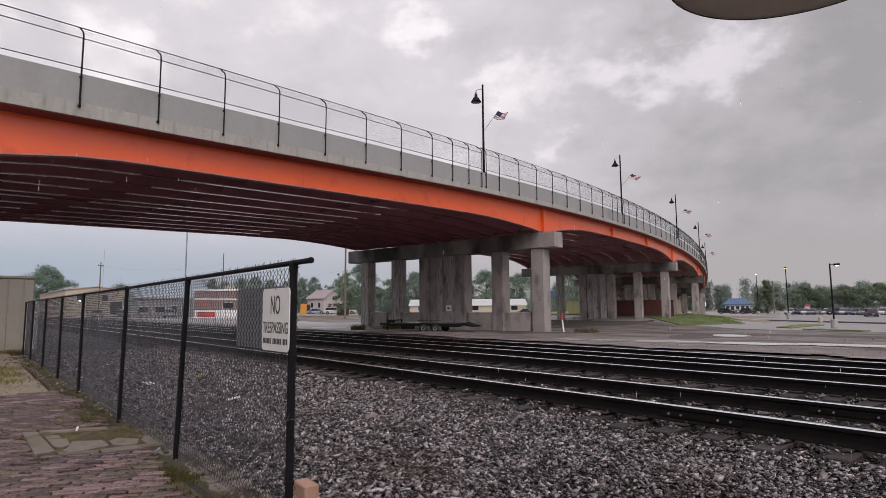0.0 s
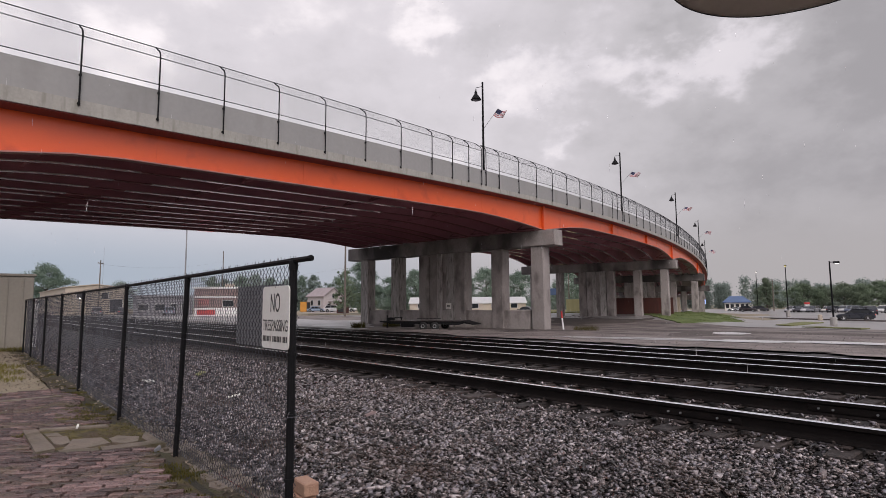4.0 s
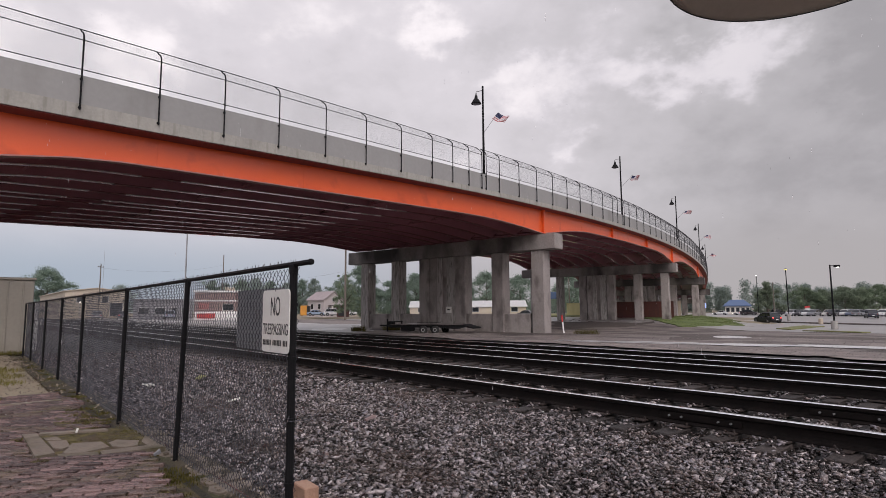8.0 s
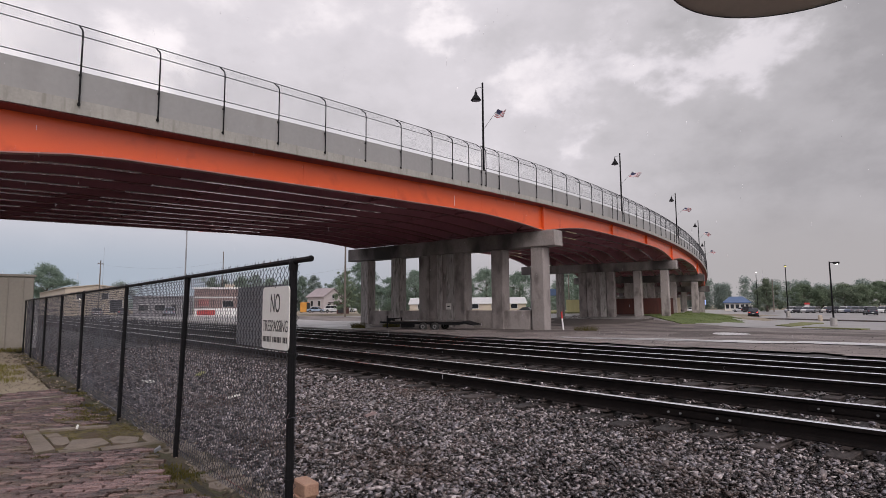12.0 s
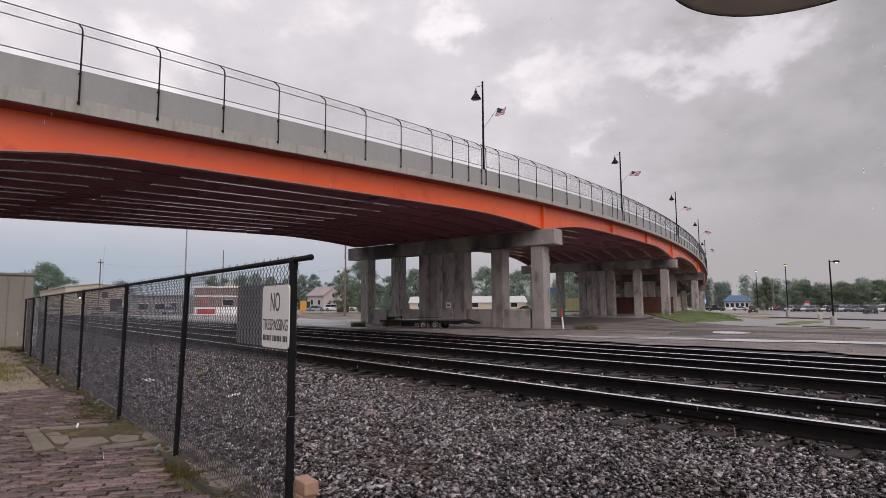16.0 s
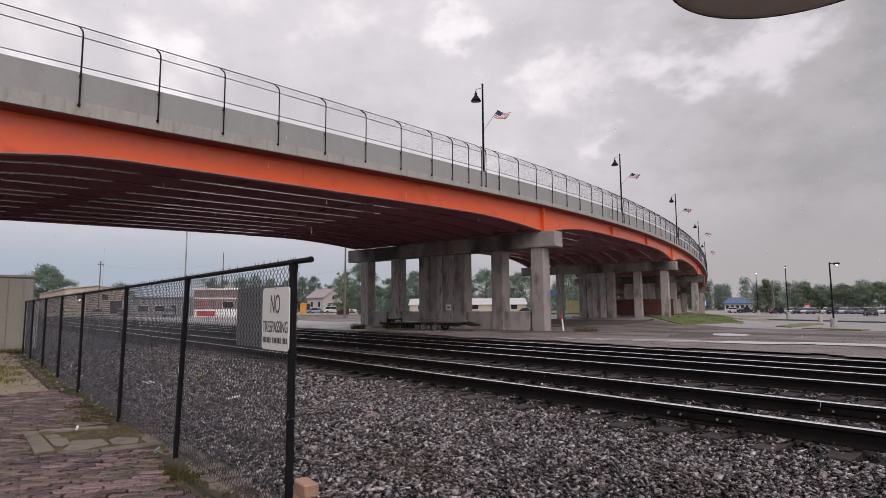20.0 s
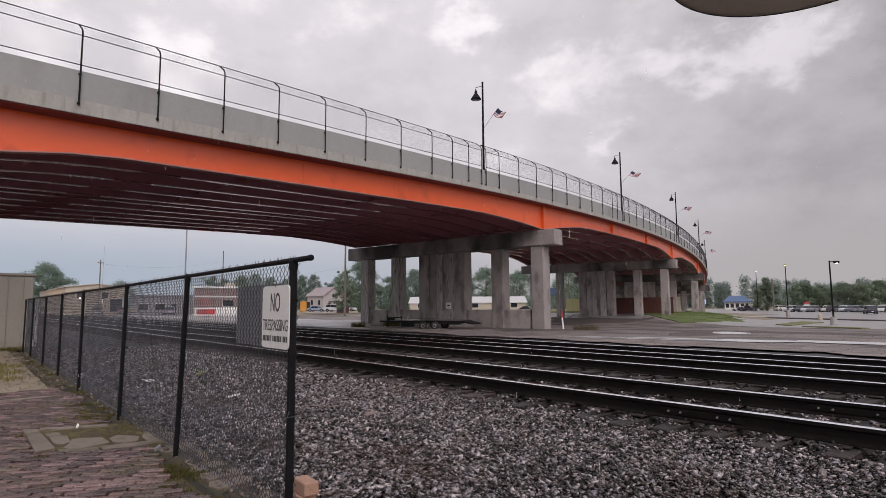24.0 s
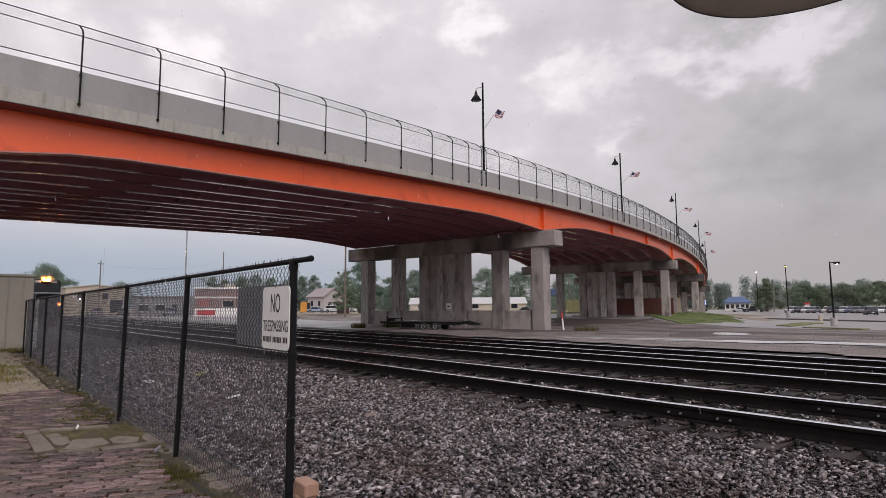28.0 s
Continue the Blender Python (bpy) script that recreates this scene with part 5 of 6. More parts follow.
lot_lamp(-19.8, 73.35, 7.15, "lamp_white", True, "black parking lot lamp with a lit shoebox head", 0.95, 40)
lot_lamp(-37.8, 114.3, 9.3, "lamp_yellow", False, "dark parking lot lamp with a yellow lit head", 1.2)
lot_lamp(-66, 176, 11.6, "lamp_white", False, "far parking lot lamp with a white lit head", 0.8)

# grass strips, puddles, kerbs


def plan_patch(name, pts, lift, material, label, category, n=14):
    """A patch on the ground inside a four-cornered plan outline, with a wavering edge."""
    rows = []
    for jj in range(-1, n + 2):
        row = []
        for ii in range(-1, n + 2):
            i, j = min(max(ii, 0), n), min(max(jj, 0), n)
            u, v = i / n, j / n
            x = (pts[0][0] * (1 - u) + pts[1][0] * u) * (1 - v) + (pts[3][0] * (1 - u) + pts[2][0] * u) * v
            y = (pts[0][1] * (1 - u) + pts[1][1] * u) * (1 - v) + (pts[3][1] * (1 - u) + pts[2][1] * u) * v
            if i in (0, n) or j in (0, n):
                x += 0.5 * noise.noise((x * 0.35, y * 0.35, 1))
                y += 0.9 * noise.noise((x * 0.35, y * 0.35, 7))
            row.append((x, y, float(ground_z(x, y)) + (lift if (i, j) == (ii, jj) else -0.1)))
        rows.append(row)
    sh = Shape()
    for row in rows:
        sh.v += row
    n += 2
    for j in range(n):
        for i in range(n):
            p = j * (n + 1) + i
            sh.f.append((p, p + 1, p + n + 2, p + n + 1))
    return tagged(new(name, sh.mesh(name, MAT[material])), label, category, kind="structure")


plan_patch("grass_strip", ((-44, 73), (-29.5, 58.5), (-30.5, 77), (-44, 100)), 0.1, "grass", "sloping green grass strip beside the bridge", "grass")
plan_patch("grass_strip", ((-46, 92), (-37, 92), (-47, 110), (-82, 172)), 0.12, "grass", "green grass verge along the bridge ramp", "grass")
plan_patch("wet_street", ((-58, 19.6), (-58, 33), (-180, 50), (-180, 21)), 0.03, "lot", "pale wet street beyond the tracks", "road")
plan_patch("wet_apron", ((-31, 19.5), (-41.5, 27), (-62, 40), (-57.5, 19.8)), 0.024, "lot", "pale wet asphalt beside the bridge pier", "pavement")
plan_patch("dry_field", ((-48, 84), (-62, 74), (-190, 160), (-150, 220)), 0.22, "field", "pale dry grass field beyond the bridge", "grass", 60)
plan_patch("grass_island", ((-22.4, 68.3), (-24.7, 71), (-26.6, 85), (-23.6, 84)), 0.12, "dry_turf", "olive grass island in the parking lot", "grass")
plan_patch("grass_island", ((-20.3, 65), (-14.5, 60.8), (-14.4, 63.6), (-19.6, 67.6)), 0.12, "dry_turf", "narrow olive grass strip beside the lot lamp", "grass")
blob("puddle", -15.6, 37.0, 2.6, 1.15, 0.02, "water", 113, 8, "shallow bright puddle on the asphalt", "puddle", wob=0.12)
for k, (d, rx_p, ry_p) in enumerate(((-9.6, 1.4, 0.5), (-6.2, 2.3, 0.75), (-2.6, 2.3, 1.15), (1.2, 2.8, 1.35), (5.0, 2.8, 1.7), (9.0, 2.8, 1.5))):
    blob("puddle", -7.2 + 0.914 * d, 26.9 + 0.407 * d + 0.3 * (k % 2), rx_p, ry_p, 0.034 + 0.002 * k, "water", 24, 60 + k, "long shallow puddle along the yard", "puddle", wob=0.36)
blob("puddle", -14.6, 23.4, 3.6, 0.8, 0.02, "water", 24, 10, "narrow puddle on the asphalt", "puddle", wob=0.3)
blob("puddle", -40.5, 22.6, 2.8, 1.4, 0.034, "water", 150, 11, "puddle beside the bridge column", "puddle", wob=0.2)
blob("patch", -16.5, 36.9, 6.5, 2.6, 0.014, "mud", 100, 21, "dark mud round the puddle", "pavement", wob=0.3)
blob("patch", -41, 59, 12, 5.5, 0.03, "mud", 118, 23, "dark trodden dirt before the far pier", "pavement", wob=0.3)
blob("patch", -27, 30.5, 5.5, 1.8, 0.014, "mud", 20, 22, "dark mud beside the pier", "pavement", wob=0.4)
blob("patch", -13, 41.5, 12, 3.0, 0.016, "mud", 20, 12, "darker muddy strip across the asphalt", "pavement")

marker = thing("marker_post", pose(-26.1, 33.8, -0.5), "white and red marker post by the bridge column", "post")
part("post", Shape().tube([(0, 0, 0), (-0.1, 0, 0.85)], 0.06, 8), "white", marker)
part("red_band", Shape().tube([(-0.1, 0, 0.852), (-0.16, 0, 1.35)], 0.063, 8), "red_paint", marker, "red top")
sp = thing("pier_plate", pose(*along(8.4, 9.2, 1.05)) @ pose(0, 0, 0, 0, 0, turn_at(8.4) - 90), "small white notice on the concrete column", "sign")
part("plate", Shape().box(0, -0.52, 0, 0.55, 0.02, 0.5, 0.005), "sign_white", sp)
part("text_bar", Shape().box(0, -0.535, 0.2, 0.3, 0.006, 0.1), "ink", sp)

panel_fence = thing("panel_fence", None, "rusty red panel fence behind the bridge pier", "fence")
pf0, pf1 = along(50.5, 1.7), along(50.5, 9.4)
for k in range(12):
    c = pf0.lerp(pf1, (k + 0.5) / 12)
    part("panel", Shape().box(c.x, c.y, -0.1, 0.08, 0.68, 2.35, 0.01, radians(turn_at(50.5))), "rust_fence", panel_fence)

# ---------------------------------------------------------------- flatbed trailer
tl = thing("flatbed_trailer", pose(-31.08, 24.98, -0.34, 0, 0, 31.5), "empty black flatbed trailer parked under the bridge", "trailer")
part("bed", Shape().box(0.2, 0, 0.60, 5.2, 2.1, 0.06, 0.02), "wet_plank", tl, "dark weathered plank bed")
for k in range(9):
    part("crossmember", Shape().box(-2.2 + 0.6 * k, 0, 0.5, 0.07, 1.8, 0.1, 0.01), "black_metal", tl)
for sy in (-0.98, 0.98):
    part("stake", Shape().box(-2.35, sy, 0.45, 0.08, 0.08, 0.42, 0.01), "black_metal", tl, "front stake")
part("headboard", Shape().box(-2.3, 0, 0.78, 0.06, 1.9, 0.08, 0.01), "black_metal", tl)
part("winch_box", Shape().box(-2.75, 0, 0.58, 0.4, 0.5, 0.26, 0.03), "black_metal", tl)
part("underbox", Shape().box(-1.2, -0.7, 0.2, 0.9, 0.4, 0.24, 0.03), "black_metal", tl, "tool box under the bed")
part("rear_lamp_bar", Shape().box(2.2, -1.0, 0.36, 1.0, 0.1, 0.1, 0.01), "black_metal", tl)
for sy in (-0.95, 0.95):
    part("side_beam", Shape().box(0.2, sy, 0.42, 5.4, 0.09, 0.2, 0.01), "black_metal", tl)
part("ramp", Shape().ring([[(2.8, -1.0, 0.5), (2.8, 1.0, 0.5), (2.8, 1.0, 0.64), (2.8, -1.0, 0.64)], [(3.6, -1.0, 0.36), (3.6, 1.0, 0.36), (3.6, 1.0, 0.42), (3.6, -1.0, 0.42)]]), "black_metal", tl, "sloping beavertail")
part("tongue", Shape().tube([(-2.4, -0.6, 0.52), (-3.6, 0, 0.55), (-2.4, 0.6, 0.52)], 0.06, 6), "black_metal", tl)
part("jack", Shape().tube([(-3.1, 0.1, 0.0), (-3.1, 0.1, 1.0)], 0.05, 6), "black_metal", tl, "tongue jack")
wheel_t = Shape().lathe([(0.15, -0.1), (0.26, -0.1), (0.28, -0.07), (0.28, 0.07), (0.26, 0.1), (0.15, 0.1)], 18, axis="y").mesh("tyre", MAT["rubber"], True)
rim_t = Shape().lathe([(0.07, -0.09), (0.11, -0.112), (0.135, -0.1), (0.135, 0.1), (0.11, 0.112), (0.07, 0.09)], 14, axis="y").mesh("rim", MAT["grey_metal"])
for wx in (0.1, 0.95):
    for wy in (-1.12, 1.12):
        t = part("tyre", wheel_t, None, tl, at=pose(wx, wy, 0.28))
        part("rim", rim_t, None, t, "dull steel rim")
    part("mudguard", Shape().box(wx, -1.13, 0.78, 0.82, 0.26, 0.03, 0.01), "black_metal", tl)


# ---------------------------------------------------------------- vehicles
CAR_PAINT = {}


def paint(col):
    if col not in CAR_PAINT:
        MAT["paint_%d" % len(CAR_PAINT)] = surface("car_paint_%d" % len(CAR_PAINT), tuple(c * 0.9 for c in col), col, 1.0, 20, (0.2, 0.35), 0.0, coat=0.35, spec=0.4)
        CAR_PAINT[col] = "paint_%d" % len(CAR_PAINT)
    return CAR_PAINT[col]


car_tyre = Shape().lathe([(0.2, -0.1), (0.31, -0.1), (0.33, -0.07), (0.33, 0.07), (0.31, 0.1), (0.2, 0.1)], 16, axis="y").mesh("tyre", MAT["rubber"], True)
car_rim = Shape().lathe([(0.02, -0.105), (0.18, -0.1), (0.2, -0.08), (0.2, 0.08), (0.18, 0.1), (0.02, 0.105)], 10, axis="y").mesh("rim", MAT["grey_metal"])

suv_tyre = Shape().lathe([(0.25, -0.11), (0.35, -0.11), (0.37, -0.08), (0.37, 0.08), (0.35, 0.11), (0.25, 0.11)], 18, axis="y").mesh("tyre", MAT["rubber"], True)
suv_rim = Shape().lathe([(0.03, -0.10), (0.06, -0.118), (0.2, -0.1), (0.24, -0.115), (0.26, -0.09), (0.26, 0.09), (0.24, 0.115), (0.2, 0.1), (0.06, 0.118), (0.03, 0.10)], 14, axis="y").mesh("rim", MAT["alloy"])


def car(name, style, col, label, at=None, lights=False, brake=False, group="cars", category="car"):
    """A car of rounded cross-sections, its nose towards +x; wheels, glass and lights are parts."""
    c = thing(name, at, label, category, group)
    L, W, H = {"suv": (4.55, 1.88, 1.7), "sedan": (4.7, 1.82, 1.4), "pickup": (5.6, 1.98, 1.75), "van": (4.9, 1.9, 1.66)}[style]
    belt = {"sedan": 0.84, "suv": 1.06}.get(style, 1.02)
    big = style in ("suv", "pickup")
    pm = paint(col)

    def sec(x, half, z0, z1):
        b = min(0.11, half * 0.2, (z1 - z0) * 0.4)
        return [(x, -half + b, z0), (x, half - b, z0), (x, half, z0 + b), (x, half, z1 - b), (x, half - b * 1.3, z1), (x, -half + b * 1.3, z1), (x, -half, z1 - b), (x, -half, z0 + b)]
    hw = W / 2
    hood = belt - 0.04
    part("body", Shape().ring([sec(-L * 0.5, hw * 0.82, 0.48, belt * 0.84), sec(-L * 0.485, hw * 0.92, 0.38, belt * 0.95), sec(-L * 0.42, hw * 0.98, 0.30, belt), sec(-L * 0.2, hw, 0.28, belt), sec(L * 0.16, hw, 0.28, belt),
                               sec(L * 0.3, hw * 0.985, 0.28, hood * 0.98), sec(L * 0.42, hw * 0.95, 0.29, hood * 0.92), sec(L * 0.48, hw * 0.87, 0.32, hood * 0.80), sec(L * 0.5, hw * 0.76, 0.38, hood * 0.68)]), pm, c, smooth=False)
    part("sill", Shape().box(0, 0, 0.22, L * 0.9, W * 0.96, 0.12, 0.03), "rubber", c, "dark lower sill")
    x_ws0, x_ws1, x_r1, x_r0 = {"suv": (1.22, 0.40, -1.62, -2.12), "van": (1.5, 0.65, -1.95, -2.35), "sedan": (1.0, 0.25, -1.0, -1.8), "pickup": (1.05, 0.42, -0.75, -0.95)}[style]
    mid = (x_r1 + x_ws1) / 2
    cabin = Shape().ring([sec(x_r0, hw * 0.88, belt - 0.06, belt + 0.01), sec(x_r1, hw * 0.77, belt - 0.06, H - 0.07), sec(mid, hw * 0.79, belt - 0.06, H - 0.01), sec(x_ws1, hw * 0.77, belt - 0.06, H - 0.06),
                          sec(x_ws0, hw * 0.88, belt - 0.06, belt + 0.01)])
    part("glass", cabin, "glass", c, "dark windows")
    part("roof", Shape().ring([sec(x_r1 - 0.06, hw * 0.74, H - 0.12, H - 0.055), sec(x_r1 + 0.15, hw * 0.79, H - 0.11, H - 0.015), sec(mid, hw * 0.8, H - 0.08, H + 0.02), sec(x_ws1 - 0.1, hw * 0.79, H - 0.11, H - 0.015),
                               sec(x_ws1 + 0.1, hw * 0.74, H - 0.13, H - 0.075)]), pm, c)
    for q0, q1, pr in ((x_r0 + 0.08, x_r1 + 0.05, 0.075), (mid, mid, 0.035), (x_ws0 - 0.06, x_ws1 - 0.02, 0.04)):
        for sy in (-1, 1):
            part("pillar", Shape().tube([(q0, sy * hw * 0.875, belt - 0.05), (q1, sy * hw * 0.765, H - 0.09)], pr, 5), pm, c)
    if style == "pickup":
        part("bed_floor", Shape().box(-L / 2 + 0.85, 0, belt - 0.03, 1.4, W * 0.8, 0.04), "rubber", c)
    for wx in (-L * 0.295, L * 0.315):
        for sy in (-1, 1):
            part("wheel_arch", Shape().lathe([(0.02, -0.012), (0.43 if big else 0.385, -0.012), (0.43 if big else 0.385, 0.012), (0.02, 0.012)], 16, (wx, sy * (hw - 0.008), 0.38), "y"), "rubber", c, "dark wheel arch")
            t = part("tyre", suv_tyre if big else car_tyre, None, c, at=pose(wx, sy * (hw - 0.075), 0.37 if big else 0.33))
            part("rim", suv_rim if big else car_rim, None, t)
    for sy in (-1, 1):
        part("headlight", Shape().box(L / 2 - 0.06, sy * hw * 0.62, hood * 0.56, 0.1, 0.32, 0.14, 0.02), "car_light" if lights else "glass", c)
        part("tail_light", Shape().box(-L / 2 + 0.05, sy * hw * 0.68, belt * 0.68, 0.1, 0.24, 0.2, 0.02), "tail_light" if brake else "red_paint", c)
    part("plate_bar", Shape().box(-L / 2 - 0.0, 0, 0.5, 0.03, 0.4, 0.13), "white", c)
    return c


def on_ground(x, y, turn):
    return pose(x, y, float(ground_z(x, y)) + 0.02, 0, 0, turn)


rc = random.Random(9)
COLS = [(0.38, 0.38, 0.4), (0.6, 0.6, 0.6), (0.2, 0.205, 0.22), (0.05, 0.05, 0.06), (0.4, 0.03, 0.03), (0.65, 0.63, 0.58), (0.12, 0.14, 0.2)]
NAMES = {0: "silver", 1: "white", 2: "grey", 3: "black", 4: "red", 5: "cream", 6: "dark blue"}
for i in range(17):
    u = i / 16
    x, y = -54.5 + 27 * u, 167.5 - 3.0 * u
    if i in (4, 11):
        continue
    y += rc.uniform(-1.5, 1.5)
    ci = (0, 3, 1, 2, 0, 5, 3, 1, 6, 2, 0, 6, 1, 3, 2, 0, 5)[i]
    stl = rc.choice(["suv", "sedan", "suv", "van"])
    car("parked_car", stl, COLS[ci], "%s parked %s under the lot trees" % (NAMES[ci], stl), on_ground(x, y, 84 + rc.choice((0, 180, 180)) + rc.uniform(-5, 5)), group="parked cars")
car("parked_car", "suv", (0.03, 0.033, 0.045), "dark parked car standing alone in the lot", on_ground(-31.6, 141.1, 112), group="parked cars")
car("parked_car", "sedan", (0.25, 0.32, 0.42), "pale blue parked sedan before the pinkish house", pose(-124, 65.5, 0.1, 0, 0, 40), group="cars by the house")
car("parked_car", "van", (0.5, 0.5, 0.5), "grey parked van before the pinkish house", pose(-122, 72.5, 0.1, 0, 0, 40), group="cars by the house")
car("parked_van", "van", (0.6, 0.6, 0.6), "white parked van beside the storage box", pose(-115.5, 65.6, 0.1, 0, 0, 30), group="cars by the house", category="van")
car("parked_car", "sedan", (0.05, 0.05, 0.055), "dark parked car across the street", pose(-82, 94, -0.3, 0, 0, 20), group="cars by the house")
for vx, vy, vc, vl in ((-129.5, 20.5, (0.3, 0.3, 0.33), "grey parked van before the warehouse"), (-127, 24.5, (0.1, 0.1, 0.12), "dark parked truck before the warehouse"), (-121, 31.5, (0.22, 0.25, 0.32), "blue-grey parked van by the tracks")):
    car("parked_van", "van", vc, vl, pose(vx, vy, -0.1, 0, 0, 170), group="vehicles by the warehouse", category="van")
for k, (p0, p1) in enumerate((((-79.1, 46.7, 7.6), (-132.6, 45.8, 9.0)), ((-79.1, 46.7, 7.0), (-150, 80, 7.5)), ((-127.8, 20.4, 10.0), (-132.6, 45.8, 12.0)))):
    cb = thing("overhead_cable", None, "thin sagging overhead cable between utility poles", "cable", "overhead cables")
    p0, p1 = Vector(p0), Vector(p1)
    part("cable", Shape().tube([p0.lerp(p1, q / 10) - Vector((0, 0, 1.1 * (1 - (q / 5 - 1) ** 2))) for q in range(11)], 0.009, 4), "grey_metal", cb)
tank_z = float(ground_z(-62.6, 84.8)) + 0.2
box_ = thing("storage_container", pose(-62.6, 84.8, tank_z, 0, 0, 26), "faded pale yellow steel container beyond the bridge pier", "container")
part("body", Shape().box(0, 0, -0.3, 3.0, 2.0, 2.4, 0.04), "pale_yellow", box_)
for q in (-1.0, 0.0, 1.0):
    part("rib", Shape().box(q, -1.02, -0.2, 0.06, 0.05, 2.2, 0.01), "pale_yellow", box_)
part("lid", Shape().box(0, 0, 2.104, 3.1, 2.1, 0.08, 0.02), "pale_yellow", box_)
hut = thing("white_cabinet", pose(-61.7, 85.4, tank_z + 2.184, 0, 0, 26), "small white cabinet standing on the yellow container", "cabinet")
part("body", Shape().box(0, 0, 0, 0.9, 0.7, 1.1, 0.04), "white", hut)
part("door", Shape().box(0, -0.37, 0.1, 0.7, 0.03, 0.9, 0.01), "white", hut)
crate = thing("yellow_cabinet", pose(-128.5, 64.5, 0.2, 0, 0, 40), "yellow and dark kiosk beside the house", "kiosk")
part("body", Shape().box(0, 0, 0, 1.6, 1.6, 2.4, 0.05), "yellow", crate)
part("dark_side", Shape().box(1.0, 0, 0, 0.35, 1.5, 2.3, 0.03), "ink", crate)

suv = car("dark_suv", "suv", (0.018, 0.02, 0.028), "dark suv driving out of the parking lot", None, brake=True, group="moving cars")
street_cars = [car("street_car", "van", (0.02, 0.02, 0.024), "dark van driving along the street", None, group="moving cars"),
               car("street_car", "sedan", (0.5, 0.5, 0.52), "silver sedan with lit headlights waiting on the street", None, True, group="moving cars"),
               car("street_car", "suv", (0.035, 0.028, 0.03), "dark suv waiting with its brake lights on", None, brake=True, group="moving cars"),
               car("street_car", "pickup", (0.03, 0.03, 0.034), "dark pickup truck driving along the street", None, brake=True, group="moving cars"),
               car("street_car", "sedan", (0.66, 0.66, 0.66), "white sedan driving along the street", None, True, group="moving cars"),
               car("street_car", "suv", (0.55, 0.53, 0.48), "pale suv driving along the street", None, group="moving cars"),
               car("street_car", "sedan", (0.025, 0.025, 0.03), "low dark sedan driving along the street", None, True, group="moving cars")]

# ---------------------------------------------------------------- locomotive
loco = thing("locomotive", pose(-80, 7.362, 0.1), "black diesel freight locomotive with lit headlights", "locomotive")


def lsec(x, half, z0, z1, b=0.12):
    return [(x, -half, z0), (x, half, z0), (x, half, z1 - b), (x, half - b, z1), (x, -half + b, z1), (x, -half, z1 - b)]


part("frame", Shape().box(-10.6, 0, 1.15, 20.8, 3.0, 0.42, 0.04), "loco_black", loco, "black underframe")
part("nose", Shape().ring([lsec(-0.85, 0.8, 1.57, 2.75, 0.2), lsec(-0.6, 1.0, 1.57, 3.0, 0.25), lsec(-0.1 - 2.0, 1.05, 1.57, 3.05, 0.25)]), "loco_black", loco, "short black nose")
part("cab", Shape().ring([lsec(-4.9, 1.5, 1.57, 4.72, 0.35), lsec(-2.1, 1.5, 1.57, 4.72, 0.35), lsec(-1.85, 1.45, 1.57, 4.15, 0.3)]), "loco_black", loco, "black cab")
for wy in (-0.98, -0.36, 0.36, 0.98):
    part("windshield", Shape().ring([[(-1.80, wy - 0.28, 3.22), (-1.80, wy + 0.28, 3.22), (-1.84, wy + 0.28, 4.02), (-1.84, wy - 0.28, 4.02)],
                                     [(-1.88, wy - 0.28, 3.22), (-1.88, wy + 0.28, 3.22), (-1.92, wy + 0.28, 4.02), (-1.92, wy - 0.28, 4.02)]]), "glass", loco, "dark windshield")
part("number_board", Shape().box(-1.95, 0.78, 4.28, 0.12, 0.55, 0.26, 0.02), "sign_grey", loco, "dull number board")
part("number_board", Shape().box(-1.95, -0.78, 4.28, 0.12, 0.55, 0.26, 0.02), "sign_grey", loco, "dull number board")
part("cab_band", Shape().box(-1.80, 0, 3.02, 0.05, 2.8, 0.14, 0.01), "grey_metal", loco, "pale band under the windshield")
hb = part("headlight_housing", Shape().box(-1.98, 0, 4.45, 0.16, 0.9, 0.56, 0.04), "loco_black", loco)
# added sill and lip hide the strong strips that light the girders
part("visor_sill", Shape().box(-1.72, 0, 4.45, 0.38, 0.9, 0.02, 0.0), "loco_black", hb)
part("visor_lip", Shape().box(-1.54, 0, 4.47, 0.02, 0.9, 0.022, 0.0), "loco_black", hb)
for wy in (-0.2, 0.2):
    part("bowl", Shape().lathe([(0.25, -0.02), (0.25, 0.01), (0.15, 0.012), (0.02, 0.014)], 16, (-1.885, wy, 4.73), "x"), "lamp_bowl", hb, "glowing reflector bowl standing for the lamp's orange halo")
    part("headlight", Shape().box(-1.86, wy, 4.475, 0.03, 0.26, 0.026, 0.004), "head_light", hb, "hidden strip throwing the headlight's glints on the girders")
    part("lens", Shape().lathe([(0.09, -0.01), (0.1, 0.02), (0.02, 0.03)], 14, (-1.87, wy, 4.73), "x"), "ditch_light", hb, "glowing headlight lens")
for wy in (-1.26, 1.26):
    dl = part("ditch_light_housing", Shape().box(-0.28, wy, 1.55, 0.25, 0.42, 0.46, 0.04), "loco_black", loco)
    part("bowl", Shape().lathe([(0.24, -0.02), (0.24, 0.01), (0.11, 0.012)], 16, (-0.145, wy, 1.79), "x"), "lamp_bowl", dl, "glowing reflector bowl standing for the lamp's orange halo")
    part("ditch_light", Shape().lathe([(0.1, -0.02), (0.11, 0.02), (0.02, 0.03)], 14, (-0.13, wy, 1.79), "x"), "ditch_light", dl, "glowing ditch light")
part("long_hood", Shape().ring([lsec(-20.6, 0.95, 1.57, 4.0, 0.25), lsec(-4.9, 0.95, 1.57, 4.0, 0.25)]), "loco_black", loco, "long black hood")
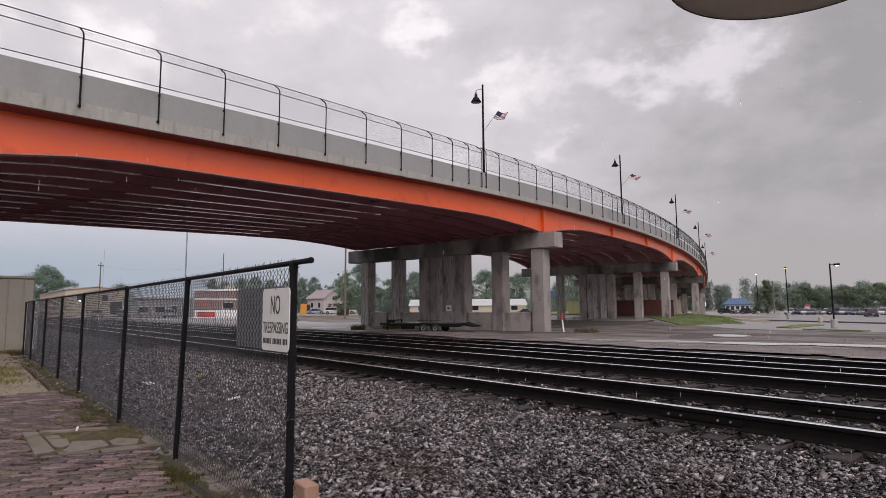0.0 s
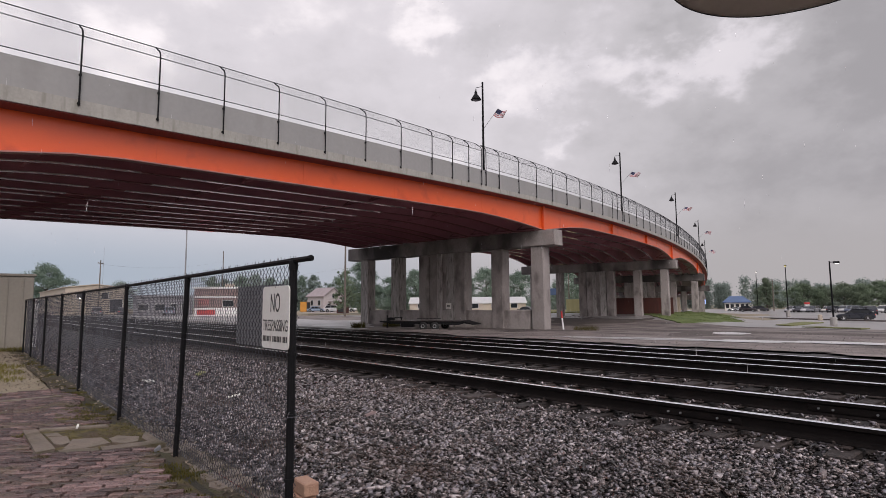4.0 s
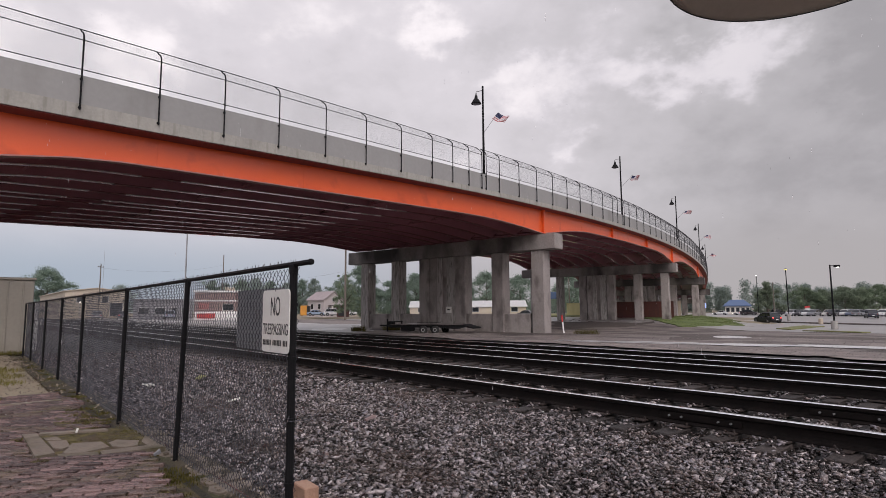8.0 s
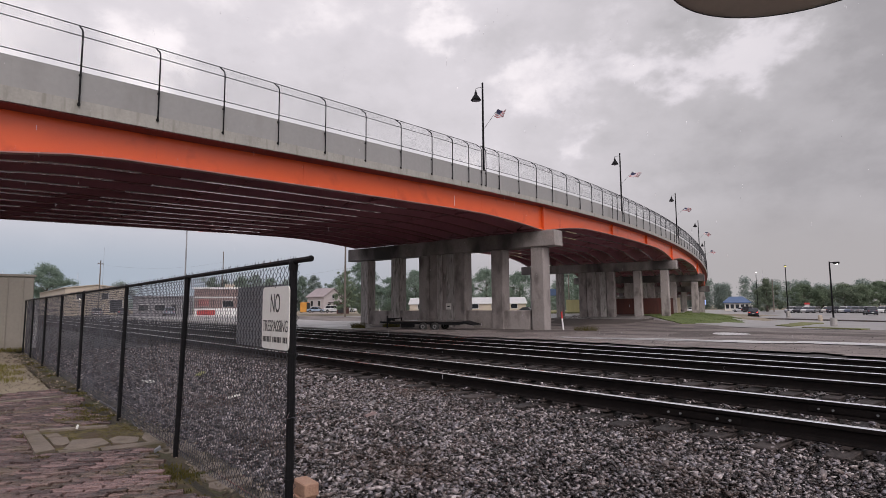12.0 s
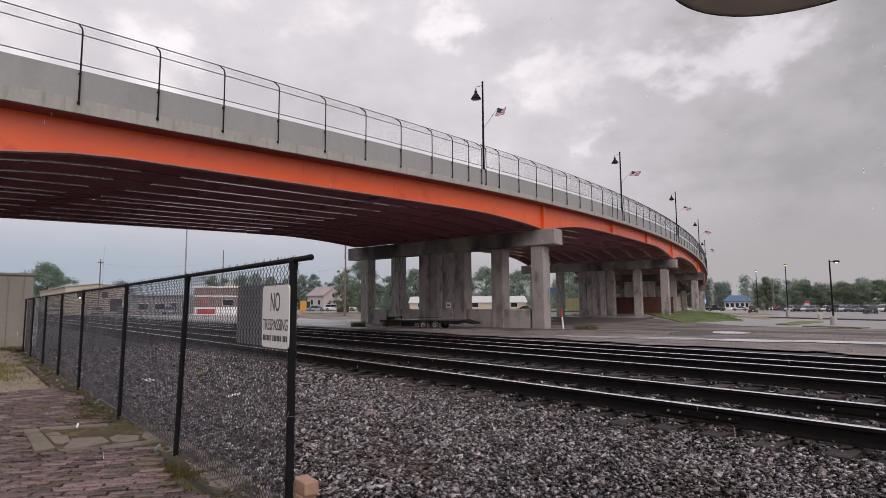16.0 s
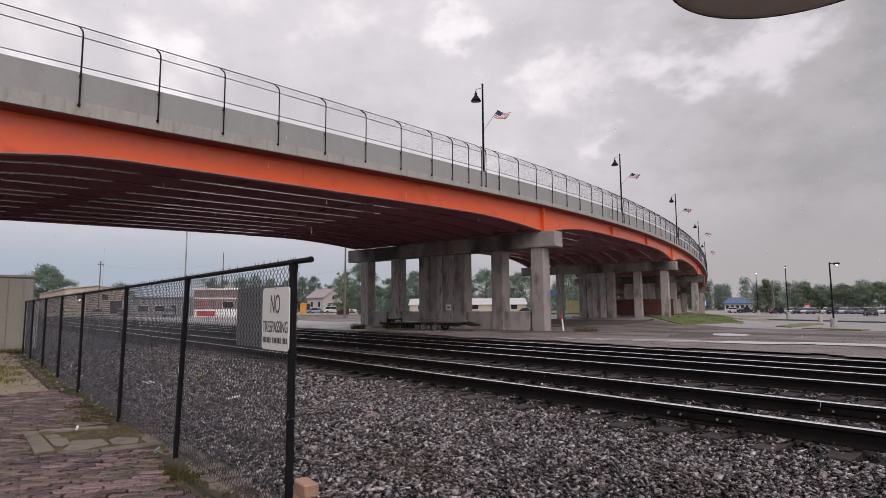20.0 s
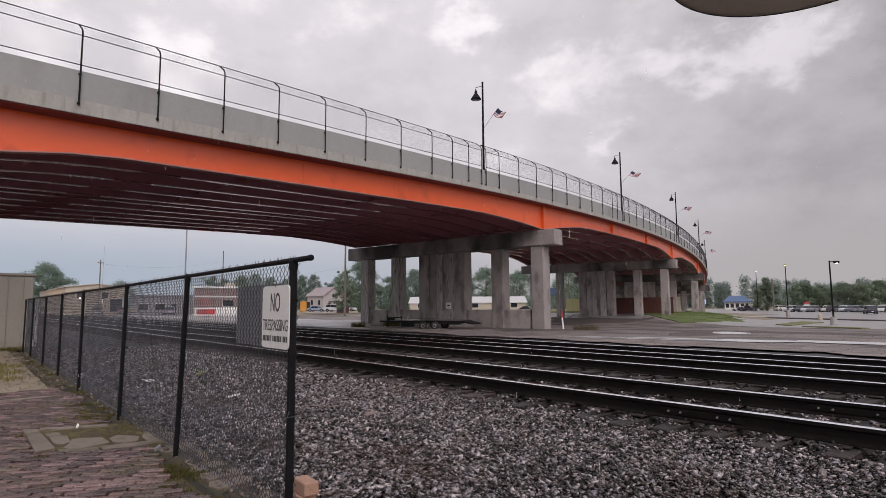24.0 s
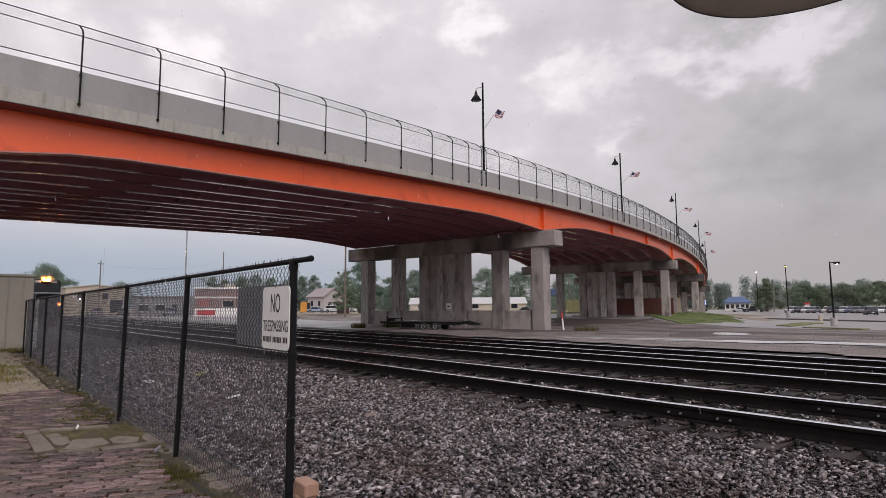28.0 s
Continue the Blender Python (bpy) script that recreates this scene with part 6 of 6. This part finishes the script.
part("radiator", Shape().box(-18.2, 0, 3.4, 3.6, 2.9, 0.95, 0.1), "loco_black", loco)
part("fuel_tank", Shape().box(-10.6, 0, 0.25, 5.0, 2.6, 0.88, 0.2), "loco_black", loco)
part("plow", Shape().ring([[(0.1, -1.35, 0.15), (0.1, 1.35, 0.15), (0.0, 1.35, 1.0), (0.0, -1.35, 1.0)], [(-0.15, -1.35, 0.15), (-0.15, 1.35, 0.15), (-0.15, 1.35, 1.0), (-0.15, -1.35, 1.0)]]), "loco_black", loco, "snow plow")
part("coupler", Shape().box(0.15, 0, 0.75, 0.5, 0.3, 0.3, 0.04), "rail_side", loco)
part("pilot_sheet", Shape().box(-0.12, 0, 0.95, 0.12, 2.9, 0.62, 0.02), "loco_black", loco)
for sy in (-1.4, 1.4):
    part("handrail", Shape().tube([(-0.1, sy, 1.6), (-0.1, sy, 2.6), (-4.8, sy, 2.6)], 0.022, 6), "sign_white", loco)
    part("handrail", Shape().tube([(-5.0, sy, 2.65), (-20.4, sy, 2.65)], 0.022, 6), "sign_white", loco)
for bx in (-4.2, -17.0):
    bogie = part("bogie", Shape().box(bx, 0, 0.45, 4.6, 2.3, 0.5, 0.1), "rail_side", loco)
    for k in (-1.75, 0, 1.75):
        for sy in (-0.75, 0.75):
            part("wheel", Shape().lathe([(0.1, -0.07), (0.5, -0.07), (0.53, -0.05), (0.5, 0.06), (0.1, 0.07)], 18, (bx + k, sy, 0.51), "y"), "rail_side", bogie)

# ---------------------------------------------------------------- small things by the bridge
boards = thing("leaning_boards", pose(-47.8, 91.5, 0.0, 0, 0, 112), "pale boards leaning beside the bridge column", "boards")
for k, (w, m) in enumerate(((0.9, "tan_wall"), (0.35, "roof_dark"), (1.0, "sign_grey"), (0.6, "white"))):
    part("board", Shape().box(-0.05 * k, -1.3 + sum((0.9, 0.35, 1.0, 0.6)[:k]) + w / 2, 0, 0.06, w - 0.04, 2.5 + 0.08 * (k % 2), 0.01), m, boards)
led = thing("lit_sign", pose(-86, 184, -1.0, 0, 0, 40), "lit blue roadside sign board on a post", "sign")
part("board", Shape().box(0, 0, 2.2, 2.4, 0.3, 2.2, 0.05), "sign_grey", led)
part("screen", Shape().box(0, -0.17, 2.4, 2.2, 0.04, 1.8), "led_board", led, "glowing screen")
part("post", Shape().tube([(0, 0, -0.1), (0, 0, 2.3)], 0.12, 8), "grey_metal", led)
booth = thing("fuel_kiosk", pose(-55.0, 181, -1.0, 0, 0, 20), "small red and white kiosk under the lot trees", "kiosk")
part("body", Shape().box(0, 0, 0, 1.2, 0.9, 2.2, 0.05), "pale_wall", booth)
part("top", Shape().box(0, 0, 2.204, 1.3, 1.0, 0.5, 0.06), "red_paint", booth, "red top")
bin_ = thing("litter_bin", pose(-27.7, 96.4, -1.2), "pale concrete litter bin in the parking lot", "bin")
part("body", Shape().lathe([(0.26, 0), (0.3, 0.1), (0.3, 0.75), (0.26, 0.85), (0.15, 0.9)], 12), "tan_wall", bin_)
flood = thing("wall_lamp", pose(-118.2, 15.95, 0), "small white lamp on a pole before the warehouse", "lamp")
part("pole", Shape().tube([(0, 0, 0), (0, 0, 3.0)], 0.05, 6), "grey_metal", flood)
part("bulb", Shape().lathe([(0.05, 2.95), (0.14, 3.02), (0.14, 3.14), (0.05, 3.2)], 10), "lamp_white", flood, "glowing bulb")
kerb = thing("lot_kerb", None, "long low dark planting strip across the parking lot", "kerb")
for k in range(15):
    x = -37.5 + 2.2 * k
    y = 102.4 - (x + 35.5) * 0.487
    part("kerb_stone", Shape().box(x, y, float(ground_z(x, y)) - 0.1, 2.5, 1.5, 0.3, 0.05, -0.454), "mud", kerb)

# ---------------------------------------------------------------- along the fence's foot
rf = random.Random(12)
tagged(draped("verge", list(np.arange(-21.5, -2.6, 0.12)), list(np.arange(1.22, 1.86, 0.08)), 0.028, "verge", relief=0.03), "dark mossy soil along the fence's foot", "ground", kind="structure")
footing = thing("fence_footing", None, "broken tan concrete footing under the chain-link fence", "footing")
x = -3.1
while x > -7.4:
    w = rf.uniform(0.2, 0.5)
    yy = 1.60 + rf.uniform(-0.02, 0.02)
    part("footing_piece", Shape().slab([(x, yy - 0.10), (x - w * 0.5, yy - 0.13 + rf.uniform(-0.03, 0.03)), (x - w, yy - 0.10), (x - w + 0.02, yy + 0.16 + rf.uniform(-0.05, 0.05)), (x - w * 0.6, yy + 0.2), (x - 0.02, yy + 0.15)],
                                       -0.2, rf.uniform(-0.075, -0.03)), "slab", footing)
    x -= w + rf.uniform(0.02, 0.16)


def tufts(name, spots, h, seed, label, material="blade"):
    """Grass blades, each a bent tapering strip, gathered in tufts."""
    rng = np.random.default_rng(seed)
    vs, fs, n0 = [], [], 0
    for sx, sy, sz, r, cnt in spots:
        a = rng.uniform(0, 6.283, cnt)
        d = r * np.sqrt(rng.uniform(0, 1, cnt))
        x0, y0 = sx + d * np.cos(a), sy + d * np.sin(a)
        b = rng.uniform(0, 6.283, cnt)
        ln = h * rng.uniform(0.5, 1.2, cnt)
        w = 0.003 + 0.003 * rng.uniform(0, 1, cnt)
        bend = rng.uniform(0.2, 0.7, cnt) * ln
        cb, sb = np.cos(b), np.sin(b)
        for k, (u, ww) in enumerate(((0, 1), (0.5, 0.8), (1, 0.1))):
            px, py, pz = x0 + cb * bend * u * u, y0 + sb * bend * u * u, sz + ln * (u - 0.25 * u * u)
            vs.append(np.stack([np.stack([px - sb * w * ww, py + cb * w * ww, pz], -1), np.stack([px + sb * w * ww, py - cb * w * ww, pz], -1)], 1))
        blk = np.stack(vs[-3:], 1).reshape(-1, 3)
        vs[-3:] = [blk]
        base = n0 + np.arange(cnt) * 6
        fs.append(np.stack([np.stack([base + q, base + q + 1, base + q + 3, base + q + 2], -1) for q in (0, 2)], 1).reshape(-1, 4))
        n0 += cnt * 6
    return tagged(new(name, raw_mesh(name, np.concatenate(vs), np.concatenate(fs), material)), label, "grass", kind="stuff")


rg = random.Random(4)
spots = []
for k in range(46):
    x = rg.uniform(-21, -3.4)
    spots.append((x, 1.38 + rg.uniform(-0.14, 0.12), -0.04, rg.uniform(0.05, 0.16), 60))
for k in range(60):
    spots.append((rg.uniform(-7.3, -6.3), 1.12 + rg.uniform(-0.25, 0.4), -0.03, 0.08, 40))
for k in range(24):
    spots.append((-8.1 + rg.gauss(0, 0.4), 1.26 + rg.gauss(0, 0.1), -0.01, 0.07, 34))
for k in range(26):
    spots.append((rg.uniform(-5.2, -4.0), 1.3 + rg.uniform(-0.3, 0.1), -0.03, 0.09, 50))
spots += [(-7.3, 0.52, -0.02, 0.08, 90), (-6.1, 0.6, -0.02, 0.07, 120), (-10.4, 1.35, -0.03, 0.22, 500), (-16.0, -1.6, -0.02, 0.9, 1400), (-14.5, -0.9, -0.02, 0.7, 900)]
tufts("weeds", spots, 0.032, 31, "low moss and weeds between the bricks and the fence")
tufts("dry_weeds", [(-12.4 - 0.7 * k, 0.1 + 0.05 * k + 0.35 * (k % 2), -0.02, 0.5, 420) for k in range(7)] + [(-10.8, 0.42, -0.02, 0.12, 160)], 0.085, 35, "dry yellowish weeds on the gravelly dirt", "dry_blade")
tufts("weeds", [(-22.8, 1.2, -0.03, 0.8, 900), (-23.2, 0.2, -0.03, 0.6, 700), (-23.4, -0.8, -0.03, 0.6, 700)], 0.12, 32, "rough weeds at the foot of the shed")
tufts("weeds", [(-36.2, 25.5, -0.25, 0.7, 900), (-33.1, 20.4, -0.12, 0.35, 500), (-32.6, 20.6, -0.12, 0.25, 260), (-27.3, 32.9, -0.5, 0.4, 400), (-24.0, 33.6, -0.5, 0.9, 600)], 0.5, 33, "weeds growing beside the bridge columns")
lawn = []
for k in range(230):
    u, v = rg.uniform(0.03, 0.97), rg.uniform(0.02, 0.98)
    x = (-44 * (1 - u) - 29.5 * u) * (1 - v) + (-44 * (1 - u) - 30.5 * u) * v
    y = (73 * (1 - u) + 58.5 * u) * (1 - v) + (100 * (1 - u) + 77 * u) * v
    lawn.append((x, y, float(ground_z(x, y)) + 0.08, 1.0, 60))
tufts("lawn_blades", lawn, 0.16, 34, "uneven green grass on the strip by the bridge", "lawn_blade")
blob("moss_patch", -8.1, 1.22, 1.0, 0.27, 0.034, "moss", -8, 15, "mossy strip across the old bricks", "moss", wob=0.3)
blob("moss_patch", -4.65, 1.28, 0.75, 0.2, 0.036, "moss", 0, 16, "damp moss along the fence's foot", "moss", wob=0.3)
tagged(scatter_stones("rubble_stones", 50, -20.2, -17.4, 0.95, 1.4, 0.045, lambda x, y: 0 * x + 0.0, 17, "gravel"), "lumps of rubble at the fence's far end", "rubble", kind="stuff")
tagged(scatter_stones("rubble_stones", 260, -21, -11, 1.1, 1.75, 0.022, lambda x, y: 0 * x + 0.005, 18, "gravel"), "loose rubble strewn along the fence's foot", "rubble", kind="stuff")
tagged(scatter_stones("rubble_stones", 900, -11, -3.0, 1.5, 1.8, 0.02, lambda x, y: 0 * x - 0.03, 19, "gravel"), "ballast spilled under the fence", "rubble", kind="stuff")
for k, (x, y, w, m, lb) in enumerate(((-12.0, 2.81, 0.24, "sign_white", "white scrap of packaging on the ballast"), (-12.57, 3.94, 0.2, "field", "yellowish scrap on the ballast"), (-9.0, 3.35, 0.18, "sign_white", "pale scrap of paper on the ballast"),
                                     (-5.63, 1.42, 0.06, "sign_grey", "greyish bottle scrap at the fence's foot"), (-6.28, 4.09, 0.14, "brick_wall", "red brick fragment in the ballast"), (-7.25, 1.02, 0.035, "sign_white", "white scrap on the moss"))):
    z = -0.12 if y > 2 else 0.0
    sc = thing("scrap", pose(x, y, z, rf.uniform(-15, 15), rf.uniform(-15, 15), rf.uniform(0, 180)), lb, "litter", "litter on the ground")
    part("scrap_sheet", Shape().ring([[(-w / 2, -w / 4, 0), (w / 2, -w / 3, 0.01), (w / 2.2, w / 4, 0.02), (-w / 2.4, w / 3, 0)], [(-w / 2, -w / 4, 0.02), (w / 2, -w / 3, 0.04), (w / 2.2, w / 4, 0.045), (-w / 2.4, w / 3, 0.02)]]), m, sc)
loose_tie = thing("tie_wire", None, "loose wire curled round the end post", "wire")
part("wire", Shape().tube([(-3.16, 1.5, 0.66), (-3.1, 1.46, 0.64), (-3.0, 1.55, 0.66), (-2.97, 1.6, 0.7)], 0.0018, 4), "mesh_wire", loose_tie)

# ---------------------------------------------------------------- falling rain
rng = np.random.default_rng(77)
NR = 9000
FALL = 7.5
az = rng.uniform(-0.72, 0.72, NR) + radians(180 - HEADING)
dist = 3.2 + 15 * rng.uniform(0, 1, NR) ** 0.8
rx, ry = dist * np.cos(az), dist * np.sin(az)
rz = rng.uniform(-1, 28 * FALL + 9, NR)
ln = rng.uniform(0.025, 0.07, NR)
wd = rng.uniform(0.0011, 0.0022, NR)
k3 = np.arange(3) * 2.0944
ring_ = np.stack([np.cos(k3), np.sin(k3)], -1)
vv = np.zeros((NR, 6, 3))
for k, (u, ww) in enumerate(((0, 1.0), (1, 0.5))):
    vv[:, 3 * k:3 * k + 3, 0] = rx[:, None] + ring_[None, :, 0] * wd[:, None] * ww + 0.02 * u * ln[:, None]
    vv[:, 3 * k:3 * k + 3, 1] = ry[:, None] + ring_[None, :, 1] * wd[:, None] * ww
    vv[:, 3 * k:3 * k + 3, 2] = rz[:, None] + u * ln[:, None]
qf = np.array([(0, 1, 4, 3), (1, 2, 5, 4), (2, 0, 3, 5)])
rain = tagged(new("rain", raw_mesh("rain", vv.reshape(-1, 3), (np.arange(NR)[:, None, None] * 6 + qf).reshape(-1, 4), "rain")), "scattered falling rain drops", "rain", kind="stuff")

# ---------------------------------------------------------------- clouds
# cloud masses on the dome: degrees to the left, degrees up, half width, half height, lightness
CLOUDS = [(37, 24, 6, 5, 0.5), (33.5, 25, 2.6, 5, -0.6), (27.5, 21.5, 4.5, 4.5, 0.95), (21, 22.5, 3.5, 3.5, -0.5), (19, 28, 7, 3, 0.35), (7.5, 19, 6, 4, -0.6), (9, 29, 6, 3, 0.3),
          (-1.2, 27, 3.5, 1.8, 0.8), (-5.8, 25.6, 3, 2, -0.6), (-11.5, 23.2, 5.4, 2.4, 0.95), (-12.5, 20, 4, 2, 0.45), (-23.0, 22.0, 5.2, 2.0, 0.85), (-31.5, 22.4, 3.8, 2.4, 0.95),
          (-26, 25.5, 5, 1.6, -0.6), (-15.6, 16.6, 1.6, 1.3, 0.6), (-19, 18.5, 5, 2.4, -0.05), (-30, 12.5, 12, 4.5, -0.4), (-41, 19, 4, 9, -0.7)]


def cloud_material():
    m = bpy.data.materials.new("overcast_clouds")
    m.use_nodes = True
    nt = m.node_tree
    nt.nodes.clear()
    out = nt.nodes.new("ShaderNodeOutputMaterial")
    em = nt.nodes.new("ShaderNodeEmission")
    tc = nt.nodes.new("ShaderNodeTexCoord")
    norm = nt.nodes.new("ShaderNodeVectorMath")
    norm.operation = "NORMALIZE"
    nt.links.new(tc.outputs["Object"], norm.inputs[0])
    sep = nt.nodes.new("ShaderNodeSeparateXYZ")
    nt.links.new(norm.outputs[0], sep.inputs[0])

    def calc(op, *args):
        k = nt.nodes.new("ShaderNodeMath")
        k.operation = op
        for i, q in enumerate(args):
            if isinstance(q, (int, float)):
                k.inputs[i].default_value = q
            else:
                nt.links.new(q, k.inputs[i])
        return k.outputs[0]

    def ease(v, a, b, lo, hi):
        k = nt.nodes.new("ShaderNodeMapRange")
        k.interpolation_type = "SMOOTHSTEP"
        for i, q in enumerate((a, b, lo, hi)):
            k.inputs[i + 1].default_value = q
        nt.links.new(v, k.inputs[0])
        return k.outputs[0]

    def noise_tex(scale, detail, rough, shift, stretch=1.6):
        mp = nt.nodes.new("ShaderNodeMapping")
        mp.inputs["Scale"].default_value, mp.inputs["Location"].default_value = (1, 1, stretch), (shift, shift * 0.7, 0)
        nt.links.new(norm.outputs[0], mp.inputs["Vector"])
        n = nt.nodes.new("ShaderNodeTexNoise")
        n.inputs["Scale"].default_value, n.inputs["Detail"].default_value, n.inputs["Roughness"].default_value = scale, detail, rough
        nt.links.new(mp.outputs[0], n.inputs["Vector"])
        return n.outputs["Fac"]
    wob_a, wob_e = noise_tex(11, 5, 0.55, 1.7), noise_tex(13, 5, 0.55, 8.3)
    side = calc("MULTIPLY_ADD", calc("ARCTAN2", sep.outputs["Y"], sep.outputs["X"]), 57.3, calc("MULTIPLY_ADD", wob_a, 13.0, -6.5))
    up = calc("MULTIPLY_ADD", calc("ARCSINE", sep.outputs["Z"]), 57.3, calc("MULTIPLY_ADD", wob_e, 9.0, -4.5))
    mass = calc("MULTIPLY_ADD", noise_tex(9, 8, 0.58, 5.6), 2.2, -1.1)
    for a0, e0, sa, se, amount in CLOUDS:
        p = calc("MULTIPLY_ADD", side, 1 / sa, -a0 / sa)
        q = calc("MULTIPLY_ADD", up, 1 / se, -e0 / se)
        fall = calc("EXPONENT", calc("MULTIPLY", calc("MULTIPLY_ADD", p, p, calc("MULTIPLY", q, q)), -1.0))
        mass = calc("MULTIPLY_ADD", fall, amount, mass)
    level = calc("ADD", ease(side, -40, 2, 0.455, 0.69), ease(side, 5, 38, 0.0, 0.03))
    level = calc("ADD", level, ease(up, 24, 34, 0.0, 0.03))
    level = calc("ADD", level, ease(mass, -0.8, 0.1, -0.085, 0.0))
    level = calc("ADD", level, ease(mass, 0.0, 1.1, 0.0, 0.25))
    r = ramp_of(nt, [(0.30, (0.30, 0.295, 0.297)), (0.50, (0.505, 0.498, 0.497)), (0.70, (0.712, 0.694, 0.70)), (0.95, (0.99, 0.955, 0.935))])
    nt.links.new(level, r.inputs[0])
    low = ease(sep.outputs["Z"], 0.05, 0.2, 0.0, 1.0)
    hz = nt.nodes.new("ShaderNodeMapRange")
    hz.inputs[1].default_value, hz.inputs[2].default_value = -0.5, 0.5
    nt.links.new(sep.outputs["Y"], hz.inputs[0])
    hzr = ramp_of(nt, [(0.0, (0.435, 0.422, 0.41)), (0.4, (0.46, 0.453, 0.453)), (0.7, (0.435, 0.482, 0.525)), (1.0, (0.40, 0.468, 0.525))])
    nt.links.new(hz.outputs[0], hzr.inputs[0])
    mx = nt.nodes.new("ShaderNodeMix")
    mx.data_type = "RGBA"
    nt.links.new(low, mx.inputs[0])
    nt.links.new(hzr.outputs[0], mx.inputs[6])
    nt.links.new(r.outputs[0], mx.inputs[7])
    nt.links.new(mx.outputs[2], em.inputs["Color"])
    nt.links.new(em.outputs[0], out.inputs["Surface"])
    return m


MAT["clouds"] = cloud_material()
sh = Shape()
rings = []
for e in (-3, 0, 4, 8, 13, 18, 24, 30, 37, 45, 54):
    ring = []
    for k in range(41):
        a = radians(-100 + 200 * k / 40)
        ring.append((2600 * math.cos(radians(e)) * math.cos(a), 2600 * math.cos(radians(e)) * math.sin(a), 2600 * math.sin(radians(e))))
    rings.append(ring)
sh.ring(rings, False)
sh.f = [q for q in sh.f if not (q[0] % 41 == 40)]
clouds = tagged(new("cloud_backdrop", sh.mesh("cloud_backdrop", MAT["clouds"], True)), "drifting grey and white overcast clouds", "sky", kind="structure")


# ---------------------------------------------------------------- what moves
def motions():
    walk(loco, [(t, pose(-78.3 + 27.5 * (t - 28.0), 7.362, 0.1)) for t in (0, 7, 14, 21, 25, 26, 27, 28)])
    walk(rain, [(t, pose(0, 0, -FALL * t)) for t in (0, 7, 14, 21, 28)])
    for k, (flag, head) in enumerate(FLAGS[:4]):
        walk(flag, [(t, Matrix.Translation(head) @ pose(0, 0, 0, 9 * math.sin(1.9 * t + k) + 5 * math.sin(4.3 * t), 0, 16 * math.sin(2.6 * t + 2 * k) + 8 * math.sin(5.1 * t + k)))
                    for t in frange(0, 28, 0.4)])
    mid = 180 - HEADING
    walk(clouds, [(t, pose(0, 0, 0, 0, 0, mid + 6.0 * (17.0 - t) / 28)) for t in (0, 7, 14, 21, 28)])
    drive(suv, [(0, -13, 106, 205), (2.5, -19.6, 100.0, 208), (3.5, -22.3, 98.4, 200), (4.5, -25, 96.7, 196), (5.5, -27.8, 95.8, 184), (6.5, -31.0, 96.4, 164), (7.5, -34.3, 98.1, 154), (8.0, -36.1, 99.6, 146),
                (9.0, -39.0, 103.6, 131), (10.0, -41.2, 108.5, 120), (11.0, -43.6, 114.1, 112), (12.5, -46.9, 122.5, 111), (14.5, -51.8, 135.3, 111), (16.0, -55.9, 146.0, 110), (17.0, -57.9, 152.2, 106),
                (18.0, -59.3, 158.5, 88), (19.0, -58.6, 164.0, 66), (20.5, -57.0, 168.0, 52), (21.5, -55.0, 170.0, 40), (24.0, -50.0, 173.0, 30), (28.0, -44.0, 176.5, 30)])
    for c, lane, back, rows in ((0, 3.3, 0, ((0, 6.1), (2, 11.8), (6, 22), (28, 80))), (1, 6.6, 1, ((0, 9.8), (28, 9.3))), (2, 0, 0, ((0, 12.6), (12.5, 13.2), (15, 20), (28, 60))),
                                (3, 0, 0, ((0, -60), (14.5, -1.5), (15.5, 1.4), (16.5, 6.2), (17.5, 9.9), (19, 12.2), (26, 13), (28, 14))),
                                (4, 9.9, 1, ((0, 16), (5.5, 6), (6.5, 4.2), (8, 3), (9.5, 1), (10.5, -1.5), (28, -60))),
                                (5, 3.3, 0, ((0, -90), (18, -0.5), (19, 3), (20.5, 11), (22, 18), (28, 50))),
                                (6, 9.9, 1, ((0, 80), (21, 22), (25, 9.3), (26, 5.8), (26.5, 3.2), (28, -3)))):
        walk(street_cars[c], [(t, street(u, lane, back)) for t, u in rows])


STREET = [Vector((-185, 154)), Vector((-83, 178)), Vector((-69, 181.2)), Vector((-60, 197)), Vector((0, 225))]


def street(u, lane, back):
    """A pose on the street u metres on, in a lane so many metres over; back: driving the other way."""
    i, u = (0, u + (STREET[1] - STREET[0]).length) if u < 0 else (1, u)
    while i < 3 and u > (STREET[i + 1] - STREET[i]).length:
        u -= (STREET[i + 1] - STREET[i]).length
        i += 1
    d = (STREET[i + 1] - STREET[i]).normalized()
    p = STREET[i] + d * u + Vector((-d.y, d.x)) * lane
    return on_ground(p.x, p.y, math.degrees(math.atan2(d.y, d.x)) + (180 if back else 0))


def drive(thing_, rows):
    walk(thing_, [(t, on_ground(x, y, a)) for t, x, y, a in rows])


motions()
